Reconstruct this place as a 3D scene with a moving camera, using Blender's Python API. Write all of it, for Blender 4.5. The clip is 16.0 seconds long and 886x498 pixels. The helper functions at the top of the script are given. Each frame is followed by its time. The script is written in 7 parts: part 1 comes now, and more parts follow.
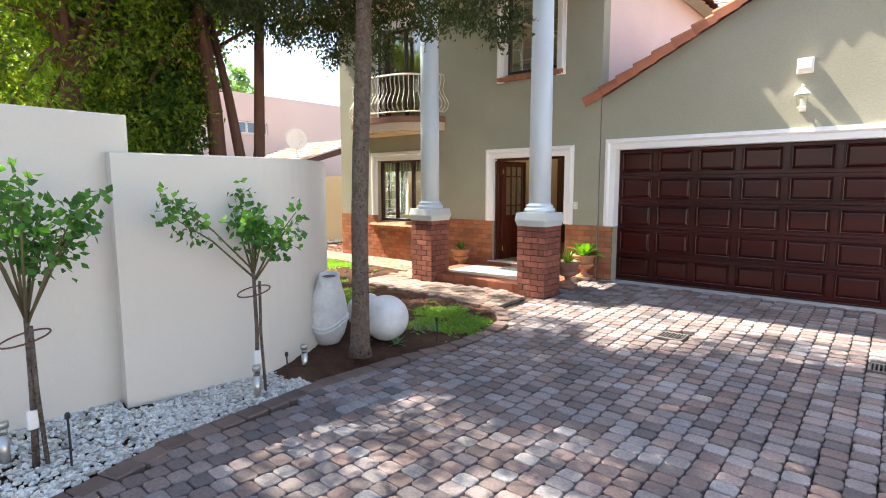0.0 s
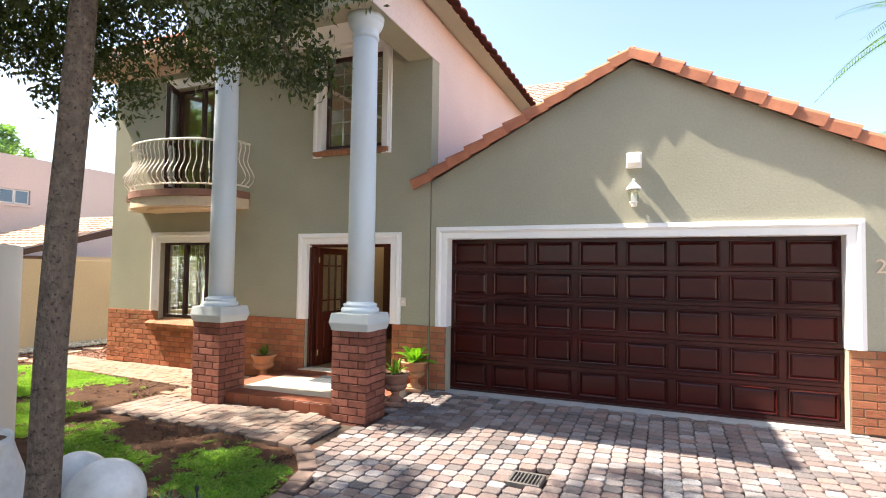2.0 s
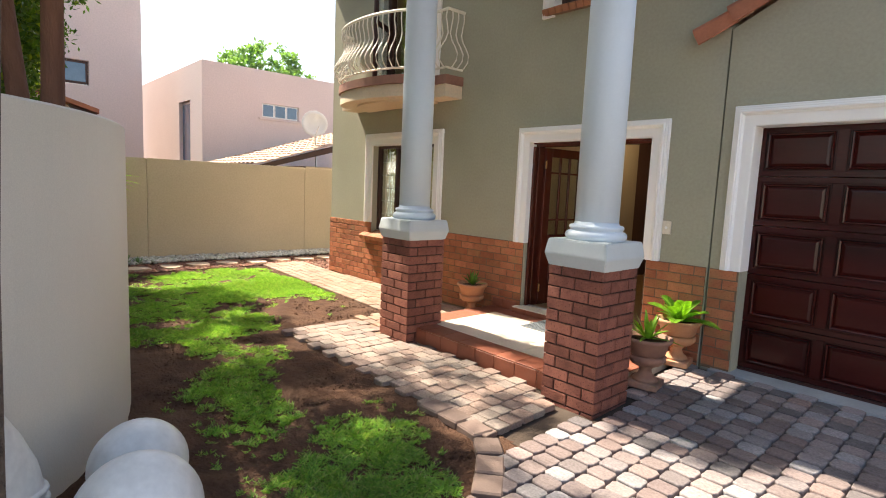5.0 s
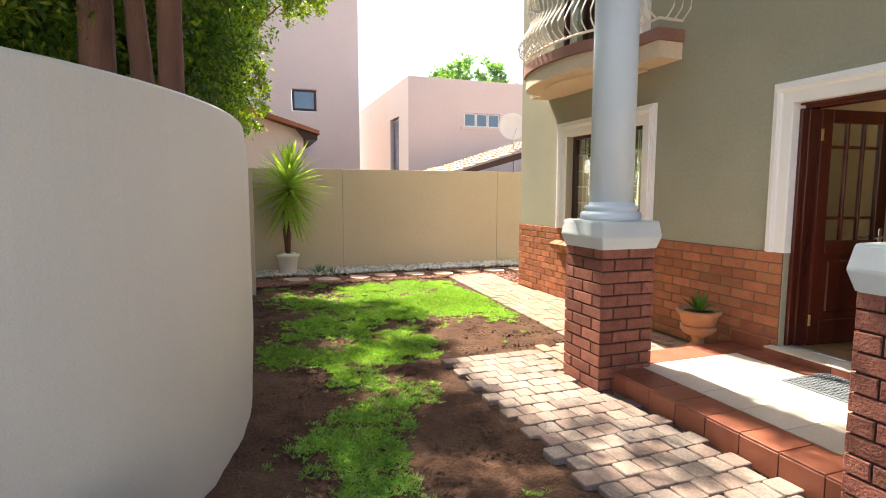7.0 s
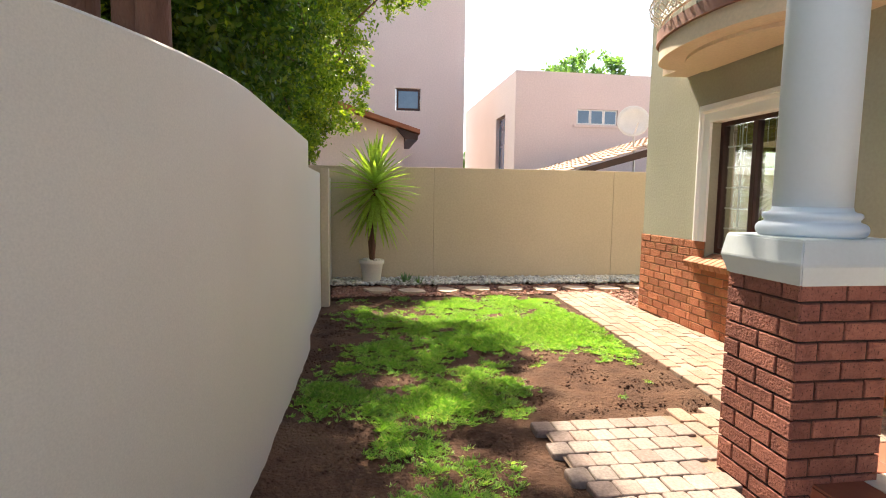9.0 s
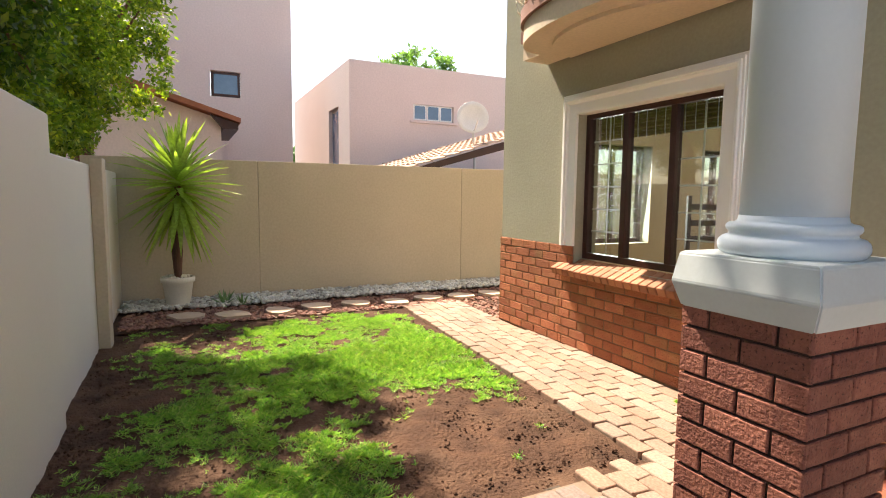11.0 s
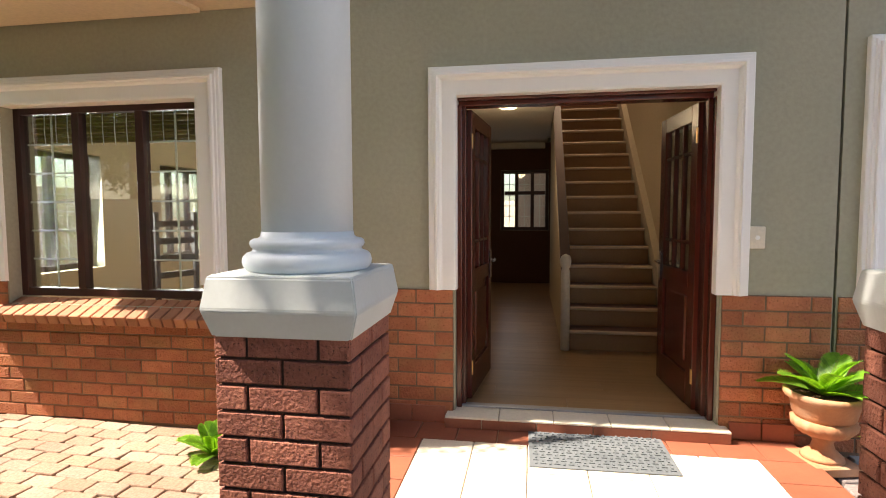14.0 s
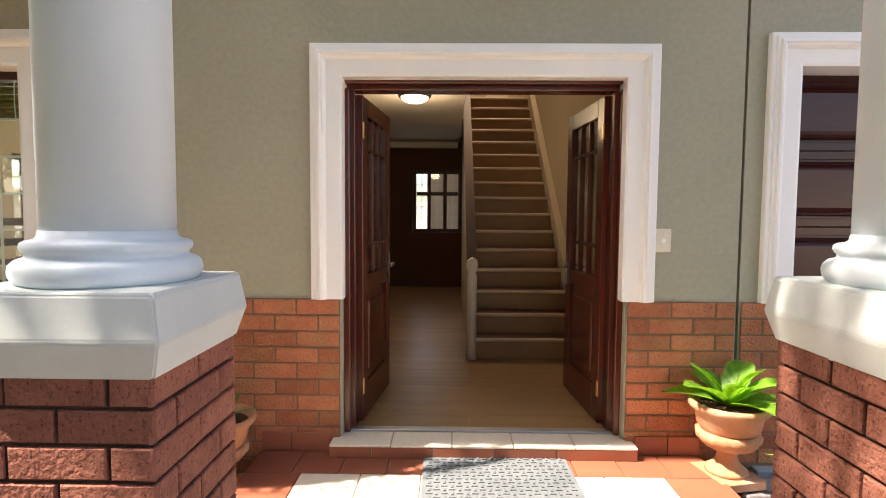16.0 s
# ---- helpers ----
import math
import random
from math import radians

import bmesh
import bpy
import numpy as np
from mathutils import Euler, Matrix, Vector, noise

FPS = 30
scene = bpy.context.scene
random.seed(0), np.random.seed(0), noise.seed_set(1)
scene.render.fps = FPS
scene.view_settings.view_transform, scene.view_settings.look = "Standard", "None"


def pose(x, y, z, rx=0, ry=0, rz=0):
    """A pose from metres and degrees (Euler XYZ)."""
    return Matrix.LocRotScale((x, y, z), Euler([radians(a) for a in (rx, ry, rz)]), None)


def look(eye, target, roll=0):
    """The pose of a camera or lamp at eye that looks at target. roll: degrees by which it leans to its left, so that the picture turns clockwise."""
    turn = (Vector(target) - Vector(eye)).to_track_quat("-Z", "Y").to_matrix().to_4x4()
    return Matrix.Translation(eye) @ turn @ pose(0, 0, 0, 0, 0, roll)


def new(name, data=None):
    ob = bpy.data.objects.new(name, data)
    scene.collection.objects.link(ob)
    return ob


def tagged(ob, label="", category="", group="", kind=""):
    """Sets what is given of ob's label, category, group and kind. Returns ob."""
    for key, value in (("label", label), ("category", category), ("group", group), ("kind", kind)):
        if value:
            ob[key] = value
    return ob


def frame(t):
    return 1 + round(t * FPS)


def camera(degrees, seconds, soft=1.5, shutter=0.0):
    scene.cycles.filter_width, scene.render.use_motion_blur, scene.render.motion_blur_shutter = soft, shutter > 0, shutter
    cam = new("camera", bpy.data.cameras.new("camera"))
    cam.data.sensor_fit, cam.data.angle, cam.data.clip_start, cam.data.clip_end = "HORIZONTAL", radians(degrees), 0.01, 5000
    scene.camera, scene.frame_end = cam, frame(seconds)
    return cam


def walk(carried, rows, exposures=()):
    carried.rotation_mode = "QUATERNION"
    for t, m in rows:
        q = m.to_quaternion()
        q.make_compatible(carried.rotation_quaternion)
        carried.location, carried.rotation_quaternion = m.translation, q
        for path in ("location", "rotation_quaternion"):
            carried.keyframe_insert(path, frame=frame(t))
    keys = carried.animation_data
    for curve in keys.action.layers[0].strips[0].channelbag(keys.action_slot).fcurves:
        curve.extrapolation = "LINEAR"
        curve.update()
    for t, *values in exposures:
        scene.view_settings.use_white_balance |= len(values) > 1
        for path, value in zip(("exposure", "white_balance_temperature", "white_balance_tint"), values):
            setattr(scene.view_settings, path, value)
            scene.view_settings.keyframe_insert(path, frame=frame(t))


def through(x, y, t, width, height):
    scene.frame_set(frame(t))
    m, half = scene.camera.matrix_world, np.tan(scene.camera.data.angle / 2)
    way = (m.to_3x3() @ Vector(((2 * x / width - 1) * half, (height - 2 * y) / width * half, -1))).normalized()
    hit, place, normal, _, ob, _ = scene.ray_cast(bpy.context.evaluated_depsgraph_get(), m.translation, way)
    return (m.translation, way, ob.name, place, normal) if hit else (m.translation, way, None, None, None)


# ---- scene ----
cam = camera(79.0, 16.0, soft=1.05)

PATH = [
    (0, (-0.215, 0.643, 1.61), (-1.503, 2.155, 1.377), -0.1),
    (0.5, (-0.456, 0.998, 1.656), (-1.538, 2.676, 1.542), 0.2),
    (1, (-0.662, 1.315, 1.679), (-1.547, 3.109, 1.663), 0.4),
    (1.5, (-0.77, 1.689, 1.673), (-1.552, 3.53, 1.693), 1.2),
    (2, (-0.929, 2.053, 1.729), (-1.692, 3.9, 1.811), 0.8),
    (2.5, (-1.077, 2.355, 1.741), (-1.883, 4.178, 1.91), 0.6),
    (3, (-1.218, 2.709, 1.761), (-2.19, 4.448, 1.937), 1.4),
    (3.5, (-1.442, 3.022, 1.682), (-2.572, 4.671, 1.739), 1.4),
    (4, (-1.624, 3.408, 1.605), (-2.885, 4.959, 1.55), 1.0),
    (4.2, (-1.716, 3.556, 1.606), (-3.022, 5.066, 1.494), 1.4),
    (6.3, (-2.631, 4.747, 1.448), (-4.363, 5.718, 1.21), 0.8),
    (6.5, (-2.736, 4.834, 1.441), (-4.509, 5.731, 1.209), 0.3),
    (7, (-3.024, 5.031, 1.424), (-4.897, 5.701, 1.217), 0.1),
    (7.5, (-3.329, 5.24, 1.397), (-5.264, 5.711, 1.216), 1.3),
    (8, (-3.643, 5.362, 1.398), (-5.608, 5.686, 1.215), 1.0),
    (8.2, (-3.738, 5.408, 1.383), (-5.712, 5.671, 1.203), 1.1),
    (10.3, (-4.93, 5.683, 1.415), (-6.861, 6.148, 1.176), 0.2),
    (10.5, (-5.029, 5.712, 1.42), (-6.937, 6.27, 1.203), 0.9),
    (11, (-5.28, 5.715, 1.416), (-7.073, 6.58, 1.218), 0.6),
    (11.5, (-5.45, 5.688, 1.427), (-7.07, 6.846, 1.235), 0.3),
    (12, (-5.571, 5.762, 1.434), (-7.037, 7.106, 1.221), 1.1),
    (12.5, (-5.652, 5.851, 1.427), (-6.893, 7.411, 1.273), 1.4),
    (13, (-5.696, 5.829, 1.43), (-6.588, 7.615, 1.304), 0.3),
    (13.5, (-5.685, 5.774, 1.426), (-6.248, 7.69, 1.317), -0.5),
    (14, (-5.64, 5.776, 1.421), (-5.96, 7.746, 1.288), -0.2),
    (14.5, (-5.593, 5.788, 1.404), (-5.709, 7.778, 1.244), -0.4),
    (15, (-5.551, 5.867, 1.396), (-5.54, 7.857, 1.195), -0.4),
    (15.5, (-5.484, 6.015, 1.403), (-5.467, 8.006, 1.209), 0.3),
    (16, (-5.513, 6.161, 1.404), (-5.54, 8.157, 1.279), 0.4),
]
walk(cam, [(t, look(eye, target, roll)) for t, eye, target, roll in PATH], exposures=[(0.0, 2.0, 6750, 10), (4.0, 1.6, 6950, 10), (7.0, 1.9, 7000, 10), (10.4, 1.7, 7000, 11), (12.5, 1.5, 7200, 13), (15.0, 2.0, 7150, 15), (16.0, 2.12, 7150, 15)])


# ---- light ----
SUN = Vector((-0.69, -0.13, 1.0)).normalized()
world = bpy.data.worlds.new("world")
scene.world = world
world.use_nodes = True
_sky = world.node_tree.nodes.new("ShaderNodeTexSky")
_sky.sky_type, _sky.sun_disc = "NISHITA", False
_sky.sun_elevation = math.asin(SUN.z)
_sky.sun_rotation = math.atan2(SUN.x, SUN.y)
_sky.dust_density = 2.0
_bg = world.node_tree.nodes["Background"]
world.node_tree.links.new(_sky.outputs[0], _bg.inputs[0])
_bg.inputs[1].default_value = 0.115
_sun = bpy.data.lights.new("sun", "SUN")
_sun.energy, _sun.angle, _sun.color = 5.0, radians(0.6), (1.0, 0.93, 0.82)
new("sun", _sun).matrix_world = look((0, 0, 0), -SUN)


# ---- materials ----
def pbr(name, c1, c2=None, rough=0.7, scale=3.0, bump=0.15, bscale=60.0, rand=0.0, island=0.0, metal=0.0, spec=0.5,
        depth=0.004, stain=None, stain_scale=0.7, stain_amount=0.3, stretch=(1, 1, 1), coords="Object", trans=0.0, grain=0.14):
    """Two tones mixed by broad and fine noise, stains, relief, and a change of lightness from piece to piece."""
    m = bpy.data.materials.new(name)
    m.use_nodes = True
    nt = m.node_tree
    b = nt.nodes["Principled BSDF"]
    N, L = nt.nodes.new, nt.links.new
    tc = N("ShaderNodeTexCoord")
    mp = N("ShaderNodeMapping")
    mp.inputs["Scale"].default_value = stretch
    L(tc.outputs[coords], mp.inputs[0])
    vec = mp.outputs[0]
    if rand:
        info0 = N("ShaderNodeObjectInfo")
        add = N("ShaderNodeVectorMath")
        mul = N("ShaderNodeMath")
        mul.operation = "MULTIPLY"
        mul.inputs[1].default_value = 37.0
        L(info0.outputs["Random"], mul.inputs[0])
        L(vec, add.inputs[0])
        L(mul.outputs[0], add.inputs[1])
        vec = add.outputs[0]
    c2 = c2 or tuple(0.8 * v for v in c1)
    n1 = N("ShaderNodeTexNoise")
    n1.inputs["Scale"].default_value, n1.inputs["Detail"].default_value = scale, 6.0
    n2 = N("ShaderNodeTexNoise")
    n2.inputs["Scale"].default_value, n2.inputs["Detail"].default_value = bscale, 4.0
    for n in (n1, n2):
        L(vec, n.inputs["Vector"])
    r1 = N("ShaderNodeMapRange")
    r1.inputs["From Min"].default_value, r1.inputs["From Max"].default_value = 0.3, 0.7
    L(n1.outputs["Fac"], r1.inputs["Value"])
    mix = N("ShaderNodeMix")
    mix.data_type = "RGBA"
    mix.inputs["A"].default_value, mix.inputs["B"].default_value = (*c1, 1), (*c2, 1)
    L(r1.outputs[0], mix.inputs["Factor"])
    out = mix.outputs["Result"]
    if stain:
        n3 = N("ShaderNodeTexNoise")
        n3.inputs["Scale"].default_value, n3.inputs["Detail"].default_value = stain_scale, 8.0
        L(vec, n3.inputs["Vector"])
        r3 = N("ShaderNodeMapRange")
        r3.inputs["From Min"].default_value, r3.inputs["From Max"].default_value = 0.5, 0.72
        r3.inputs["To Max"].default_value = stain_amount
        L(n3.outputs["Fac"], r3.inputs["Value"])
        ms = N("ShaderNodeMix")
        ms.data_type = "RGBA"
        ms.inputs["B"].default_value = (*stain, 1)
        L(r3.outputs[0], ms.inputs["Factor"])
        L(out, ms.inputs["A"])
        out = ms.outputs["Result"]
    hs = N("ShaderNodeHueSaturation")
    L(out, hs.inputs["Color"])
    fine = N("ShaderNodeMapRange")
    fine.inputs["To Min"].default_value, fine.inputs["To Max"].default_value = 1 - grain, 1 + grain
    L(n2.outputs["Fac"], fine.inputs["Value"])
    val = fine.outputs[0]
    for amount, node, sock in ((rand, "ShaderNodeObjectInfo", "Random"), (island, "ShaderNodeNewGeometry", "Random Per Island")):
        if amount:
            src = N(node)
            rr = N("ShaderNodeMapRange")
            rr.inputs["To Min"].default_value, rr.inputs["To Max"].default_value = 1 - amount, 1 + amount
            L(src.outputs[sock], rr.inputs["Value"])
            mm = N("ShaderNodeMath")
            mm.operation = "MULTIPLY"
            L(val, mm.inputs[0])
            L(rr.outputs[0], mm.inputs[1])
            val = mm.outputs[0]
    L(val, hs.inputs["Value"])
    L(hs.outputs[0], b.inputs["Base Color"])
    b.inputs["Roughness"].default_value, b.inputs["Metallic"].default_value = rough, metal
    b.inputs["Specular IOR Level"].default_value = spec
    if bump:
        bp = N("ShaderNodeBump")
        bp.inputs["Strength"].default_value, bp.inputs["Distance"].default_value = bump, depth
        L(n2.outputs["Fac"], bp.inputs["Height"])
        L(bp.outputs[0], b.inputs["Normal"])
    if trans:
        b.inputs["Transmission Weight"].default_value = trans
    return m


def hue_pieces(name, tones, rough=0.85, island=True, bump=0.4, bscale=60.0, depth=0.003, spec=0.3):
    """Pieces that each take one of several tones by chance, with grain and blotches."""
    m = bpy.data.materials.new(name)
    m.use_nodes = True
    nt = m.node_tree
    N, L = nt.nodes.new, nt.links.new
    b = nt.nodes["Principled BSDF"]
    src = N("ShaderNodeNewGeometry" if island else "ShaderNodeObjectInfo")
    ramp = N("ShaderNodeValToRGB")
    ramp.color_ramp.interpolation = "LINEAR"
    els = ramp.color_ramp.elements
    while len(els) < len(tones):
        els.new(0.5)
    for i, (e, c) in enumerate(zip(els, tones)):
        e.position, e.color = i / (len(tones) - 1), (*c, 1)
    L(src.outputs["Random Per Island" if island else "Random"], ramp.inputs[0])
    tc = N("ShaderNodeTexCoord")
    n1, n2 = N("ShaderNodeTexNoise"), N("ShaderNodeTexNoise")
    n1.inputs["Scale"].default_value, n1.inputs["Detail"].default_value = 1.3, 6.0
    n2.inputs["Scale"].default_value, n2.inputs["Detail"].default_value = bscale, 5.0
    geo = N("ShaderNodeNewGeometry")
    for n in (n1, n2):
        L(geo.outputs["Position"], n.inputs["Vector"])
    hs = N("ShaderNodeHueSaturation")
    L(ramp.outputs[0], hs.inputs["Color"])
    a = N("ShaderNodeMapRange")
    a.inputs["From Min"].default_value, a.inputs["From Max"].default_value = 0.3, 0.7
    a.inputs["To Min"].default_value, a.inputs["To Max"].default_value = 0.78, 1.18
    L(n1.outputs["Fac"], a.inputs["Value"])
    c = N("ShaderNodeMapRange")
    c.inputs["From Min"].default_value, c.inputs["From Max"].default_value = 0.3, 0.7
    c.inputs["To Min"].default_value, c.inputs["To Max"].default_value = 0.75, 1.2
    L(n2.outputs["Fac"], c.inputs["Value"])
    mm = N("ShaderNodeMath")
    mm.operation = "MULTIPLY"
    L(a.outputs[0], mm.inputs[0])
    L(c.outputs[0], mm.inputs[1])
    L(mm.outputs[0], hs.inputs["Value"])
    L(hs.outputs[0], b.inputs["Base Color"])
    b.inputs["Roughness"].default_value, b.inputs["Specular IOR Level"].default_value = rough, spec
    bp = N("ShaderNodeBump")
    bp.inputs["Strength"].default_value, bp.inputs["Distance"].default_value = bump, depth
    L(n2.outputs["Fac"], bp.inputs["Height"])
    L(bp.outputs[0], b.inputs["Normal"])
    return m


def speckled(m, tone, amount, scale=95.0):
    """Adds the small dark pits of a rough wire-cut brick to a material."""
    nt = m.node_tree
    N, L = nt.nodes.new, nt.links.new
    b = nt.nodes["Principled BSDF"]
    tc, vo, mr, mx = N("ShaderNodeTexCoord"), N("ShaderNodeTexNoise"), N("ShaderNodeMapRange"), N("ShaderNodeMix")
    L(tc.outputs["Object"], vo.inputs["Vector"])
    vo.inputs["Scale"].default_value, vo.inputs["Detail"].default_value = scale, 2.0
    mr.inputs["From Min"].default_value, mr.inputs["From Max"].default_value, mr.inputs["To Max"].default_value = 0.60, 0.68, amount
    L(vo.outputs["Fac"], mr.inputs["Value"])
    mx.data_type = "RGBA"
    mx.inputs["B"].default_value = (*tone, 1)
    L(b.inputs["Base Color"].links[0].from_socket, mx.inputs["A"])
    L(mr.outputs[0], mx.inputs["Factor"])
    L(mx.outputs["Result"], b.inputs["Base Color"])
    return m


def glass(name, tint=(0.9, 0.95, 0.92), rough=0.0):
    """A thin pane: see-through with a mirror gloss."""
    m = bpy.data.materials.new(name)
    m.use_nodes = True
    nt = m.node_tree
    nt.nodes.remove(nt.nodes["Principled BSDF"])
    N, L = nt.nodes.new, nt.links.new
    t, g, mx, lw, fr = N("ShaderNodeBsdfTransparent"), N("ShaderNodeBsdfGlossy"), N("ShaderNodeMixShader"), N("ShaderNodeLayerWeight"), N("ShaderNodeMapRange")
    lw.inputs["Blend"].default_value = 0.22
    fr.inputs["To Min"].default_value, fr.inputs["To Max"].default_value = 0.05, 0.75
    L(lw.outputs["Facing"], fr.inputs["Value"])
    t.inputs[0].default_value = (*tint, 1)
    g.inputs["Roughness"].default_value = rough
    L(fr.outputs[0], mx.inputs[0])
    L(t.outputs[0], mx.inputs[1])
    L(g.outputs[0], mx.inputs[2])
    L(mx.outputs[0], nt.nodes["Material Output"].inputs[0])
    return m


def leafy(name, tones, gloss=0.45, through=0.4):
    """Leaves: tone by leaf, light passing through."""
    m = hue_pieces(name, tones, rough=gloss, bump=0.1, bscale=30.0, spec=0.4)
    nt = m.node_tree
    N, L = nt.nodes.new, nt.links.new
    b = nt.nodes["Principled BSDF"]
    tl, mx = N("ShaderNodeBsdfTranslucent"), N("ShaderNodeMixShader")
    src = b.inputs["Base Color"].links[0].from_socket
    g = N("ShaderNodeMix")
    g.data_type, g.blend_type = "RGBA", "MULTIPLY"
    g.inputs["Factor"].default_value = 1.0
    g.inputs["B"].default_value = (1.5, 1.6, 0.5, 1)
    L(src, g.inputs["A"])
    L(g.outputs["Result"], tl.inputs["Color"])
    mx.inputs[0].default_value = through
    L(b.outputs[0], mx.inputs[1])
    L(tl.outputs[0], mx.inputs[2])
    L(mx.outputs[0], nt.nodes["Material Output"].inputs[0])
    return m


M = {}
M["olive"] = pbr("olive_render", (0.39, 0.37, 0.28), (0.345, 0.33, 0.248), 0.85, 1.2, 0.3, 38.0, depth=0.008, spec=0.2,
                 stain=(0.42, 0.40, 0.32), stain_scale=0.8, stain_amount=0.25)
M["pink"] = pbr("pink_render", (0.78, 0.63, 0.585), (0.72, 0.57, 0.53), 0.85, 0.8, 0.3, 30.0, depth=0.006, spec=0.2)
M["peach"] = pbr("peach_moulding", (0.80, 0.60, 0.47), (0.74, 0.54, 0.42), 0.8, 1.0, 0.2, 40.0, spec=0.2)
M["neighbour"] = pbr("neighbour_render", (0.72, 0.60, 0.555), (0.68, 0.56, 0.52), 0.9, 0.5, 0.3, 20.0, spec=0.15)
M["gwall"] = pbr("garden_wall_paint", (0.70, 0.655, 0.575), (0.655, 0.61, 0.535), 0.55, 0.6, 0.05, 150.0, spec=0.35,
                 stain=(0.63, 0.58, 0.50), stain_scale=0.8, stain_amount=0.2)
M["bwall"] = pbr("back_wall_paint", (0.56, 0.465, 0.345), (0.51, 0.425, 0.31), 0.7, 0.8, 0.15, 35.0, spec=0.3,
                 stain=(0.43, 0.36, 0.27), stain_scale=0.9, stain_amount=0.3)
M["white"] = pbr("white_trim_paint", (0.91, 0.88, 0.85), (0.885, 0.855, 0.82), 0.55, 2.5, 0.02, 45.0, spec=0.35, grain=0.02,
                 stain=(0.82, 0.78, 0.73), stain_scale=1.2, stain_amount=0.08)
M["column"] = pbr("column_paint", (0.65, 0.725, 0.785), (0.62, 0.695, 0.755), 0.5, 1.0, 0.04, 50.0, spec=0.4, grain=0.03)
M["cap"] = pbr("cap_paint", (0.61, 0.65, 0.65), (0.56, 0.60, 0.60), 0.55, 2.0, 0.08, 60.0, spec=0.3, grain=0.05, stain=(0.5, 0.49, 0.46), stain_scale=3.0, stain_amount=0.3)
M["brick"] = speckled(pbr("facade_brick", (0.44, 0.17, 0.085), (0.36, 0.125, 0.068), 0.85, 9.0, 1.0, 80.0, rand=0.24, depth=0.012, spec=0.2,
                           stain=(0.27, 0.19, 0.085), stain_scale=4.0, stain_amount=0.5), (0.16, 0.06, 0.035), 0.55)
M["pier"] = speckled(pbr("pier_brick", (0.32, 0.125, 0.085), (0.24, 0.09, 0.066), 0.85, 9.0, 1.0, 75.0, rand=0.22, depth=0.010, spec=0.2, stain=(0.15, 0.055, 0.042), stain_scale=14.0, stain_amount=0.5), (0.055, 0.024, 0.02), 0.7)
M["sillbrick"] = pbr("sill_brick", (0.42, 0.19, 0.105), (0.33, 0.145, 0.085), 0.8, 9.0, 0.6, 90.0, rand=0.18, spec=0.2)
# both mortars are darkened for the shadow that lies in the brick joints
M["mortar"] = pbr("mortar", (0.22, 0.145, 0.095), (0.17, 0.11, 0.075), 0.95, 6.0, 0.5, 120.0, spec=0.1)
M["dmortar"] = pbr("pier_mortar_shaded", (0.085, 0.05, 0.04), (0.06, 0.038, 0.032), 0.95, 6.0, 0.5, 120.0, spec=0.1)
M["mahog"] = pbr("mahogany", (0.115, 0.022, 0.012), (0.055, 0.011, 0.007), 0.25, 5.0, 0.08, 70.0, spec=0.5, stretch=(1, 1, 0.12), depth=0.002)
M["garage"] = pbr("garage_door_wood", (0.06, 0.0075, 0.0055), (0.026, 0.004, 0.0035), 0.2, 3.0, 0.04, 60.0, spec=0.32, stretch=(0.15, 1, 1),
                  depth=0.002, stain=(0.10, 0.025, 0.017), stain_scale=0.9, stain_amount=0.35)
M["frame"] = pbr("window_frame_wood", (0.055, 0.018, 0.014), (0.035, 0.012, 0.010), 0.4, 4.0, 0.1, 70.0, spec=0.4)
M["tile"] = pbr("roof_tile_terracotta", (0.50, 0.20, 0.115), (0.38, 0.145, 0.085), 0.85, 4.0, 0.4, 60.0, rand=0.15, island=0.12, spec=0.2,
                stain=(0.30, 0.16, 0.11), stain_scale=2.0, stain_amount=0.4)
M["darktile"] = pbr("roof_tile_dark", (0.20, 0.065, 0.055), (0.14, 0.045, 0.04), 0.8, 4.0, 0.4, 60.0, island=0.2, spec=0.2)
M["paletile"] = pbr("roof_tile_pale", (0.52, 0.37, 0.28), (0.44, 0.30, 0.22), 0.85, 4.0, 0.3, 50.0, island=0.15, spec=0.2)
M["terra"] = pbr("terracotta_floor_tile", (0.30, 0.098, 0.055), (0.24, 0.075, 0.042), 0.5, 4.0, 0.1, 60.0, rand=0.1, spec=0.4)
M["ctile"] = pbr("cream_floor_tile", (0.74, 0.66, 0.54), (0.68, 0.60, 0.48), 0.4, 3.0, 0.06, 60.0, rand=0.05, spec=0.4)
M["grout"] = pbr("grout", (0.50, 0.42, 0.33), (0.42, 0.35, 0.27), 0.9, 8.0, 0.2, 80.0, spec=0.1)
M["soil"] = pbr("soil", (0.11, 0.058, 0.036), (0.058, 0.032, 0.022), 0.95, 5.0, 1.0, 45.0, spec=0.1, depth=0.03,
                stain=(0.16, 0.095, 0.06), stain_scale=2.0, stain_amount=0.6)
M["pathjoint"] = pbr("path_joint_sand", (0.25, 0.18, 0.13), (0.20, 0.14, 0.10), 0.95, 6.0, 0.8, 90.0, spec=0.1, depth=0.006)
M["joint"] = pbr("paving_joint_sand", (0.10, 0.075, 0.058), (0.065, 0.05, 0.04), 0.95, 6.0, 0.8, 90.0, spec=0.1, depth=0.006)
M["paver"] = hue_pieces("driveway_paver", [(0.159, 0.118, 0.108), (0.216, 0.17, 0.159), (0.124, 0.113, 0.115), (0.246, 0.17, 0.149), (0.226, 0.211, 0.211), (0.287, 0.221, 0.205), (0.298, 0.287, 0.292), (0.164, 0.124, 0.118)], 0.72, bump=0.5, spec=0.3)
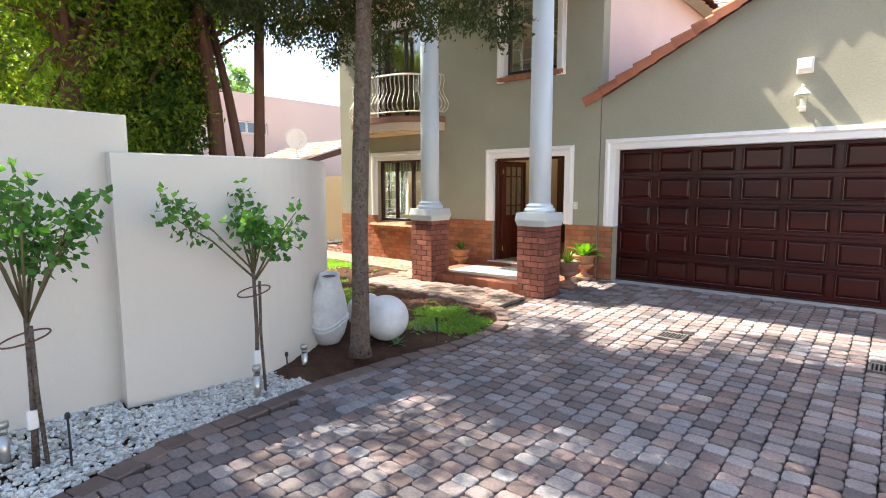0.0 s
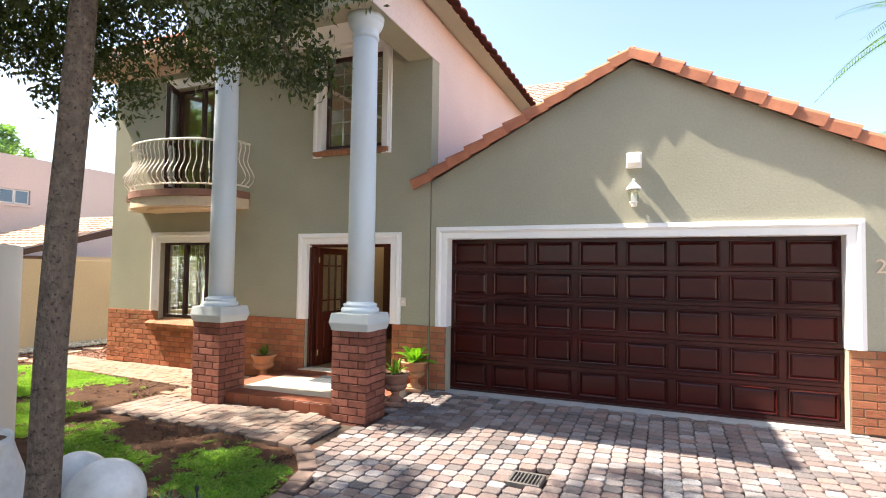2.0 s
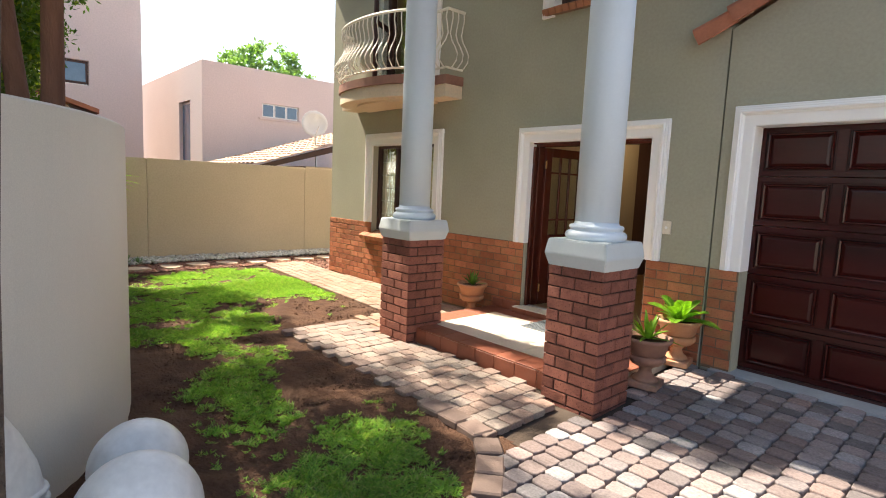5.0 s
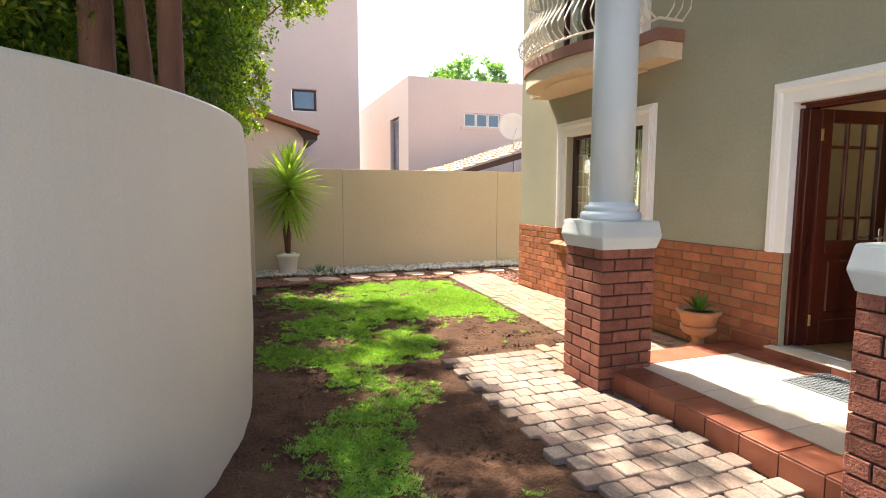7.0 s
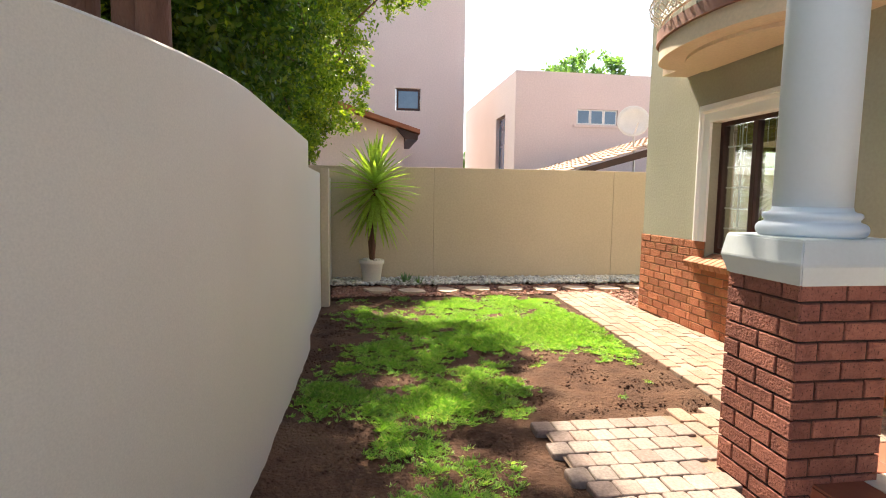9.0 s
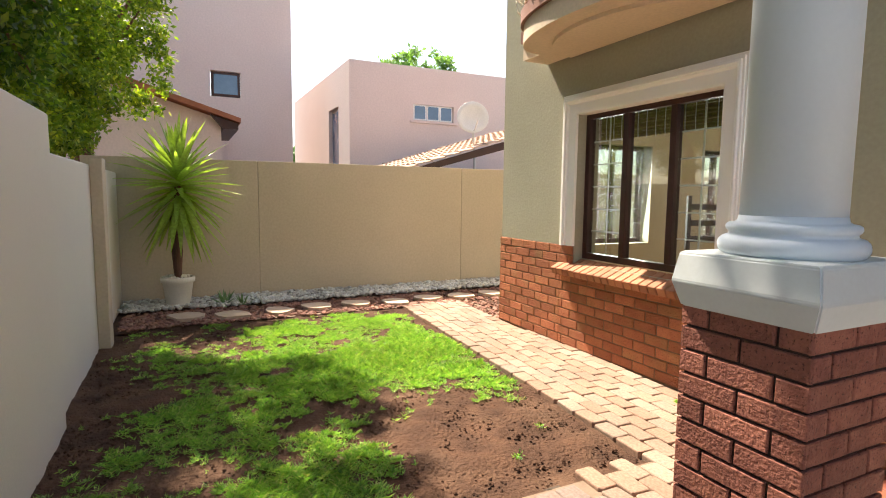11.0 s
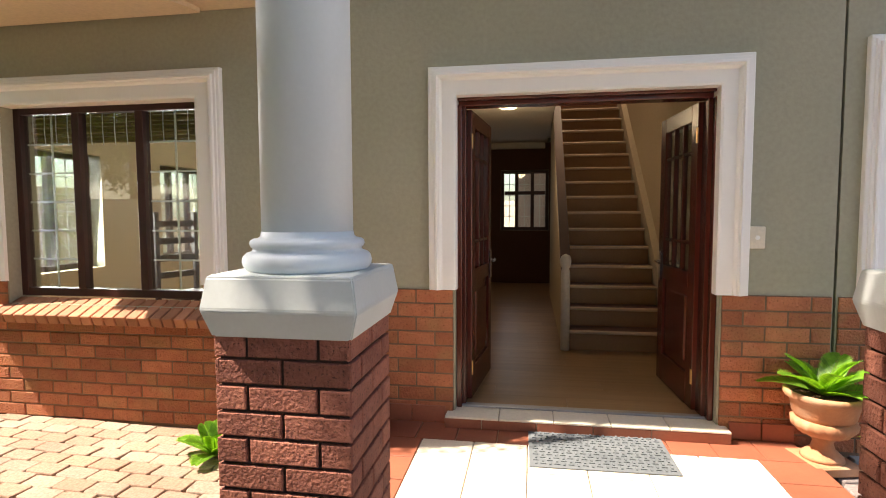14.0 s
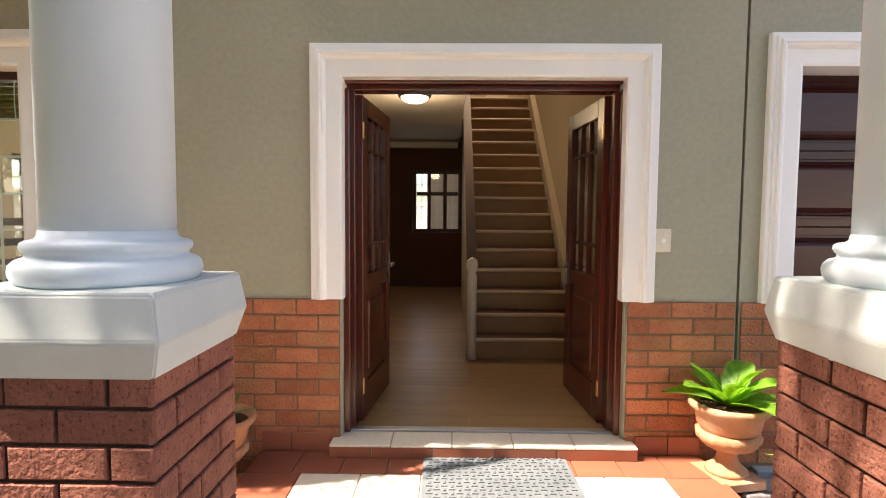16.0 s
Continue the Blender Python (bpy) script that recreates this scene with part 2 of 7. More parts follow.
M["paver1"] = hue_pieces("driveway_paver_single", [(0.159, 0.118, 0.108), (0.216, 0.17, 0.159), (0.124, 0.113, 0.115), (0.246, 0.17, 0.149), (0.226, 0.211, 0.211), (0.287, 0.221, 0.205), (0.298, 0.287, 0.292), (0.164, 0.124, 0.118)], 0.72, island=False, bump=0.5, spec=0.3)
M["pathpaver"] = hue_pieces("path_paver", [(0.31, 0.21, 0.15), (0.28, 0.165, 0.115), (0.33, 0.235, 0.175), (0.26, 0.19, 0.145), (0.32, 0.19, 0.13)], 0.8, bump=0.5, spec=0.2)
M["pathone"] = hue_pieces("path_paver_single", [(0.31, 0.21, 0.15), (0.28, 0.165, 0.115), (0.33, 0.235, 0.175), (0.26, 0.19, 0.145), (0.32, 0.19, 0.13)], 0.8, island=False, bump=0.5, spec=0.2)
FRONT_TONES = [(0.26, 0.185, 0.15), (0.21, 0.15, 0.125), (0.29, 0.23, 0.19), (0.23, 0.19, 0.165), (0.28, 0.185, 0.145)]
M["frontpaver"] = hue_pieces("front_paver", FRONT_TONES, 0.8, bump=0.5, spec=0.2)
M["frontone"] = hue_pieces("front_paver_single", FRONT_TONES, 0.8, island=False, bump=0.5, spec=0.2)
M["kerb"] = pbr("kerb_brick", (0.20, 0.14, 0.115), (0.15, 0.11, 0.095), 0.85, 6.0, 0.5, 70.0, rand=0.2, spec=0.2)
M["interior"] = pbr("interior_paint", (0.55, 0.47, 0.35), (0.52, 0.44, 0.33), 0.8, 1.0, 0.05, 40.0, spec=0.2)
# rear room walls: a much darker, redder tone than the hall
M["maroon"] = pbr("rear_room_maroon", (0.13, 0.062, 0.04), (0.11, 0.052, 0.034), 0.8, 1.0, 0.05, 40.0, spec=0.2)
M["hall"] = pbr("hall_paint", (0.48, 0.385, 0.265), (0.44, 0.355, 0.245), 0.8, 1.0, 0.05, 40.0, spec=0.2)
M["ceiling"] = pbr("ceiling_paint", (0.74, 0.70, 0.62), (0.71, 0.67, 0.59), 0.85, 1.0, 0.05, 40.0, spec=0.2)
M["laminate"] = pbr("laminate_floor", (0.34, 0.205, 0.095), (0.25, 0.145, 0.065), 0.3, 3.0, 0.03, 60.0, rand=0.12, spec=0.3, stretch=(0.25, 6, 1))
M["glass"] = glass("window_glass")


# ---- mesh helpers ----
def part(name, bm, material, parent=None, label="", smooth=False):
    me = bpy.data.meshes.new(name)
    if smooth:
        for f in bm.faces:
            f.smooth = True
    bm.normal_update()
    bm.to_mesh(me)
    bm.free()
    me.materials.append(material)
    ob = new(name, me)
    if parent is not None:
        ob.parent = parent
    if label:
        ob["label"] = label
    return ob


def thing(name, label, category, x=0.0, y=0.0, z=0.0, rz=0.0, group="", kind=""):
    ob = new(name)
    ob.matrix_basis = pose(x, y, z, 0, 0, rz)
    ob.empty_display_size = 0.1
    return tagged(ob, label, category, group, kind)


def box(bm, x0, x1, y0, y1, z0, z1, bevel=0.0):
    r = bmesh.ops.create_cube(bm, size=1.0, matrix=Matrix.LocRotScale(((x0 + x1) / 2, (y0 + y1) / 2, (z0 + z1) / 2), None,
                                                                     (abs(x1 - x0), abs(y1 - y0), abs(z1 - z0))))
    if bevel:
        edges = list({e for v in r["verts"] for e in v.link_edges})
        bmesh.ops.bevel(bm, geom=edges, offset=bevel, segments=1, affect="EDGES", profile=0.5)
    return bm


def boxes(*specs, bevel=0.0):
    bm = bmesh.new()
    for s in specs:
        box(bm, *s, bevel=bevel)
    return bm


def prism(bm, outline, axis, a, b):
    """A solid: the outline (u, v) drawn out along an axis from a to b. u, v are the other two axes in order."""
    def put(u, v, w):
        return {"x": (w, u, v), "y": (u, w, v), "z": (u, v, w)}[axis]
    lo = [bm.verts.new(put(u, v, a)) for u, v in outline]
    hi = [bm.verts.new(put(u, v, b)) for u, v in outline]
    n = len(outline)
    fs = [bm.faces.new(lo), bm.faces.new(list(reversed(hi)))]
    for i in range(n):
        fs.append(bm.faces.new((lo[i], hi[i], hi[(i + 1) % n], lo[(i + 1) % n])))
    bmesh.ops.recalc_face_normals(bm, faces=fs)
    return bm


def wall(x0, x1, z0, z1, y0, y1, holes=(), swap=False):
    """A wall in the x-z plane from y0 to y1 with rectangular openings (x0, x1, z0, z1); swap: the wall runs along y."""
    xs = sorted({x0, x1, *[v for h in holes for v in h[:2] if x0 < v < x1]})
    zs = sorted({z0, z1, *[v for h in holes for v in h[2:] if z0 < v < z1]})
    bm = bmesh.new()
    cache = {}

    def vert(x, y, z):
        k = (round(x, 4), round(y, 4), round(z, 4))
        if k not in cache:
            cache[k] = bm.verts.new((y, x, z) if swap else (x, y, z))
        return cache[k]

    def solid(i, k):
        if not (0 <= i < len(xs) - 1 and 0 <= k < len(zs) - 1):
            return False
        cx, cz = (xs[i] + xs[i + 1]) / 2, (zs[k] + zs[k + 1]) / 2
        return not any(h[0] < cx < h[1] and h[2] < cz < h[3] for h in holes)
    for i in range(len(xs) - 1):
        for k in range(len(zs) - 1):
            if not solid(i, k):
                continue
            a, b, c, d = xs[i], xs[i + 1], zs[k], zs[k + 1]
            bm.faces.new([vert(a, y0, c), vert(b, y0, c), vert(b, y0, d), vert(a, y0, d)])
            bm.faces.new([vert(a, y1, d), vert(b, y1, d), vert(b, y1, c), vert(a, y1, c)])
            if not solid(i - 1, k):
                bm.faces.new([vert(a, y0, d), vert(a, y1, d), vert(a, y1, c), vert(a, y0, c)])
            if not solid(i + 1, k):
                bm.faces.new([vert(b, y0, c), vert(b, y1, c), vert(b, y1, d), vert(b, y0, d)])
            if not solid(i, k - 1):
                bm.faces.new([vert(a, y0, c), vert(a, y1, c), vert(b, y1, c), vert(b, y0, c)])
            if not solid(i, k + 1):
                bm.faces.new([vert(a, y0, d), vert(b, y0, d), vert(b, y1, d), vert(a, y1, d)])
    bmesh.ops.recalc_face_normals(bm, faces=bm.faces)
    return bm


def lathe(bm, profile, seg=24, cx=0.0, cy=0.0, cz=0.0, wobble=None):
    """A turned shape from (radius, height) pairs."""
    rings = []
    for r, z in profile:
        rings.append([bm.verts.new((cx + max(r, 1e-4) * math.cos(2 * math.pi * i / seg) * (wobble(i / seg, z) if wobble else 1),
                                    cy + max(r, 1e-4) * math.sin(2 * math.pi * i / seg) * (wobble(i / seg, z) if wobble else 1), cz + z)) for i in range(seg)])
    for a, b in zip(rings, rings[1:]):
        for i in range(seg):
            bm.faces.new((a[i], a[(i + 1) % seg], b[(i + 1) % seg], b[i]))
    bm.faces.new(list(reversed(rings[0])))
    bm.faces.new(rings[-1])
    return bm


def tube(bm, pts, radii, seg=8):
    """A tapered tube through points."""
    pts = [Vector(p) for p in pts]
    if not hasattr(radii, "__len__"):
        radii = [radii] * len(pts)
    rings, up = [], Vector((0.31, 0.17, 0.93)).normalized()
    for i, p in enumerate(pts):
        d = (pts[min(i + 1, len(pts) - 1)] - pts[max(i - 1, 0)]).normalized()
        a = d.cross(up)
        if a.length < 0.05:
            a = d.cross(Vector((1, 0, 0)))
        a.normalize()
        b = d.cross(a)
        rings.append([bm.verts.new(p + radii[i] * (math.cos(2 * math.pi * k / seg) * a + math.sin(2 * math.pi * k / seg) * b)) for k in range(seg)])
    for r, s in zip(rings, rings[1:]):
        for k in range(seg):
            bm.faces.new((r[k], r[(k + 1) % seg], s[(k + 1) % seg], s[k]))
    bm.faces.new(list(reversed(rings[0])))
    bm.faces.new(rings[-1])
    return bm


def structure(name, bm, material, label="", category="", smooth=False):
    return tagged(part(name, bm, material, None, "", smooth), label, category or name.split("_")[0], "", "structure")


def smooth_step(a, b, v):
    t = min(1.0, max(0.0, (v - a) / (b - a)))
    return t * t * (3 - 2 * t)


def ground_z(x, y):
    """The drive falls a little away from the garage; the path by the house is level."""
    slope = 0.045 * (min(max(y, 4.2), 9.2) - 7.0)
    return slope * smooth_step(-6.6, -4.3, x)


def mound(x, y):
    """The bed heaps up a little round the foot of the slim tree."""
    return 0.10 * smooth_step(0.02, 0.35, kerb_x(y) - x) * smooth_step(3.1, 3.7, y) * (1 - smooth_step(4.9, 5.6, y)) * smooth_step(-6.0, -5.2, x)


# ---- ground ----
def sheet(name, x0, x1, y0, y1, n, dz, material, label, category, bumpy=0.0, keep=None, kind="structure", heap=None):
    bm = bmesh.new()
    nx, ny = n
    g = [[bm.verts.new((x0 + (x1 - x0) * i / nx, y0 + (y1 - y0) * j / ny,
                        ground_z(x0 + (x1 - x0) * i / nx, y0 + (y1 - y0) * j / ny) + dz
                        + bumpy * (noise.noise(Vector((3.1 * x0 + i * (x1 - x0) / nx * 4, j * (y1 - y0) / ny * 4, 0.3)))
                                   + 0.6 * noise.noise(Vector((i * (x1 - x0) / nx * 13, j * (y1 - y0) / ny * 13, 1.7)))))) for j in range(ny + 1)] for i in range(nx + 1)]
    if heap:
        for v in bm.verts:
            v.co.z += heap(v.co.x, v.co.y)
    for i in range(nx):
        for j in range(ny):
            cx, cy = x0 + (x1 - x0) * (i + 0.5) / nx, y0 + (y1 - y0) * (j + 0.5) / ny
            if keep is None or keep(cx, cy):
                bm.faces.new((g[i][j], g[i + 1][j], g[i + 1][j + 1], g[i][j + 1]))
    for v in [v for v in bm.verts if not v.link_faces]:
        bm.verts.remove(v)
    return tagged(part(name, bm, material, None, "", True), label, category, "", kind)


bm = bmesh.new()
for a, b, c, d in ((-300, 300, -300, 300),):
    vs = [bm.verts.new(p) for p in ((a, c, -0.30), (b, c, -0.30), (b, d, -0.30), (a, d, -0.30))]
    bm.faces.new(vs)
structure("ground", bm, M["soil"], "bare brown earth around the houses", "ground")


def kerb_x(y):
    """The drive's edge along the planted bed."""
    pts = [(-6.0, -3.2), (0.0, -3.45), (1.4, -3.74), (2.1, -3.97), (2.8, -4.03), (3.5, -4.10), (4.3, -4.05), (5.0, -3.87), (5.6, -3.82), (6.0, -3.92), (6.3, -4.12), (6.48, -4.40)]
    for (ya, xa), (yb, xb) in zip(pts, pts[1:]):
        if ya <= y <= yb:
            t = (y - ya) / (yb - ya)
            return xa + (xb - xa) * t
    return pts[0][1] if y < pts[0][0] else pts[-1][1]


def on_bed(x, y):
    """The planted bed and lawn: inside the wall, the kerb and the path."""
    if y > 8.22 or x < -11.65:
        return False
    if x < -7.36:
        return y < 7.95 + (-7.4 - x) * 0.06
    return y < 6.48 and x < kerb_x(y)


sheet("driveway_bed", -7.6, 6.0, -6.0, 9.26, (60, 90), -0.052, M["joint"], "dark sand bed under the driveway pavers", "paving",
      keep=lambda x, y: not on_bed(x - 0.1, y))
sheet("path_bed", -11.9, -6.6, 6.4, 9.2, (60, 30), -0.017, M["pathjoint"], "pale sand bed under the path pavers", "paving", keep=lambda x, y: not on_bed(x - 0.02, y - 0.12))
sheet("lawn_soil", -11.8, -3.7, 0.0, 8.4, (190, 190), -0.035, M["soil"], "dark bare garden soil with thin grass", "soil", 0.026,
      keep=lambda x, y: (on_bed(x, y) or on_bed(x, y - 0.13) or on_bed(x - 0.2, y - 0.2) or on_bed(x - 0.2, y)) and (y > 4.2 or x > -5.3), heap=mound)

# ---- house walls ----
F = 9.0
DOOR = (-6.09, -4.58, 0.13, 2.13)
WIN = (-9.26, -7.77, 0.80, 2.18)
GAR = (-3.73, 0.87, 0.0, 2.18)
UPW = (-5.86, -4.79, 3.55, 5.05)
BALD = (-9.05, -7.90, 2.98, 4.90)
structure("wall_front", wall(-10.53, -4.0, -0.2, 5.55, F, F + 0.25, [DOOR, WIN, UPW, BALD]), M["olive"],
          "olive-grey rendered front wall of the house", "wall")
structure("wall_west", wall(F + 0.25, 15.5, -0.2, 5.55, -10.53, -10.28, [(10.0, 11.0, 0.85, 2.05), (11.95, 13.1, 0.85, 2.05)], swap=True), M["olive"],
          "olive-grey rendered side wall", "wall")
structure("wall_east", wall(F + 0.25, 15.5, -0.2, 5.55, -4.25, -4.0, swap=True), M["pink"], "pale pink rendered upper side wall", "wall")
structure("wall_back", wall(-10.28, -4.25, -0.2, 5.55, 15.25, 15.5, [(-6.15, -5.33, 1.12, 2.16)]), M["olive"], "rendered rear wall", "wall")
# garage front with its gable
bm = wall(-3.985, 3.6, -0.2, 2.72, F, F + 0.25, [GAR])
structure("wall_garage", bm, M["olive"], "olive-grey rendered garage front with an expansion joint", "wall")
gx, gz = -1.29, 4.38
bm = bmesh.new()
prism(bm, [(-3.985, 2.72), (-3.985, gz - (gx + 3.985) * 0.515), (gx, gz), (1.75, gz - (1.75 - gx) * 0.535), (1.75, 2.72)], "y", F, F + 0.25)
structure("wall_gable", bm, M["olive"], "olive-grey rendered garage gable", "wall")
structure("wall_garage_east", wall(F + 0.25, 15.2, -0.2, 2.72, 1.5, 1.75, swap=True), M["olive"], "rendered garage side wall", "wall")
structure("wall_garage_inner", boxes((-4.0, 1.5, 14.0, 14.2, 0, 2.7)), M["interior"], "plain garage rear wall", "wall")

# portico beams over the columns
bm = boxes((-6.80, -6.42, 7.22, F - 0.003, 4.78, 5.6), (-4.38, -4.0, 7.22, F - 0.003, 4.78, 5.6), (-6.417, -4.383, 7.22, 7.6, 4.78, 5.6))
structure("portico_beam", bm, M["olive"], "olive-grey rendered portico beams", "beam")
structure("portico_side", boxes((-3.998, -3.985, 7.2, F + 0.25, 4.78, 5.53)), M["pink"], "pale pink side of the portico beam", "wall")
structure("portico_ceiling", boxes((-6.42, -4.38, 7.6, F - 0.003, 5.2, 5.28)), M["white"], "white portico ceiling", "ceiling")
structure("eave_moulding", boxes((-4.0, -3.86, 7.1, 15.5, 5.534, 5.66), (-4.0, -3.93, 7.1, 15.5, 5.46, 5.531), (-3.857, -3.76, 7.1, 15.5, 5.60, 5.66)), M["peach"],
          "stepped peach eave moulding", "moulding")


def tile_roof(name, p0, along, up, n_along, n_up, pitch, material, label, w=0.3, l=0.36, thick=0.02, wave=0.035, keep=None):
    """A roof of curved tiles in courses. p0: lower corner; along, up: unit vectors; one joined mesh of separate tiles."""
    p0, along, up = Vector(p0), Vector(along).normalized(), Vector(up).normalized()
    nrm = along.cross(up).normalized()
    if nrm.z < 0:
        nrm = -nrm
    verts, faces = [], []
    seg = 5
    for j in range(n_up):
        for i in range(n_along):
            if keep and not keep(i, j):
                continue
            base = len(verts)
            for v, lift in ((0.0, 0.045), (l + 0.05, 0.012)):
                for layer in (0, thick):
                    for k in range(seg + 1):
                        s = k / seg
                        h = wave * math.sin(math.pi * s) ** 0.8 if s not in (0, 1) else 0.0
                        verts.append(p0 + along * (w * (i + s * 0.985)) + up * (l * j + v) + nrm * (lift + h + layer))
            q = seg + 1
            for k in range(seg):
                a, b, c, d = base + k, base + q + k, base + 2 * q + k, base + 3 * q + k
                faces += [(b, b + 1, d + 1, d), (a + 1, a, c, c + 1), (a, a + 1, b + 1, b)]
            faces += [(base, base + q, base + 3 * q, base + 2 * q), (base + seg, base + 2 * q + seg, base + 3 * q + seg, base + q + seg)]
    me = bpy.data.meshes.new(name)
    me.from_pydata([tuple(v) for v in verts], [], faces)
    me.materials.append(material)
    return tagged(new(name, me), label, "roof", "", "structure")


S = 0.62
UPR = Vector((-1, 0, S)).normalized()
tile_roof("roof_east_slope", (-3.62, 6.95, 5.42), (0, 1, 0), UPR, 28, 6, 0, M["darktile"], "dark terracotta tiled roof slope over the portico")
tile_roof("roof_portico_west", (-7.18, 6.95, 5.42), (0, 1, 0), (1, 0, S), 8, 6, 0, M["tile"], "terracotta tiled portico roof slope")
tile_roof("roof_front_slope", (-11.0, 8.28, 5.36), (1, 0, 0), (0, 1, S), 19, 12, 0, M["tile"], "terracotta tiled front roof slope")
bm = bmesh.new()
prism(bm, [(-7.15, 5.40), (-5.4, 6.48), (-3.66, 5.40), (-3.66, 5.34), (-7.15, 5.34)], "y", 7.0, 7.12)
prism(bm, [(-7.15, 5.37), (-5.4, 6.46), (-3.64, 5.37), (-3.9, 5.37), (-5.4, 6.3), (-6.9, 5.37)], "y", 7.123, 15.5)
structure("portico_gable", bm, M["olive"], "rendered portico gable", "wall")
bm = bmesh.new()
prism(bm, [(8.33, 5.32), (12.3, 7.74), (15.9, 5.55), (15.9, 5.32)], "x", -10.95, -7.2)
structure("roof_core", bm, M["peach"], "closed eaves under the tiled roof", "roof")
structure("fascia_front", boxes((-10.95, -7.19, 8.25, 8.325, 5.26, 5.40), (-10.7, -6.8, 8.72, F - 0.003, 5.2, 5.316)), M["peach"], "peach eave fascia", "moulding")
structure("upper_floor", boxes((-10.28, -5.37, F + 0.25, 15.25, 2.62, 2.9), (-5.37, -4.25, F + 0.25, 11.3, 2.62, 2.9), (-5.37, -4.25, 13.85, 15.25, 2.7, 2.98)), M["ceiling"], "white plaster ceiling", "ceiling")
# garage roof
GL, GR = 0.515, 0.535
tile_roof("roof_garage_west", (-4.2, 9.0, 2.90), (0, 1, 0), (1, 0, GL), 20, 9, 0, M["paletile"], "pale terracotta tiled garage roof slope")
tile_roof("roof_garage_east", (2.05, 9.0, 2.60), (0, 1, 0), (-1, 0, GR), 20, 11, 0, M["paletile"], "pale terracotta tiled garage roof slope")
tile_roof("roof_rear", (-6.0, 16.0, 6.1), (1, 0, 0), (0, 1, 0.55), 8, 9, 0, M["paletile"], "pale terracotta tiled roof behind the garage")
structure("wall_rear_wing", boxes((-5.9, -3.7, 16.1, 18.9, -0.2, 6.05)), M["pink"], "pale pink rendered rear wing", "wall")

# ---- garden walls ----
def ribbon(path, z0, z1, thick, name, material, label):
    """A wall along a plan line with thickness to its left."""
    pts = [Vector((x, y, 0)) for x, y in path]
    bm = bmesh.new()
    rows = []
    for i, p in enumerate(pts):
        d = (pts[min(i + 1, len(pts) - 1)] - pts[max(i - 1, 0)]).normalized()
        nrm = Vector((-d.y, d.x, 0))
        q = p + nrm * thick
        rows.append([bm.verts.new((p.x, p.y, z0)), bm.verts.new((p.x, p.y, z1 - 0.012)), bm.verts.new((p.x + nrm.x * 0.012, p.y + nrm.y * 0.012, z1)),
                     bm.verts.new((q.x - nrm.x * 0.012, q.y - nrm.y * 0.012, z1)), bm.verts.new((q.x, q.y, z1 - 0.012)), bm.verts.new((q.x, q.y, z0))])
    fs = []
    for a, b in zip(rows, rows[1:]):
        for k in range(5):
            fs.append(bm.faces.new((a[k], b[k], b[k + 1], a[k + 1])))
    fs += [bm.faces.new(rows[0]), bm.faces.new(list(reversed(rows[-1])))]
    bmesh.ops.recalc_face_normals(bm, faces=fs)
    return structure(name, bm, material, label, "wall")


curve = [(-4.76, 2.13), (-4.68, 2.7)]
for i in range(0, 25):
    a = math.pi / 2 * i / 24
    curve.append((-7.0 + 2.4 * math.cos(a) ** 0.94, 3.3 + 1.70 * math.sin(a) ** 1.02))
curve += [(-8.0, 5.01), (-9.15, 5.02)]
ribbon(curve, -0.25, 1.87, 0.2, "garden_wall_curved", M["gwall"], "tall curved beige painted garden wall")
ribbon([(-4.4, -8.0), (-4.9, 1.6), (-4.93, 2.32)], -0.25, 2.17, 0.2, "garden_wall_front", M["gwall"], "tall beige painted garden wall")
ribbon([(-9.16, 4.97), (-13.1, 4.97)], -0.25, 1.66, 0.2, "garden_wall_low", M["gwall"], "lower beige painted garden wall panel")
structure("garden_wall_pilaster", boxes((-11.2, -10.98, 4.97, 5.07, -0.2, 1.72), bevel=0.006), M["bwall"], "beige wall pilaster", "wall")
bm = boxes((-13.32, -13.12, 4.6, 6.642, -0.25, 1.86), (-13.32, -13.12, 6.654, 9.812, -0.25, 1.862), (-13.32, -13.12, 9.824, 16.0, -0.25, 1.858),
           (-13.32, -13.13, 6.0, 10.5, -0.25, 1.84), bevel=0.004)
structure("garden_wall_back", bm, M["bwall"], "beige plastered boundary wall with movement joints", "wall")
# closing walls behind the camera
structure("boundary_wall_south", boxes((-12.0, 12.0, -8.2, -8.0, -0.3, 2.0)), M["gwall"], "beige boundary wall", "wall")
structure("boundary_wall_east", boxes((6.0, 6.2, -8.0, 16.0, -0.3, 2.0)), M["gwall"], "beige boundary wall", "wall")

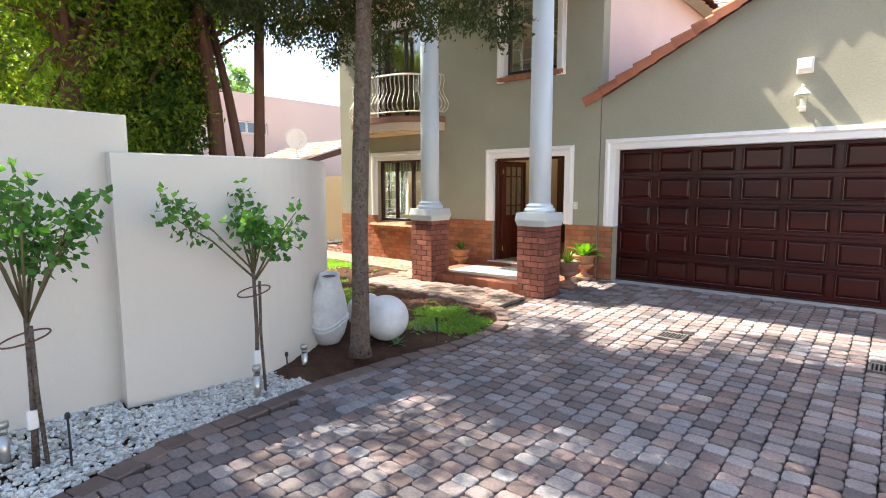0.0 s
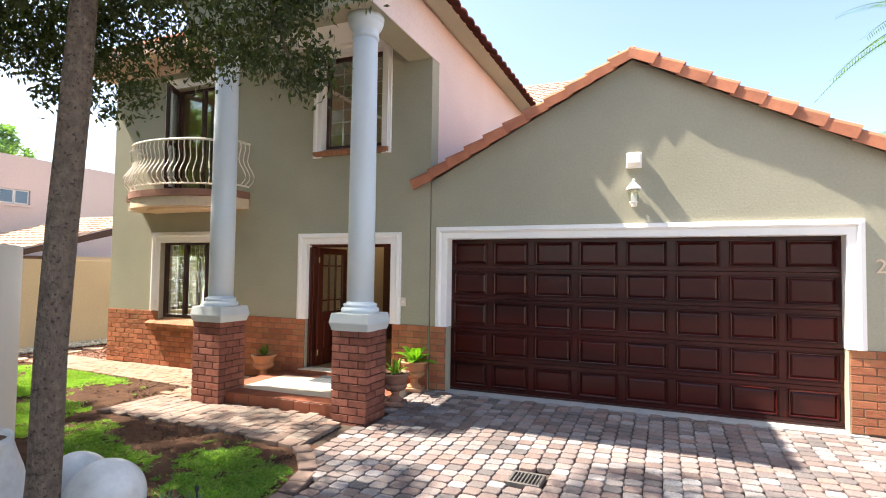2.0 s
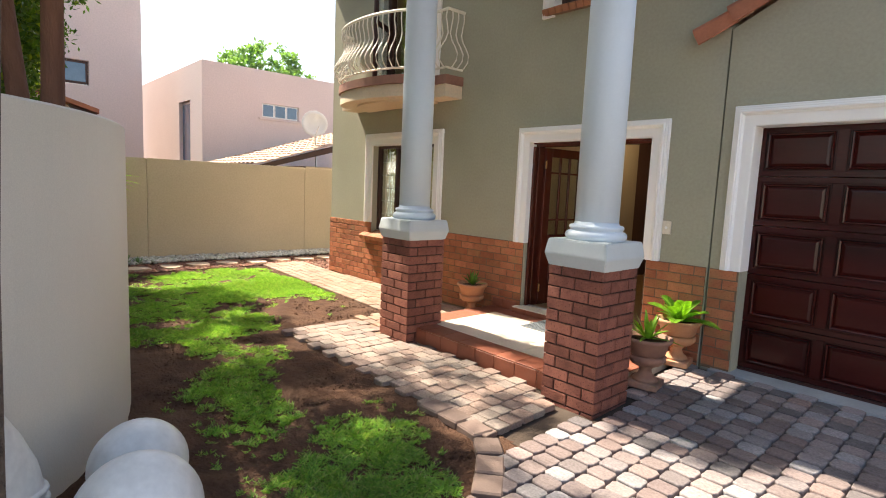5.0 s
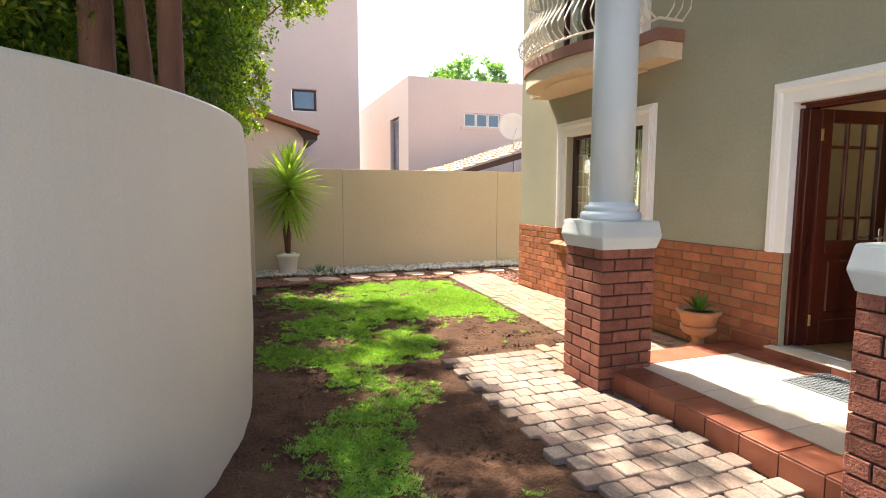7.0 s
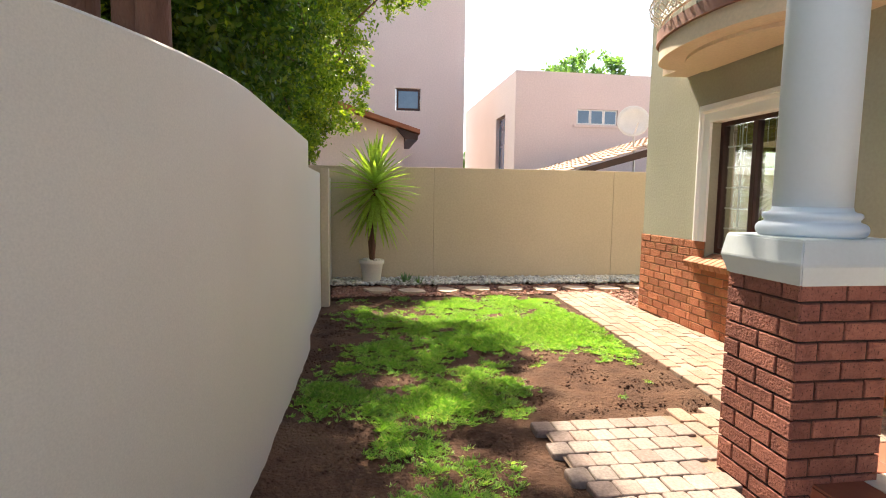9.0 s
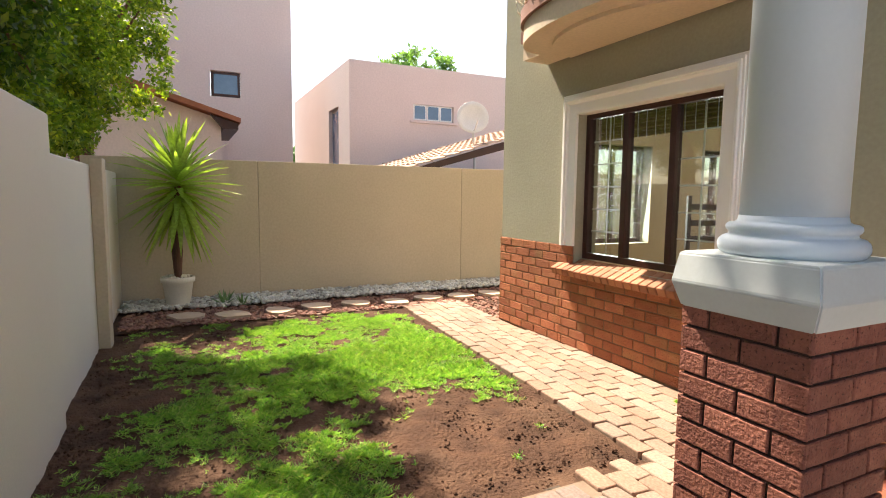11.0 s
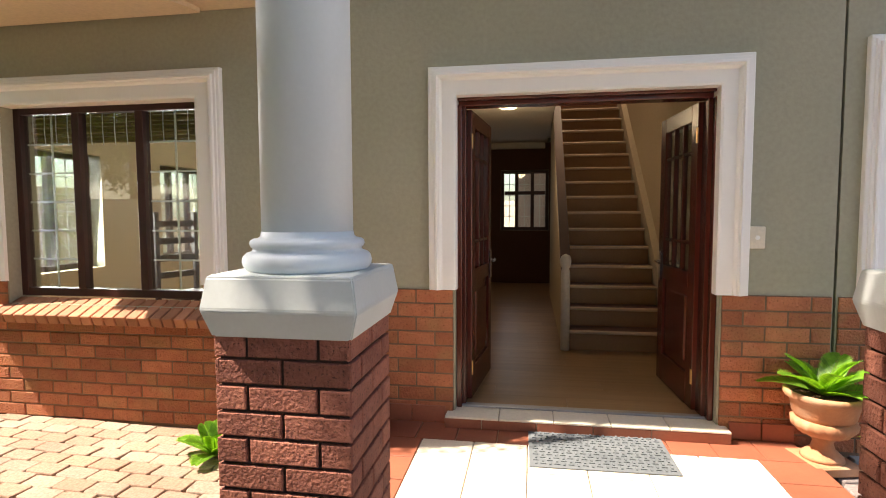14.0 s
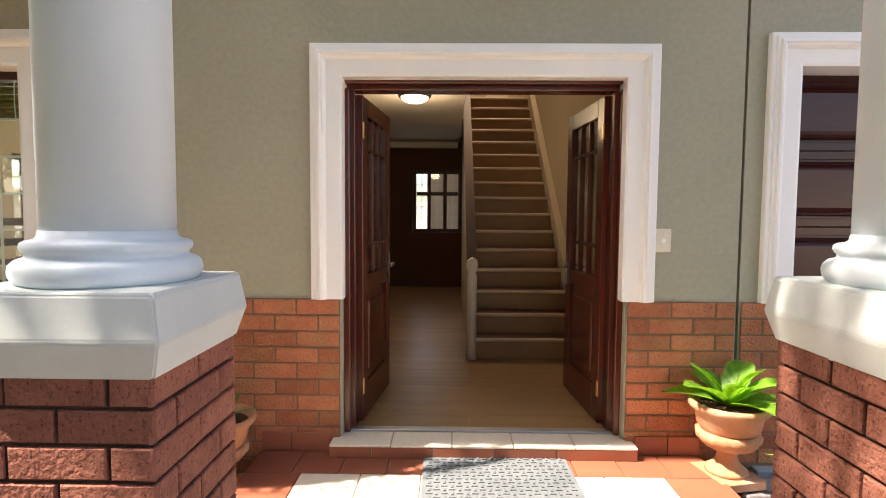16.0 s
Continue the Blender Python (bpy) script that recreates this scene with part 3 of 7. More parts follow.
# ---- porch ----
def pier(x, y, label):
    """A square brick pier with a chamfered cap and a round column on it."""
    p = thing("portico_column", label, "column", x, y, -0.1, group="portico columns")
    h, top = 0.2315, 1.125
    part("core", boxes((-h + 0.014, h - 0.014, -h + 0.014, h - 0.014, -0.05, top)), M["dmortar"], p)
    bm = bmesh.new()
    rings = []
    for r, z in [(h - 0.01, top), (0.236, top), (0.262, top + 0.088), (0.262, top + 0.094), (0.246, top + 0.193), (0.242, top + 0.20), (0.15, top + 0.204)]:
        rings.append([bm.verts.new((sx * r, sy * r, z)) for sx, sy in ((-1, -1), (1, -1), (1, 1), (-1, 1))])
    for a, b in zip(rings, rings[1:]):
        for k in range(4):
            bm.faces.new((a[k], a[(k + 1) % 4], b[(k + 1) % 4], b[k]))
    bm.faces.new(rings[-1])
    bmesh.ops.bevel(bm, geom=list(bm.edges), offset=0.005, segments=2, affect="EDGES")
    part("cap", bm, M["cap"], p, "painted chamfered pier cap")
    z0 = top + 0.20
    bm = bmesh.new()
    prof = [(0.205, z0), (0.214, z0 + 0.006), (0.222, z0 + 0.02), (0.224, z0 + 0.034), (0.220, z0 + 0.05), (0.209, z0 + 0.061), (0.197, z0 + 0.065), (0.189, z0 + 0.069),
            (0.188, z0 + 0.078), (0.194, z0 + 0.082), (0.199, z0 + 0.092), (0.197, z0 + 0.103), (0.188, z0 + 0.109), (0.172, z0 + 0.111), (0.163, z0 + 0.118), (0.159, z0 + 0.135)]
    lathe(bm, prof, 48)
    part("base", bm, M["column"], p, "round moulded column base", True)
    bm = bmesh.new()
    lathe(bm, [(0.1585, z0 + 0.133), (0.158, 2.6), (0.149, 4.55), (0.147, 4.60)], 48)
    part("shaft", bm, M["column"], p, "smooth round painted shaft", True)
    bm = bmesh.new()
    lathe(bm, [(0.147, 4.598), (0.163, 4.615), (0.166, 4.63), (0.16, 4.645), (0.156, 4.69), (0.17, 4.72), (0.195, 4.75), (0.208, 4.79), (0.208, 4.81), (0.22, 4.815), (0.222, 4.878)], 40)
    part("capital", bm, M["column"], p, "", True)
    return p


PIERS = [pier(-6.42, 7.587, "white round column on a square red-brick pier"), pier(-4.265, 7.587, "white round column on a square red-brick pier")]


def moulded_surround(name, x0, x1, z0, z1, w, label, bottom=False):
    """A stepped plaster surround round an opening: outer edge x0, x1, top z1, foot z0, width w."""
    t = thing(name, label, "window surround" if "window" in name else "door surround")
    profile = [(0.0, 0.0), (0.0, 0.034), (0.03, 0.038), (0.13, 0.038), (0.15, 0.047), (0.24, 0.047), (0.27, 0.060), (0.35, 0.062), (0.39, 0.054), (0.44, 0.052),
               (0.48, 0.040), (0.53, 0.031), (0.985, 0.031), (1.07, 0.026), (1.07, -0.16)]
    for pname, kind in (("jamb", "L"), ("jamb", "R"), ("head", "T")):
        bm = bmesh.new()
        rows = []
        for u, d in profile:
            a, y = u * w, F - d
            if kind == "L":
                ends = ((x0 + a, y, z0), (x0 + a, y, z1 - a))
            elif kind == "R":
                ends = ((x1 - a, y, z0), (x1 - a, y, z1 - a))
            else:
                ends = ((x0 + a, y, z1 - a), (x1 - a, y, z1 - a))
            rows.append([bm.verts.new(p) for p in ends])
        for p, q in zip(rows, rows[1:]):
            bm.faces.new((p[0], q[0], q[1], p[1]))
        if kind != "T":
            bm.faces.new([r[0] for r in rows])
        bmesh.ops.recalc_face_normals(bm, faces=bm.faces)
        part(pname, bm, M["white"], t)
    return t


moulded_surround("door_surround", -6.245, -4.445, 0.957, 2.282, 0.155, "white moulded plaster surround of the entrance")
moulded_surround("window_surround", -9.443, -7.588, 0.957, 2.347, 0.17, "white moulded plaster surround of the front window")
moulded_surround("garage_surround", -3.89, 1.025, 0.957, 2.342, 0.155, "white moulded plaster surround of the garage door")
moulded_surround("upper_window_surround", -6.01, -4.643, 3.457, 5.2, 0.145, "white moulded plaster surround of the upper window")
moulded_surround("balcony_window_surround", -9.21, -7.74, 2.99, 5.08, 0.15, "white moulded plaster surround of the balcony door")


def garage_door():
    """A wide sectional door: 8 x 5 raised panels."""
    t = thing("garage_door", "dark mahogany wooden garage door with raised panels", "garage door")
    x0, x1, z0, z1, y = -3.73, 0.87, 0.10, 2.19, F + 0.17
    nx, nz = 8, 5
    pw, ph = (x1 - x0) / nx, (z1 - z0) / nz
    for k in range(nz):
        part("section", boxes((x0, x1, y + 0.012, y + 0.06, z0 + k * ph + 0.003, z0 + (k + 1) * ph - 0.003)), M["garage"], t)
    fr = 0.075
    for k in range(nz):
        for j in range(2):
            zz = z0 + k * ph + (0.003 if j == 0 else ph - fr * 0.62)
            part("rail", boxes((x0, x1, y - 0.004, y + 0.0115, zz, zz + fr * 0.62 - 0.003), bevel=0.002), M["garage"], t)
    for i in range(nx + 1):
        for k in range(nz):
            xx = x0 + i * pw
            a = max(x0, xx - fr / 2)
            b = min(x1, xx + fr / 2)
            zz = z0 + k * ph
            part("stile", boxes((a, b, y - 0.004, y + 0.0115, zz + fr * 0.62, zz + ph - fr * 0.62), bevel=0.002), M["garage"], t)
    for i in range(nx):
        for k in range(nz):
            a, b = x0 + i * pw + fr / 2 + 0.012, x0 + (i + 1) * pw - fr / 2 - 0.012
            c, d = z0 + k * ph + fr * 0.62 + 0.012, z0 + (k + 1) * ph - fr * 0.62 - 0.012
            bm = bmesh.new()
            rings = []
            for inset, yy in ((0, y + 0.0125), (0.003, y - 0.008), (0.010, y - 0.017), (0.019, y - 0.010), (0.026, y + 0.006), (0.048, y - 0.005), (0.052, y - 0.005)):
                rings.append([bm.verts.new(p) for p in ((a + inset, yy, c + inset), (b - inset, yy, c + inset), (b - inset, yy, d - inset), (a + inset, yy, d - inset))])
            for r, s in zip(rings, rings[1:]):
                for q in range(4):
                    bm.faces.new((r[q], r[(q + 1) % 4], s[(q + 1) % 4], s[q]))
            bm.faces.new(rings[-1])
            part("panel", bm, M["garage"], t)
    part("weather_strip", boxes((x0, x1, y - 0.01, y + 0.05, 0.075, 0.099)), M["frame"], t, "black rubber strip")
    return t


garage_door()
structure("garage_apron", boxes((-3.89, 1.03, 8.93, 9.3, -0.1, 0.075), bevel=0.004), pbr("concrete", (0.42, 0.43, 0.43), (0.34, 0.35, 0.35), 0.9, 5.0, 0.4, 60.0),
          "grey concrete strip at the garage door", "threshold")

# ---- verge tiles on the garage gable ----
def verge(name, p0, p1, n, label):
    """A row of rounded verge tiles that lap down a gable edge."""
    t = thing(name, label, "roof tiles", kind="structure")
    p0, p1 = Vector(p0), Vector(p1)
    d = (p1 - p0).normalized()
    step = (p1 - p0).length / n
    up = Vector((-d.z, 0, d.x)) if d.x > 0 else Vector((d.z, 0, -d.x))
    bm = bmesh.new()
    L, rings = step * 1.10, []
    for s, lift, grow in ((0.0, 0.028, 1.08), (L, 0.0, 0.94)):
        ring = []
        for y, z in ((-0.125, -0.085), (-0.125, 0.03), (-0.10, 0.062), (-0.04, 0.085), (0.04, 0.09), (0.12, 0.05), (0.12, 0.03), (0.04, 0.065), (-0.04, 0.062), (-0.085, 0.04), (-0.105, 0.02), (-0.105, -0.085)):
            ring.append(bm.verts.new((s, y * grow, z * grow + lift)))
        rings.append(ring)
    a, b = rings
    for k in range(len(a)):
        bm.faces.new((a[k], a[(k + 1) % len(a)], b[(k + 1) % len(a)], b[k]))
    bm.faces.new(list(reversed(a)))
    bm.faces.new(b)
    bmesh.ops.recalc_face_normals(bm, faces=bm.faces)
    first = part("verge_tile", bm, M["tile"], t)
    rot = Matrix((( d.x, 0, up.x), (0, 1, 0), (d.z, 0, up.z))).to_4x4()
    for i in range(n):
        ob = first if i == 0 else new("verge_tile", first.data)
        ob.parent = t
        jig = pose(0, random.uniform(-0.006, 0.006), random.uniform(-0.004, 0.004), random.uniform(-1, 1), random.uniform(-1, 1), random.uniform(-1, 1))
        ob.matrix_basis = Matrix.Translation(p0 + d * (step * i)) @ rot @ jig
    return t


verge("verge_west", (-4.24, F, 2.93), (-1.27, F, 4.45), 11, "terracotta verge tiles on the garage gable")
verge("verge_east", (2.1, F, 2.62), (-1.31, F, 4.45), 12, "terracotta verge tiles on the garage gable")


# ---- brick plinth ----
def brick_mesh(length, h, d=0.012, bev=0.004):
    """A brick's face: back edge, rounded arris and front, looking along -y, centred."""
    bm = bmesh.new()
    rings = []
    for inset, y in ((0, d), (0, bev), (bev, 0)):
        a, c = length / 2 - inset, h / 2 - inset
        rings.append([bm.verts.new((sx * a, y, sz * c)) for sx, sz in ((-1, -1), (1, -1), (1, 1), (-1, 1))])
    for r, s in zip(rings, rings[1:]):
        for k in range(4):
            bm.faces.new((r[k], r[(k + 1) % 4], s[(k + 1) % 4], s[k]))
    bm.faces.new(rings[-1])
    bm.normal_update()
    return bm


_brick_cache = {}


def lay_brick(parent, length, h, m, material, name="brick"):
    key = (round(length, 3), round(h, 3), material.name)
    if key not in _brick_cache:
        me = bpy.data.meshes.new("brick")
        bm = brick_mesh(length, h)
        bm.to_mesh(me)
        bm.free()
        me.materials.append(material)
        _brick_cache[key] = me
    ob = new(name, _brick_cache[key])
    ob.parent, ob.matrix_basis = parent, m
    return ob


COURSE, BL, JT = 0.087, 0.222, 0.010


def plinth(name, x0, x1, k0, k1, y, label, off=0.0):
    """Brick facing in running bond from course k0 to k1."""
    core = structure(name, boxes((x0, x1, y + 0.006, F - 0.0015, -0.1 if k0 < 1 else k0 * COURSE - 0.02, k1 * COURSE)), M["mortar"], label, "brick wall")
    for k in range(k0, k1):
        x = x0 + ((off + (BL + JT) / 2) if k % 2 else off) - (BL + JT)
        while x < x1:
            a, b = max(x, x0), min(x + BL, x1)
            if b - a > 0.02:
                lay_brick(core, round(b - a, 3), COURSE - JT, pose((a + b) / 2, y + random.uniform(-0.0015, 0.0015), (k + 0.5) * COURSE, 0, random.uniform(-0.3, 0.3), 0), M["brick"])
            x += BL + JT
    return core


plinth("plinth_corner", -10.54, -9.445, 0, 11, F - 0.016, "red-orange face brick plinth under the render")
plinth("plinth_under_window", -9.4445, -7.5865, 0, 8, F - 0.016, "red-orange face brick below the window sill", 0.05)
plinth("plinth_porch", -7.586, -6.10, 0, 11, F - 0.016, "red-orange face brick plinth by the porch", 0.1)
plinth("plinth_entrance", -4.57, -4.01, 0, 11, F - 0.016, "red-orange face brick plinth beside the entrance")
plinth("plinth_joint", -3.975, -3.74, 1, 11, F - 0.016, "red-orange face brick plinth beside the garage")
plinth("plinth_garage", 0.88, 2.6, 1, 11, F - 0.016, "red-orange face brick plinth beside the garage")
for px0, px1, nm in ((-9.4445, -9.27, "a"), (-7.76, -7.5865, "b")):
    plinth("plinth_sill_end", px0, px1, 8, 11, F - 0.016, "red-orange face brick beside the window")

for p in PIERS:
    h = 0.2315
    for k in range(13):
        z = (k + 0.5) * 0.0875 + 0.005
        for f in range(4):
            rot = Matrix.Rotation(math.pi / 2 * f, 4, "Z")
            cuts = [(-h, -0.005), (0.005, h)] if (k + f) % 2 else [(-h, -h + 0.105), (-h + 0.115, h - 0.115), (h - 0.105, h)]
            for a, b in cuts:
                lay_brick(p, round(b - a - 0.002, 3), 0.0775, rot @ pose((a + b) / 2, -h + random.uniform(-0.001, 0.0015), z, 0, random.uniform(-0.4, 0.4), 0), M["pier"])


def brick_sill(name, x0, x1, y_in, z_in, y_out, z_out, n, label):
    """Bricks on edge that slope outwards."""
    t = thing(name, label, "window sill")
    d = Vector((0, y_out - y_in, z_out - z_in))
    ang = math.degrees(math.atan2(z_in - z_out, y_in - y_out))
    w = (x1 - x0) / n
    bm = boxes((-w / 2 + 0.005, w / 2 - 0.005, -d.length / 2, d.length / 2, -0.07, 0.0), bevel=0.005)
    me = bpy.data.meshes.new("brick")
    bm.to_mesh(me)
    bm.free()
    me.materials.append(M["sillbrick"])
    for i in range(n):
        ob = new("brick", me)
        ob.parent = t
        ob.matrix_basis = pose(x0 + (i + 0.5) * w, (y_in + y_out) / 2, (z_in + z_out) / 2 + random.uniform(-0.001, 0.001), ang, 0, random.uniform(-0.4, 0.4))
    part("bed", boxes((x0 + 0.01, x1 - 0.01, y_out + 0.04, y_in, z_out - 0.062, z_out - 0.012)), M["mortar"], t, "mortar bed")
    return t


brick_sill("window_sill", -9.46, -7.57, F + 0.09, 0.835, F - 0.125, 0.745, 22, "sloping orange brick-on-edge window sill")
brick_sill("upper_window_sill", -5.99, -4.66, F + 0.06, 3.60, F - 0.085, 3.535, 15, "sloping orange brick-on-edge sill of the upper window")

# ---- porch floor ----
PZ = 0.135
porch = structure("porch_slab", boxes((-6.52, -4.18, 7.50, F - 0.02, -0.1, PZ - 0.012)), M["grout"], "raised entrance porch slab", "porch")


def tiles(parent, x0, x1, y0, y1, nx, ny, z, material, gap=0.006, h=0.012, name="tile"):
    w, d = (x1 - x0) / nx, (y1 - y0) / ny
    me = bpy.data.meshes.new("tile")
    bm = boxes((-w / 2 + gap / 2, w / 2 - gap / 2, -d / 2 + gap / 2, d / 2 - gap / 2, -h, 0), bevel=0.002)
    bm.to_mesh(me)
    bm.free()
    me.materials.append(material)
    for i in range(nx):
        for j in range(ny):
            ob = new(name, me)
            ob.parent = parent
            ob.matrix_basis = pose(x0 + (i + 0.5) * w, y0 + (j + 0.5) * d, z + random.uniform(-0.0006, 0.0006))


tiles(porch, -6.24, -4.46, 7.75, 8.72, 6, 3, PZ, M["ctile"])
tiles(porch, -6.52, -4.18, 8.72, F - 0.03, 10, 1, PZ, M["terra"])
tiles(porch, -6.52, -4.18, 7.49, 7.75, 10, 1, PZ, M["terra"])
tiles(porch, -6.52, -6.24, 7.75, 8.72, 1, 4, PZ, M["terra"])
tiles(porch, -4.46, -4.18, 7.75, 8.72, 1, 4, PZ, M["terra"])
# risers and skirting
for i in range(10):
    a = -6.52 + i * 0.234
    part("riser_tile", boxes((a + 0.003, a + 0.231, 7.488, 7.4985, -0.02, PZ - 0.014), bevel=0.002), M["terra"], porch)
for a, b in ((-6.52, -6.36), (-6.355, -6.15), (-4.52, -4.35), (-4.345, -4.18)):
    part("skirting_tile", boxes((a, b, F - 0.031, F - 0.018, PZ + 0.001, 0.235), bevel=0.002), M["terra"], porch)
step = structure("door_step", boxes((-6.14, -4.53, F - 0.10, F + 0.22, 0.0, 0.192)), M["grout"], "tiled entrance threshold", "threshold")
for i in range(5):
    a = -6.14 + i * 0.322
    part("tile", boxes((a + 0.003, a + 0.319, F - 0.112, F + 0.07, 0.1935, 0.205), bevel=0.002), M["ctile"], step)
for i in range(5):
    a, b = -6.14 + i * 0.322 - (0.1 if i else 0), -6.14 + (i + 1) * 0.322 - (0.1 if i < 4 else 0)
    part("riser_tile", boxes((a + 0.003, b - 0.003, F - 0.111, F - 0.101, PZ + 0.001, 0.1925), bevel=0.0015), M["terra"], step)
part("sill_bar", boxes((-6.09, -4.58, F + 0.075, F + 0.13, 0.1935, 0.214), bevel=0.004), pbr("worn_metal", (0.5, 0.5, 0.5), (0.4, 0.4, 0.41), 0.4, 5, 0.1, 60, metal=0.8), step)

# door mat: a ribbed rubber slab with raised squares
mat = thing("door_mat", "grey patterned rubber door mat on the porch tiles", "door mat", -5.27, 8.685, PZ + 0.0015, 1.0)
M["mat"] = pbr("mat_rubber", (0.135, 0.15, 0.16), (0.095, 0.108, 0.118), 0.8, 5, 0.3, 80)
part("backing", boxes((-0.37, 0.37, -0.225, 0.225, 0, 0.007), bevel=0.002), M["mat"], mat)
bm = bmesh.new()
for i in range(20):
    for j in range(12):
        x, y = -0.335 + i * 0.0353, -0.19 + j * 0.0345
        if (i + j) % 2:
            box(bm, x - 0.014, x + 0.014, y - 0.005, y + 0.005, 0.0071, 0.012)
        else:
            box(bm, x - 0.005, x + 0.005, y - 0.014, y + 0.014, 0.0071, 0.012)
tagged(part("ribs", bm, M["mat"], mat), kind="stuff")

# ---- entrance doors ----
M["brass"] = pbr("brass", (0.75, 0.52, 0.20), (0.65, 0.43, 0.16), 0.3, 6, 0.05, 60, metal=1.0)
M["chrome"] = pbr("chrome", (0.75, 0.75, 0.76), (0.7, 0.7, 0.71), 0.2, 6, 0.02, 60, metal=1.0)
fr = thing("door_frame", "dark mahogany entrance door frame", "door frame")
for x0, x1, s in ((-6.089, -6.035, 1), (-4.635, -4.581, -1)):
    bm = boxes((x0, x1, F + 0.10, F + 0.21, 0.206, 2.075), bevel=0.004)
    box(bm, x0 + (0.0 if s > 0 else 0.02), x1 - (0.02 if s > 0 else 0.0), F + 0.045, F + 0.0995, 0.206, 2.075, bevel=0.005)
    part("jamb", bm, M["mahog"], fr)
part("head", boxes((-6.089, -4.581, F + 0.10, F + 0.21, 2.076, 2.129), (-6.089, -4.581, F + 0.045, F + 0.0995, 2.10, 2.129), bevel=0.004), M["mahog"], fr)


def door_leaf(x, y, angle, side, label):
    """A half-glazed leaf, hinge at its origin, running along local +x times side."""
    t = thing("entrance_door", label, "door", x, y, 0.212, angle)
    W, H, T = 0.70, 1.86, 0.042

    def rect(a, b, c, d, th=T, bev=0.003):
        return boxes((min(side * a, side * b), max(side * a, side * b), -th / 2, th / 2, c, d), bevel=bev)
    for a, b in ((0.0, 0.105), (W - 0.105, W)):
        part("stile", rect(a, b, 0, H), M["mahog"], t)
    for c, d in ((0, 0.2), (0.74, 0.84), (H - 0.1, H)):
        part("rail", rect(0.106, W - 0.106, c, d), M["mahog"], t)
    bm = rect(0.106, W - 0.106, 0.2, 0.74, 0.012, 0)
    box(bm, *(sorted((side * 0.16, side * (W - 0.16)))), -0.016, 0.016, 0.26, 0.68, bevel=0.010)
    part("panel", bm, M["mahog"], t)
    gw = (W - 0.212) / 3
    for i in (1, 2):
        part("glazing_bar", rect(0.106 + gw * i - 0.011, 0.106 + gw * i + 0.011, 0.841, H - 0.101, 0.03), M["mahog"], t)
    for c in (1.02, 1.575):
        for i in range(3):
            part("glazing_bar", rect(0.106 + gw * i + 0.012, 0.106 + gw * (i + 1) - 0.012, c - 0.011, c + 0.011, 0.03), M["mahog"], t)
    part("pane", rect(0.106, W - 0.106, 0.84, H - 0.1, 0.004, 0), M["glass"], t, "clear door glass")
    for z in (0.16, 1.62):
        part("hinge", boxes((-0.008 if side > 0 else -0.014, 0.014 if side > 0 else 0.008, -0.028, -0.0215, z, z + 0.09), bevel=0.001), M["brass"], t, "brass hinge")
    hx = side * (W - 0.05)
    for ys in (-1, 1):
        bm = boxes((hx - 0.018, hx + 0.018, min(ys * 0.022, ys * 0.03), max(ys * 0.022, ys * 0.03), 0.72, 0.93), bevel=0.002)
        tube(bm, [(hx, ys * 0.03, 0.86), (hx, ys * 0.06, 0.86), (hx - side * 0.02, ys * 0.065, 0.86), (hx - side * 0.11, ys * 0.065, 0.855)], 0.009)
        part("handle", bm, M["chrome"], t, "chrome lever handle")
    return t


door_leaf(-6.03, F + 0.205, 84.0, 1, "dark mahogany half-glazed entrance door standing open inwards")
door_leaf(-4.64, F + 0.205, -86.0, -1, "dark mahogany half-glazed entrance door standing open inwards")

# ---- windows ----
M["bars"] = pbr("white_bar_paint", (0.82, 0.81, 0.78), (0.76, 0.75, 0.72), 0.5, 5, 0.05, 60)
M["blind"] = pbr("woven_reed", (0.30, 0.20, 0.09), (0.17, 0.10, 0.045), 0.8, 20, 0.6, 90, stretch=(0.3, 1, 4))


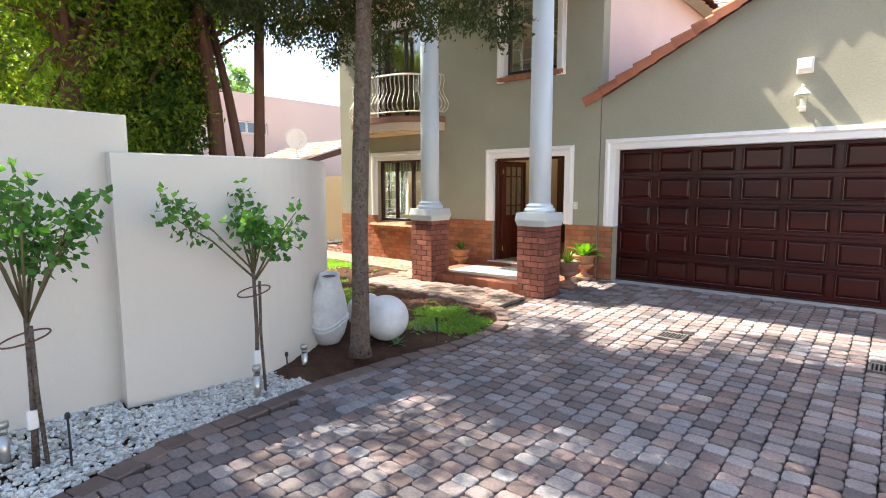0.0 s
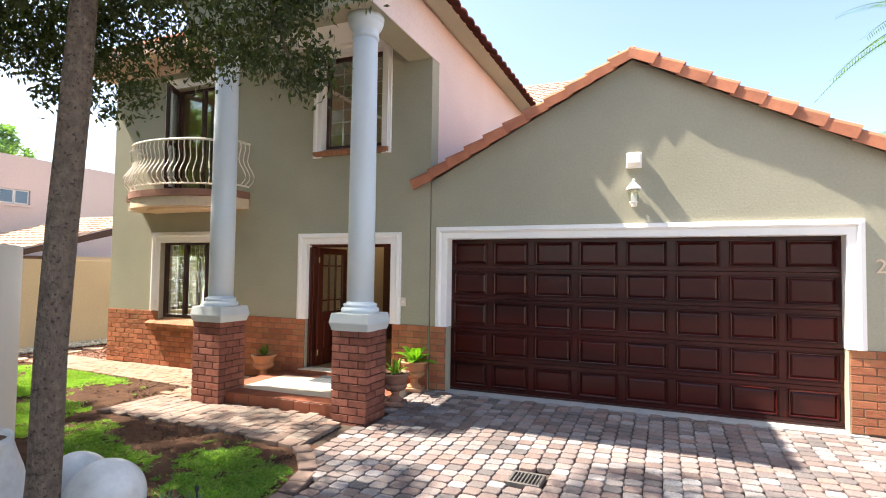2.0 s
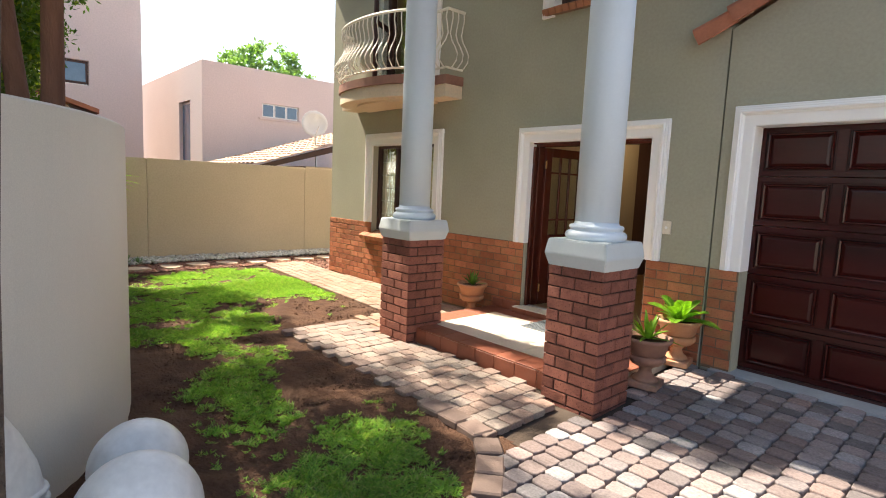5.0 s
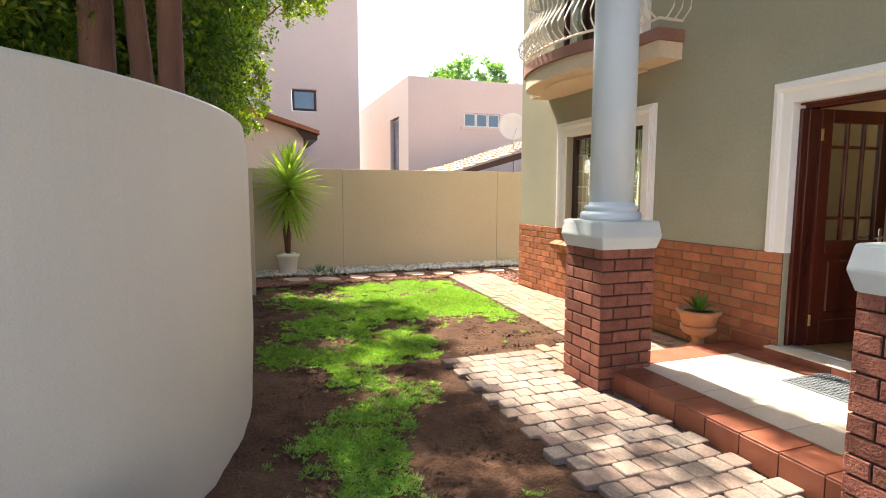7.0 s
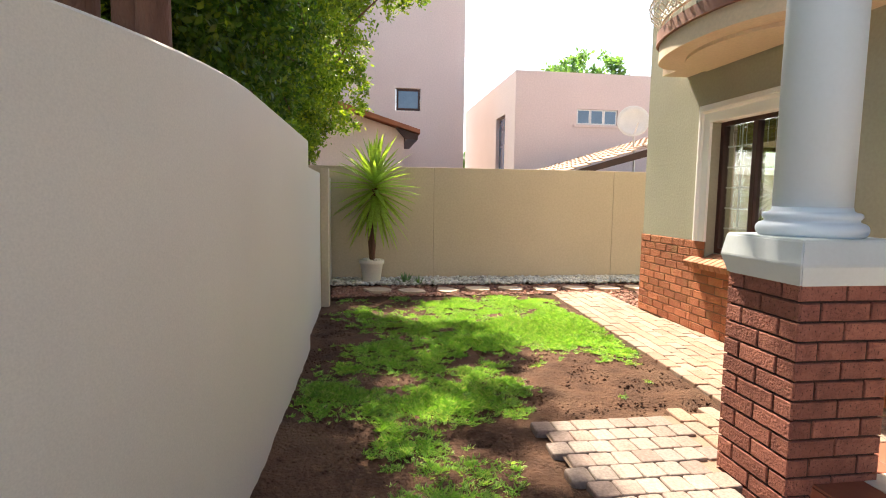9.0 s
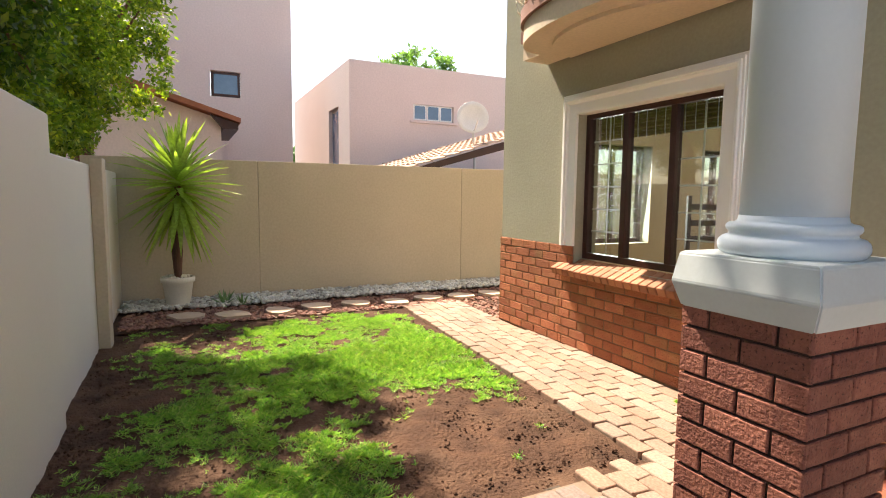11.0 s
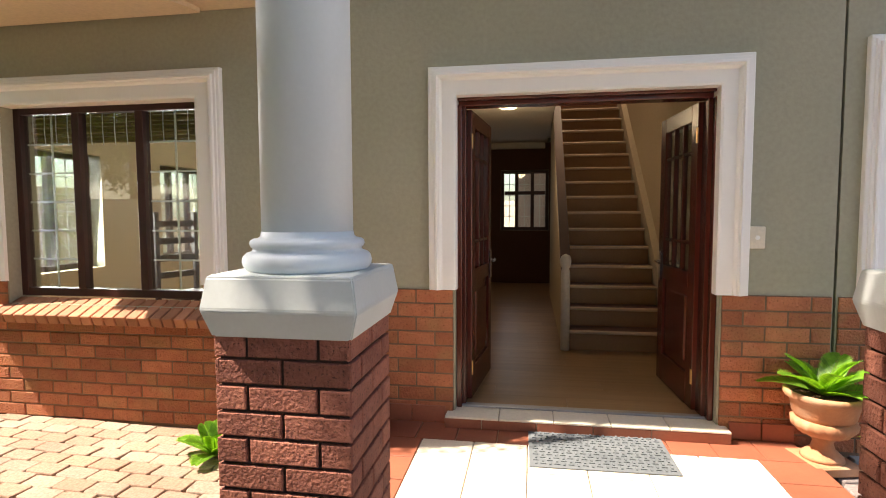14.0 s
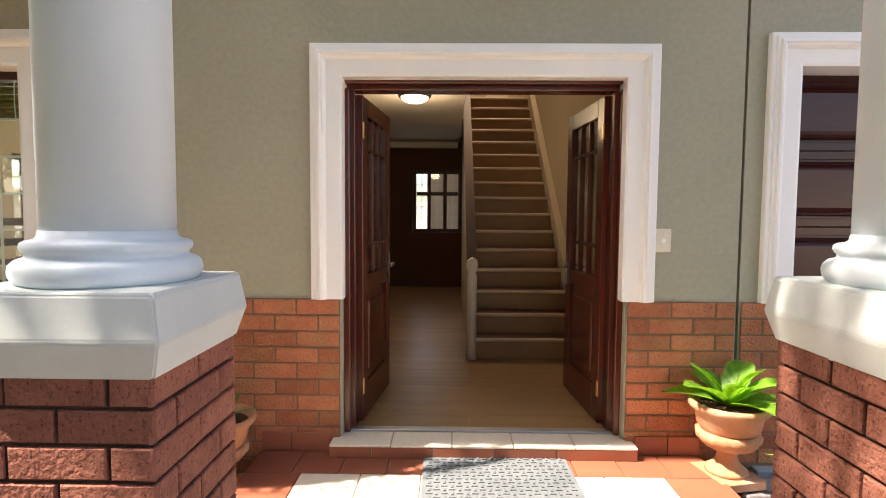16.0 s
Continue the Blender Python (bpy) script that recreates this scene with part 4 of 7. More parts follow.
def casement(name, x0, x1, z0, z1, y, cuts, bars, label, swap=False, blind=0.0, rows=5):
    """A dark timber window: outer frame, mullions at cuts, panes, white burglar bars in the lights named by bars."""
    t = thing(name, label, "window")
    if swap:
        t.matrix_basis = pose(y, 0, 0, 0, 0, 90)
        y = 0.0
    f = 0.055
    for a, b, c, d in ((x0, x0 + f, z0, z1), (x1 - f, x1, z0, z1)):
        part("frame_side", boxes((a, b, y, y + 0.07, c, d), bevel=0.003), M["frame"], t)
    for c, d in ((z0, z0 + f), (z1 - f, z1)):
        part("frame_rail", boxes((x0 + f, x1 - f, y, y + 0.07, c, d), bevel=0.003), M["frame"], t)
    xs = [x0 + f] + [x0 + (x1 - x0) * c for c in cuts] + [x1 - f]
    for c in xs[1:-1]:
        part("mullion", boxes((c - 0.03, c + 0.03, y - 0.004, y + 0.066, z0 + f, z1 - f), bevel=0.003), M["frame"], t)
    for i, (a, b) in enumerate(zip(xs, xs[1:])):
        a, b = a + (0.03 if i else 0), b - (0.03 if i < len(xs) - 2 else 0)
        pn = part("pane", boxes((a, b, y + 0.03, y + 0.034, z0 + f, z1 - f)), M["glass"], t)
        pn.visible_shadow = False
        if i in bars:
            n = 1 if b - a < 0.6 else 2
            for k in range(n):
                c = a + (b - a) * (k + 1) / (n + 1)
                part("bar", boxes((c - 0.006, c + 0.006, y + 0.045, y + 0.053, z0 + f, z1 - f)), M["bars"], t, "white burglar bar")
            for k in range(rows):
                c = z0 + f + (z1 - z0 - 2 * f) * (k + 1) / (rows + 1)
                part("bar", boxes((a, b, y + 0.0535, y + 0.0605, c - 0.006, c + 0.006)), M["bars"], t, "white burglar bar")
    if blind:
        bl = thing("roman_blind", "brown woven reed blind drawn up at a window", "blind")
        bl.matrix_basis = t.matrix_basis
        n = int(blind / 0.024)
        bm = bmesh.new()
        for k in range(n):
            tube(bm, [(x0 + 0.02, y + 0.13 + 0.014 * (k % 3), z1 - 0.02 - k * 0.024), (x1 - 0.02, y + 0.13 + 0.014 * (k % 3), z1 - 0.02 - k * 0.024)], 0.0125, 6)
        part("slats", bm, M["blind"], bl)["kind"] = "stuff"
        cord = None
        for k in range(int((x1 - x0) / 0.095)):
            if cord is None:
                bm = bmesh.new()
                tube(bm, [(0, y + 0.112, z1 - 0.01), (0, y + 0.108, z1 - blind * 0.6), (0, y + 0.114, z1 - blind - 0.005)], 0.0035, 5)
                cord = part("cord", bm, M["bars"], bl, "pale woven cord")
                ob = cord
            else:
                ob = new("cord", cord.data)
                ob.parent = bl
            ob.matrix_basis = pose(x0 + 0.05 + 0.095 * k, 0, 0)
        part("rail", boxes((x0, x1, y + 0.11, y + 0.175, z1 - 0.008, z1 + 0.03), bevel=0.003), M["frame"], bl)
    return t


casement("window", -9.262, -7.768, 0.842, 2.178, F + 0.095, (0.335, 0.665), (0, 2), "dark timber window with white burglar bars in its side lights", blind=0.26)
casement("window", -5.862, -4.788, 3.60, 5.05, F + 0.10, (0.5,), (0, 1), "dark timber upper window with leaded bars above a brick sill", rows=6)
casement("window", 10.0, 11.0, 0.85, 2.05, -10.40, (0.5,), (0, 1), "dark timber side window with burglar bars", swap=True)
casement("window", 11.95, 13.1, 0.85, 2.05, -10.40, (0.33, 0.66), (0, 1, 2), "dark timber side window with burglar bars", swap=True)
casement("window", -6.152, -5.328, 1.12, 2.16, 15.32, (0.33, 0.66), (0, 1, 2), "dark timber rear window with bars", rows=4)
part("transom", boxes((-6.09, -5.39, 15.315, 15.385, 1.74, 1.80), bevel=0.003), M["frame"], bpy.data.objects["window.004"])
casement("balcony_door", -9.06, -7.89, 2.99, 4.93, F + 0.12, (0.5,), (), "dark timber glazed balcony door")
# one leaf of the balcony door stands open outwards
bd = thing("balcony_door_leaf", "dark timber glazed balcony leaf standing open", "door", -9.02, F + 0.1, 3.0, -62)
for a, b, c, d in ((0, 0.08, 0, 1.88), (0.46, 0.54, 0, 1.88)):
    part("stile", boxes((a, b, -0.02, 0.02, c, d), bevel=0.003), M["frame"], bd)
for c, d in ((0, 0.12), (0.85, 0.92), (1.80, 1.88)):
    part("rail", boxes((0.081, 0.459, -0.02, 0.02, c, d), bevel=0.003), M["frame"], bd)
part("pane", boxes((0.081, 0.459, -0.003, 0.003, 0.12, 1.80)), M["glass"], bd)

# ---- balcony ----
BX, BZ = -8.515, 2.98


def balcony_line(inset=0.0, n=28):
    """The front edge from one stub end, round the bow, to the other."""
    pts = [(-1.255 + inset, F), (-1.255 + inset, F - 0.31 + inset), (-0.98 + inset * 0.3, F - 0.31 + inset)]
    for i in range(n + 1):
        a = math.pi * (1 - i / n)
        pts.append(((0.98 - inset * 0.7) * math.cos(a), F - 0.31 + inset - (0.49 - inset * 0.4) * math.sin(a) ** 0.85))
    pts += [(0.98 - inset * 0.3, F - 0.31 + inset), (1.255 - inset, F - 0.31 + inset), (1.255 - inset, F)]
    out = []
    for p in pts:
        if not out or (abs(p[0] - out[-1][0]) + abs(p[1] - out[-1][1])) > 0.004:
            out.append(p)
    return [(BX + u, v - 0.003) for u, v in out]


bal = thing("balcony", "bowed plaster balcony with cream wrought-iron railing", "balcony")
M["cream"] = pbr("cream_plaster", (0.72, 0.58, 0.42), (0.66, 0.52, 0.37), 0.8, 1.5, 0.2, 40)
M["iron"] = pbr("cream_iron_paint", (0.80, 0.76, 0.66), (0.74, 0.69, 0.58), 0.5, 5, 0.1, 50)
M["baltile"] = pbr("balcony_edge_tile", (0.33, 0.16, 0.11), (0.26, 0.125, 0.09), 0.7, 5, 0.3, 60)
bm = bmesh.new()
prism(bm, balcony_line(0.02), "z", BZ - 0.27, BZ - 0.113)
part("soffit", bm, M["cream"], bal, "cream plaster underside")
bm = bmesh.new()
prism(bm, [(BX + 0.82 * math.cos(a), F - 0.05 - 0.55 * math.sin(a)) for a in [math.pi * i / 20 for i in range(21)]], "z", BZ - 0.30, BZ - 0.268)
part("soffit_panel", bm, M["cream"], bal, "raised plaster panel under the slab")
bm = bmesh.new()
prism(bm, balcony_line(0.0), "z", BZ - 0.11, BZ)
part("tiled_edge", bm, M["baltile"], bal, "brown tiled slab edge")


def along(pts, s):
    """The place and outward normal at length s of a plan line."""
    for (xa, ya), (xb, yb) in zip(pts, pts[1:]):
        d = math.hypot(xb - xa, yb - ya)
        if s <= d:
            return xa + (xb - xa) * s / d, ya + (yb - ya) * s / d, (yb - ya) / d, -(xb - xa) / d
        s -= d
    return None


rl = balcony_line(0.03)
for nm, z, r in (("top_rail", BZ + 0.80, 0.020), ("bottom_rail", BZ + 0.09, 0.014)):
    bm = bmesh.new()
    tube(bm, [(x, y, z) for x, y in rl], r, 8)
    part(nm, bm, M["iron"], bal)
s = 0.1
base_bm = None
while True:
    q = along(rl, s)
    if q is None:
        break
    x, y, nx, ny = q
    nx, ny = -nx * -1, -ny * -1
    prof = [(0.0, 0.79), (0.01, 0.70), (-0.015, 0.60), (-0.03, 0.52), (0.005, 0.43), (0.07, 0.34), (0.12, 0.25), (0.105, 0.17), (0.04, 0.11), (0.0, 0.09)]
    if base_bm is None:
        bm = bmesh.new()
        tube(bm, [(u, 0, z) for u, z in prof], 0.0085, 6)
        first = part("baluster", bm, M["iron"], bal)
        base_bm = first
        ob = first
    else:
        ob = new("baluster", base_bm.data)
        ob.parent = bal
    ob.matrix_basis = Matrix.Translation((x, y, BZ)) @ Matrix.Rotation(math.atan2(ny, nx), 4, "Z")
    s += 0.098

# ---- lamps and fittings on the front ----
lantern = thing("wall_lantern", "small white carriage lantern on the garage gable", "wall lamp", -1.275, F, 2.55)
M["lampglass"] = glass("lantern_glass", (0.85, 0.88, 0.85), 0.15)
bm = bmesh.new()
lathe(bm, [(0.03, 0.0), (0.05, 0.02), (0.05, 0.03)], 6, 0, -0.10, 0.02)
part("finial", bm, M["white"], lantern)
bm = bmesh.new()
lathe(bm, [(0.05, 0.05), (0.075, 0.2)], 6, 0, -0.10, 0.0)
part("glass", bm, M["lampglass"], lantern, "clear tapered lantern glass")
bm = bmesh.new()
lathe(bm, [(0.09, 0.2), (0.085, 0.215), (0.04, 0.27), (0.015, 0.29), (0.02, 0.31), (0.005, 0.33)], 6, 0, -0.10, 0.0)
part("hood", bm, M["white"], lantern)
bm = boxes((-0.035, 0.035, -0.02, 0.0, 0.0, 0.16), bevel=0.004)
tube(bm, [(0, -0.01, 0.06), (0, -0.06, 0.0), (0, -0.10, 0.02)], 0.01)
part("bracket", bm, M["white"], lantern)
flood = thing("flood_lamp", "square white flood lamp above the lantern", "wall lamp", -1.275, F, 3.02)
part("back_box", boxes((-0.09, 0.09, -0.05, 0.0, 0.0, 0.19), bevel=0.006), M["white"], flood)
bm = bmesh.new()
prism(bm, [(-0.052, 0.01), (-0.12, 0.05), (-0.12, 0.15), (-0.052, 0.185)], "x", -0.075, 0.075)
part("head", bm, M["white"], flood)
bell = thing("doorbell", "cream doorbell plate beside the entrance", "doorbell", -4.40, F - 0.0005, 1.28)
part("plate", boxes((-0.042, 0.042, -0.016, 0.0, -0.062, 0.062), bevel=0.004), M["ctile"], bell)
bm = bmesh.new()
lathe(bm, [(0.012, 0), (0.012, 0.006)], 16)
bmesh.ops.rotate(bm, verts=bm.verts, matrix=Matrix.Rotation(math.pi / 2, 3, "X"))
bmesh.ops.translate(bm, verts=bm.verts, vec=(0, -0.016, 0.0))
part("button", bm, M["white"], bell, "round push button")
for ch, x in (("2", 1.11), ("9", 1.27)):
    cu = bpy.data.curves.new("house_number", "FONT")
    cu.body, cu.size, cu.extrude = ch, 0.21, 0.008
    cu.materials.append(M["cream"])
    ob = tagged(new("house_number", cu), "cream house number digit " + ch, "house number", "house number")
    ob.matrix_basis = pose(x, F - 0.009, 1.77, 90, 0, 0)

# ---- inside ----
structure("floor_slab", boxes((-10.28, -4.25, F + 0.22, 15.25, 0.0, 0.19)), M["grout"], "floor screed", "floor")
fl = structure("floor", boxes((-6.6, -4.25, F + 0.225, 15.25, 0.1905, 0.1935)), M["laminate"], "pale laminate hall floor", "floor")
rows_y = F + 0.14
j = 0
while rows_y < 13.6:
    x = -6.6 - (j * 0.47) % 1.2
    while x < -4.3:
        a, b = max(x, -6.6), min(x + 1.2, -4.26)
        if b - a > 0.05:
            part("plank", boxes((a + 0.001, b - 0.001, rows_y + 0.001, rows_y + 0.189, 0.194, 0.204)), M["laminate"], fl)
        x += 1.2
    rows_y += 0.19
    j += 1
structure("floor_dining", boxes((-10.28, -6.75, F + 0.225, 15.25, 0.1905, 0.2)), M["laminate"], "pale laminate dining room floor", "floor")
structure("wall_hall", boxes((-6.75, -6.6, F + 0.25, 12.4, 0.19, 2.62)), M["hall"], "beige inner wall", "wall")
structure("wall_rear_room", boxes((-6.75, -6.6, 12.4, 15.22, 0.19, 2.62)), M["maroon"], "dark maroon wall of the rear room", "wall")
structure("wall_dining_back", boxes((-10.28, -6.75, 14.2, 14.3, 0.19, 2.62)), M["interior"], "beige dining room wall", "wall")
structure("wall_lining", boxes((-4.40, -4.255, F + 0.255, 15.25, 0.205, 5.2)), M["hall"], "beige stair wall", "wall")
structure("wall_lining_west", wall(F + 0.255, 14.2, 0.2, 2.62, -10.277, -10.26, [(10.0, 11.0, 0.85, 2.05), (11.95, 13.1, 0.85, 2.05)], swap=True), M["interior"], "beige dining room side wall", "wall")
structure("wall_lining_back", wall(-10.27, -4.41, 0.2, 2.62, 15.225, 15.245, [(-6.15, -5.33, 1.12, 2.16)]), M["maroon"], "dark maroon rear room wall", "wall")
structure("cornice", boxes((-6.6, -5.40, 15.12, 15.22, 2.52, 2.615), (-6.6, -6.52, F + 0.26, 12.4, 2.54, 2.615)), M["ceiling"], "white plaster cornice", "cornice")

stair = structure("staircase", boxes((-5.345, -5.30, 10.64, 13.9, 0.206, 0.36)), M["ceiling"], "pale staircase with timber treads rising from the hall", "stairs")
M["tread"] = pbr("stair_timber", (0.17, 0.065, 0.03), (0.12, 0.045, 0.022), 0.35, 4, 0.05, 60, stretch=(0.3, 4, 1))
NR = 16
M["riser"] = pbr("stair_riser", (0.42, 0.26, 0.135), (0.37, 0.22, 0.115), 0.5, 3, 0.03, 50)
# pale tone puts the light caught by the step edges into the colour
M["nosing"] = pbr("stair_nosing_lit", (0.72, 0.58, 0.42), (0.64, 0.50, 0.36), 0.35, 3, 0.03, 50)
for k in range(NR):
    y, z = 10.62 + k * 0.2, 0.206 + k * 0.175
    part("riser", boxes((-5.30, -4.47, y, y + 0.02, z, z + 0.155)), M["riser"], stair)
    part("tread", boxes((-5.30, -4.47, y - 0.002, y + 0.22, z + 0.156, z + 0.175), bevel=0.003), M["tread"], stair)
    part("nosing", boxes((-5.30, -4.47, y - 0.032, y - 0.003, z + 0.148, z + 0.178), bevel=0.008), M["nosing"], stair, "nosing coloured pale for the light on its edge")
bm = bmesh.new()
prism(bm, [(10.62, 0.206), (10.62, 0.44), (13.9, 3.31), (13.9, 0.206)], "x", -5.35, -5.303)
part("stringer_wall", bm, M["interior"], stair)
bm = bmesh.new()
prism(bm, [(10.55, 0.206), (10.55, 0.47), (13.9, 3.40), (13.9, 3.2), (10.7, 0.38), (10.7, 0.206)], "x", -4.468, -4.402)
part("skirting_string", bm, M["interior"], stair)
bm = bmesh.new()
lathe(bm, [(0.04, 0.206), (0.04, 0.9), (0.03, 0.93), (0.045, 0.96), (0.05, 1.0), (0.04, 1.04), (0.005, 1.06)], 16, -5.33, 10.6)
part("newel", bm, M["ceiling"], stair, "white turned newel post", True)
bm = bmesh.new()
prism(bm, [(10.64, 0.52), (10.64, 0.98), (13.9, 3.85), (13.9, 3.39)], "x", -5.345, -5.32)
part("balustrade", bm, M["frame"], stair, "dark timber balustrade")
bm = bmesh.new()
prism(bm, [(10.62, 0.98), (10.62, 1.05), (13.9, 3.92), (13.9, 3.85)], "x", -5.375, -5.29)
part("handrail", bm, M["frame"], stair, "dark timber handrail")
structure("upper_wall", boxes((-5.38, -4.41, 15.0, 15.1, 2.99, 5.2)), M["interior"], "upper landing wall", "wall")
part("door_white", boxes((-4.95, -4.6, 14.97, 14.995, 2.99, 4.9), bevel=0.004), M["ceiling"], stair)

for wy0, wy1 in ((10.0, 11.0), (11.95, 13.1)):
    al = bpy.data.lights.new("window_daylight", "AREA")
    al.shape, al.size, al.size_y, al.energy, al.color = "RECTANGLE", wy1 - wy0, 1.1, 20.0, (0.95, 0.97, 1.0)
    new("window_daylight", al).matrix_world = look((-10.3, (wy0 + wy1) / 2, 1.45), (-8.0, (wy0 + wy1) / 2, 1.2))
al = bpy.data.lights.new("window_daylight", "AREA")
al.shape, al.size, al.size_y, al.energy, al.color = "RECTANGLE", 1.4, 0.95, 0.4, (0.95, 0.97, 1.0)
new("window_daylight", al).matrix_world = look((-6.04, 15.2, 1.6), (-6.0, 12.0, 0.8))
bulb = bpy.data.lights.new("lamp_bulb", "POINT")
bulb.energy, bulb.color, bulb.shadow_soft_size = 3.0, (1.0, 0.80, 0.52), 0.12
new("lamp_bulb", bulb).location = (-5.88, 11.6, 2.38)
# added warm fill lamp high over the stairs, with no window or fitting behind it
landing = bpy.data.lights.new("stair_fill", "AREA")
landing.energy, landing.size, landing.color = 9.0, 0.9, (1.0, 0.74, 0.50)
new("stair_fill", landing).matrix_world = look((-4.9, 13.6, 5.1), (-4.9, 12.6, 2.0))
lamp = thing("ceiling_lamp", "lit round ceiling lamp with a brown rim", "ceiling lamp", -5.88, 11.6, 2.62)
bm = bmesh.new()
lathe(bm, [(0.15, 0.0), (0.17, -0.02), (0.165, -0.04), (0.14, -0.045)], 32)
part("rim", bm, M["frame"], lamp, "dark bronze rim", True)
M["lamp"] = pbr("lamp_glass", (0.9, 0.8, 0.6), rough=0.4, bump=0)
_p = M["lamp"].node_tree.nodes["Principled BSDF"]
_p.inputs["Emission Color"].default_value, _p.inputs["Emission Strength"].default_value = (1.0, 0.78, 0.45, 1), 2.5
bm = bmesh.new()
lathe(bm, [(0.139, -0.042), (0.12, -0.07), (0.07, -0.095), (0.01, -0.102)], 32)
part("shade", bm, M["lamp"], lamp, "frosted glass bowl", True)

chair = thing("dining_chair", "tall dark ladder-back dining chair behind the front window", "chair", -8.78, 10.35, 0.2, 70)
for x, y in ((-0.2, -0.2), (0.2, -0.2)):
    part("leg", boxes((x - 0.02, x + 0.02, y - 0.02, y + 0.02, 0, 0.45), bevel=0.003), M["frame"], chair)
for x in (-0.2, 0.2):
    part("back_leg", boxes((x - 0.02, x + 0.02, 0.18, 0.22, 0, 1.24), bevel=0.003), M["frame"], chair)
part("seat", boxes((-0.22, 0.22, -0.22, 0.22, 0.451, 0.49), bevel=0.01), M["frame"], chair)
for z in (0.62, 0.78, 0.94, 1.10):
    part("slat", boxes((-0.179, 0.179, 0.19, 0.21, z, z + 0.06), bevel=0.004), M["frame"], chair)

# ---- plants ----
M["bark"] = speckled(pbr("grey_brown_bark", (0.21, 0.155, 0.115), (0.12, 0.085, 0.062), 0.9, 22, 1.0, 46, depth=0.05, stretch=(1, 1, 0.7)), (0.035, 0.025, 0.02), 0.8, 42.0)
M["bark_red"] = pbr("red_brown_bark", (0.20, 0.095, 0.06), (0.12, 0.055, 0.038), 0.9, 10, 0.9, 40, depth=0.02, stretch=(1, 1, 0.3))
M["leaf_olive"] = leafy("olive_leaf", [(0.040, 0.060, 0.018), (0.065, 0.088, 0.024), (0.032, 0.05, 0.02), (0.09, 0.11, 0.034)], 0.45, 0.3)
# wide tone spread puts dark gaps and lit leaves into the colour
M["leaf_dark"] = leafy("dense_tree_leaf", [(0.03, 0.075, 0.014), (0.10, 0.18, 0.025), (0.05, 0.11, 0.02), (0.24, 0.30, 0.04)], 0.4, 0.5)
M["leaf_fresh"] = leafy("fresh_green_leaf", [(0.07, 0.16, 0.03), (0.10, 0.21, 0.04), (0.06, 0.13, 0.04)])
# yellower, brighter tones put sunlight on the foliage into the colour
M["leaf_bright"] = leafy("sunlit_tree_leaf", [(0.05, 0.11, 0.016), (0.24, 0.33, 0.045), (0.12, 0.21, 0.028), (0.44, 0.48, 0.07)], 0.4, 0.55)
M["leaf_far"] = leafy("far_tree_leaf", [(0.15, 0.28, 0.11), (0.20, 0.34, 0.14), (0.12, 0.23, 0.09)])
M["leaf_yucca"] = leafy("yucca_leaf", [(0.20, 0.33, 0.06), (0.38, 0.50, 0.13), (0.12, 0.22, 0.045)], 0.3)
M["leaf_cycad"] = leafy("cycad_leaf", [(0.14, 0.30, 0.03), (0.20, 0.38, 0.04), (0.10, 0.24, 0.03)], 0.35)
M["twig"] = pbr("green_twig", (0.16, 0.13, 0.06), (0.11, 0.09, 0.045), 0.8, 10, 0.3, 60)


def quads_mesh(name, V, material):
    """A mesh of separate leaf blades: V is n x 4 x 3."""
    n = len(V)
    me = bpy.data.meshes.new(name)
    me.vertices.add(n * 4)
    me.vertices.foreach_set("co", np.ascontiguousarray(V, dtype=np.float32).ravel())
    me.loops.add(n * 6)
    idx = (np.arange(n)[:, None] * 4 + np.array([[0, 1, 2, 0, 2, 3]])).ravel().astype(np.int32)
    me.loops.foreach_set("vertex_index", idx)
    me.polygons.add(n * 2)
    me.polygons.foreach_set("loop_start", (np.arange(n * 2) * 3).astype(np.int32))
    me.polygons.foreach_set("loop_total", np.full(n * 2, 3, dtype=np.int32))
    me.update(calc_edges=True)
    me.materials.append(material)
    return me


def leaf_blades(points, length, width, droop, rng, spread=1.0, dirs=None):
    """Folded leaf blades at points, pointing every way with a tendency downwards."""
    n = len(points)
    d = rng.normal(size=(n, 3)) * spread if dirs is None else dirs + rng.normal(size=(n, 3)) * spread
    d[:, 2] -= droop
    d /= np.linalg.norm(d, axis=1)[:, None] + 1e-6
    r = rng.normal(size=(n, 3))
    s = np.cross(d, r)
    s /= np.linalg.norm(s, axis=1)[:, None] + 1e-6
    u = np.cross(s, d)
    L = length * rng.uniform(0.65, 1.25, n)[:, None]
    W = width * rng.uniform(0.7, 1.2, n)[:, None]
    p = np.asarray(points)
    return np.stack([p, p + d * L * 0.45 + s * W * 0.5 + u * W * 0.15, p + d * L, p + d * L * 0.45 - s * W * 0.5 + u * W * 0.15], axis=1)


def crown_points(rng, blobs, n, shell=0.55):
    """Points in twig clumps inside ellipsoids (x, y, z, rx, ry, rz)."""
    vol = np.array([b[3] * b[4] * b[5] for b in blobs])
    share = (vol ** 0.8) / (vol ** 0.8).sum()
    out, centres = [], []
    for b, s in zip(blobs, share):
        m = max(4, int(n * s / 36))
        v = rng.normal(size=(m, 3))
        v /= np.linalg.norm(v, axis=1)[:, None]
        r = (shell + (1 - shell) * rng.uniform(0, 1, m) ** 0.6)[:, None]
        c = np.array(b[:3]) + v * r * np.array(b[3:])
        centres.append(c)
        k = int(n * s / m) + 1
        j = rng.normal(size=(m, k, 3)) * np.array([0.095, 0.095, 0.075]) * (0.6 + 0.25 * max(b[3:]))
        out.append((c[:, None, :] + j).reshape(-1, 3))
    return np.concatenate(out), np.concatenate(centres)


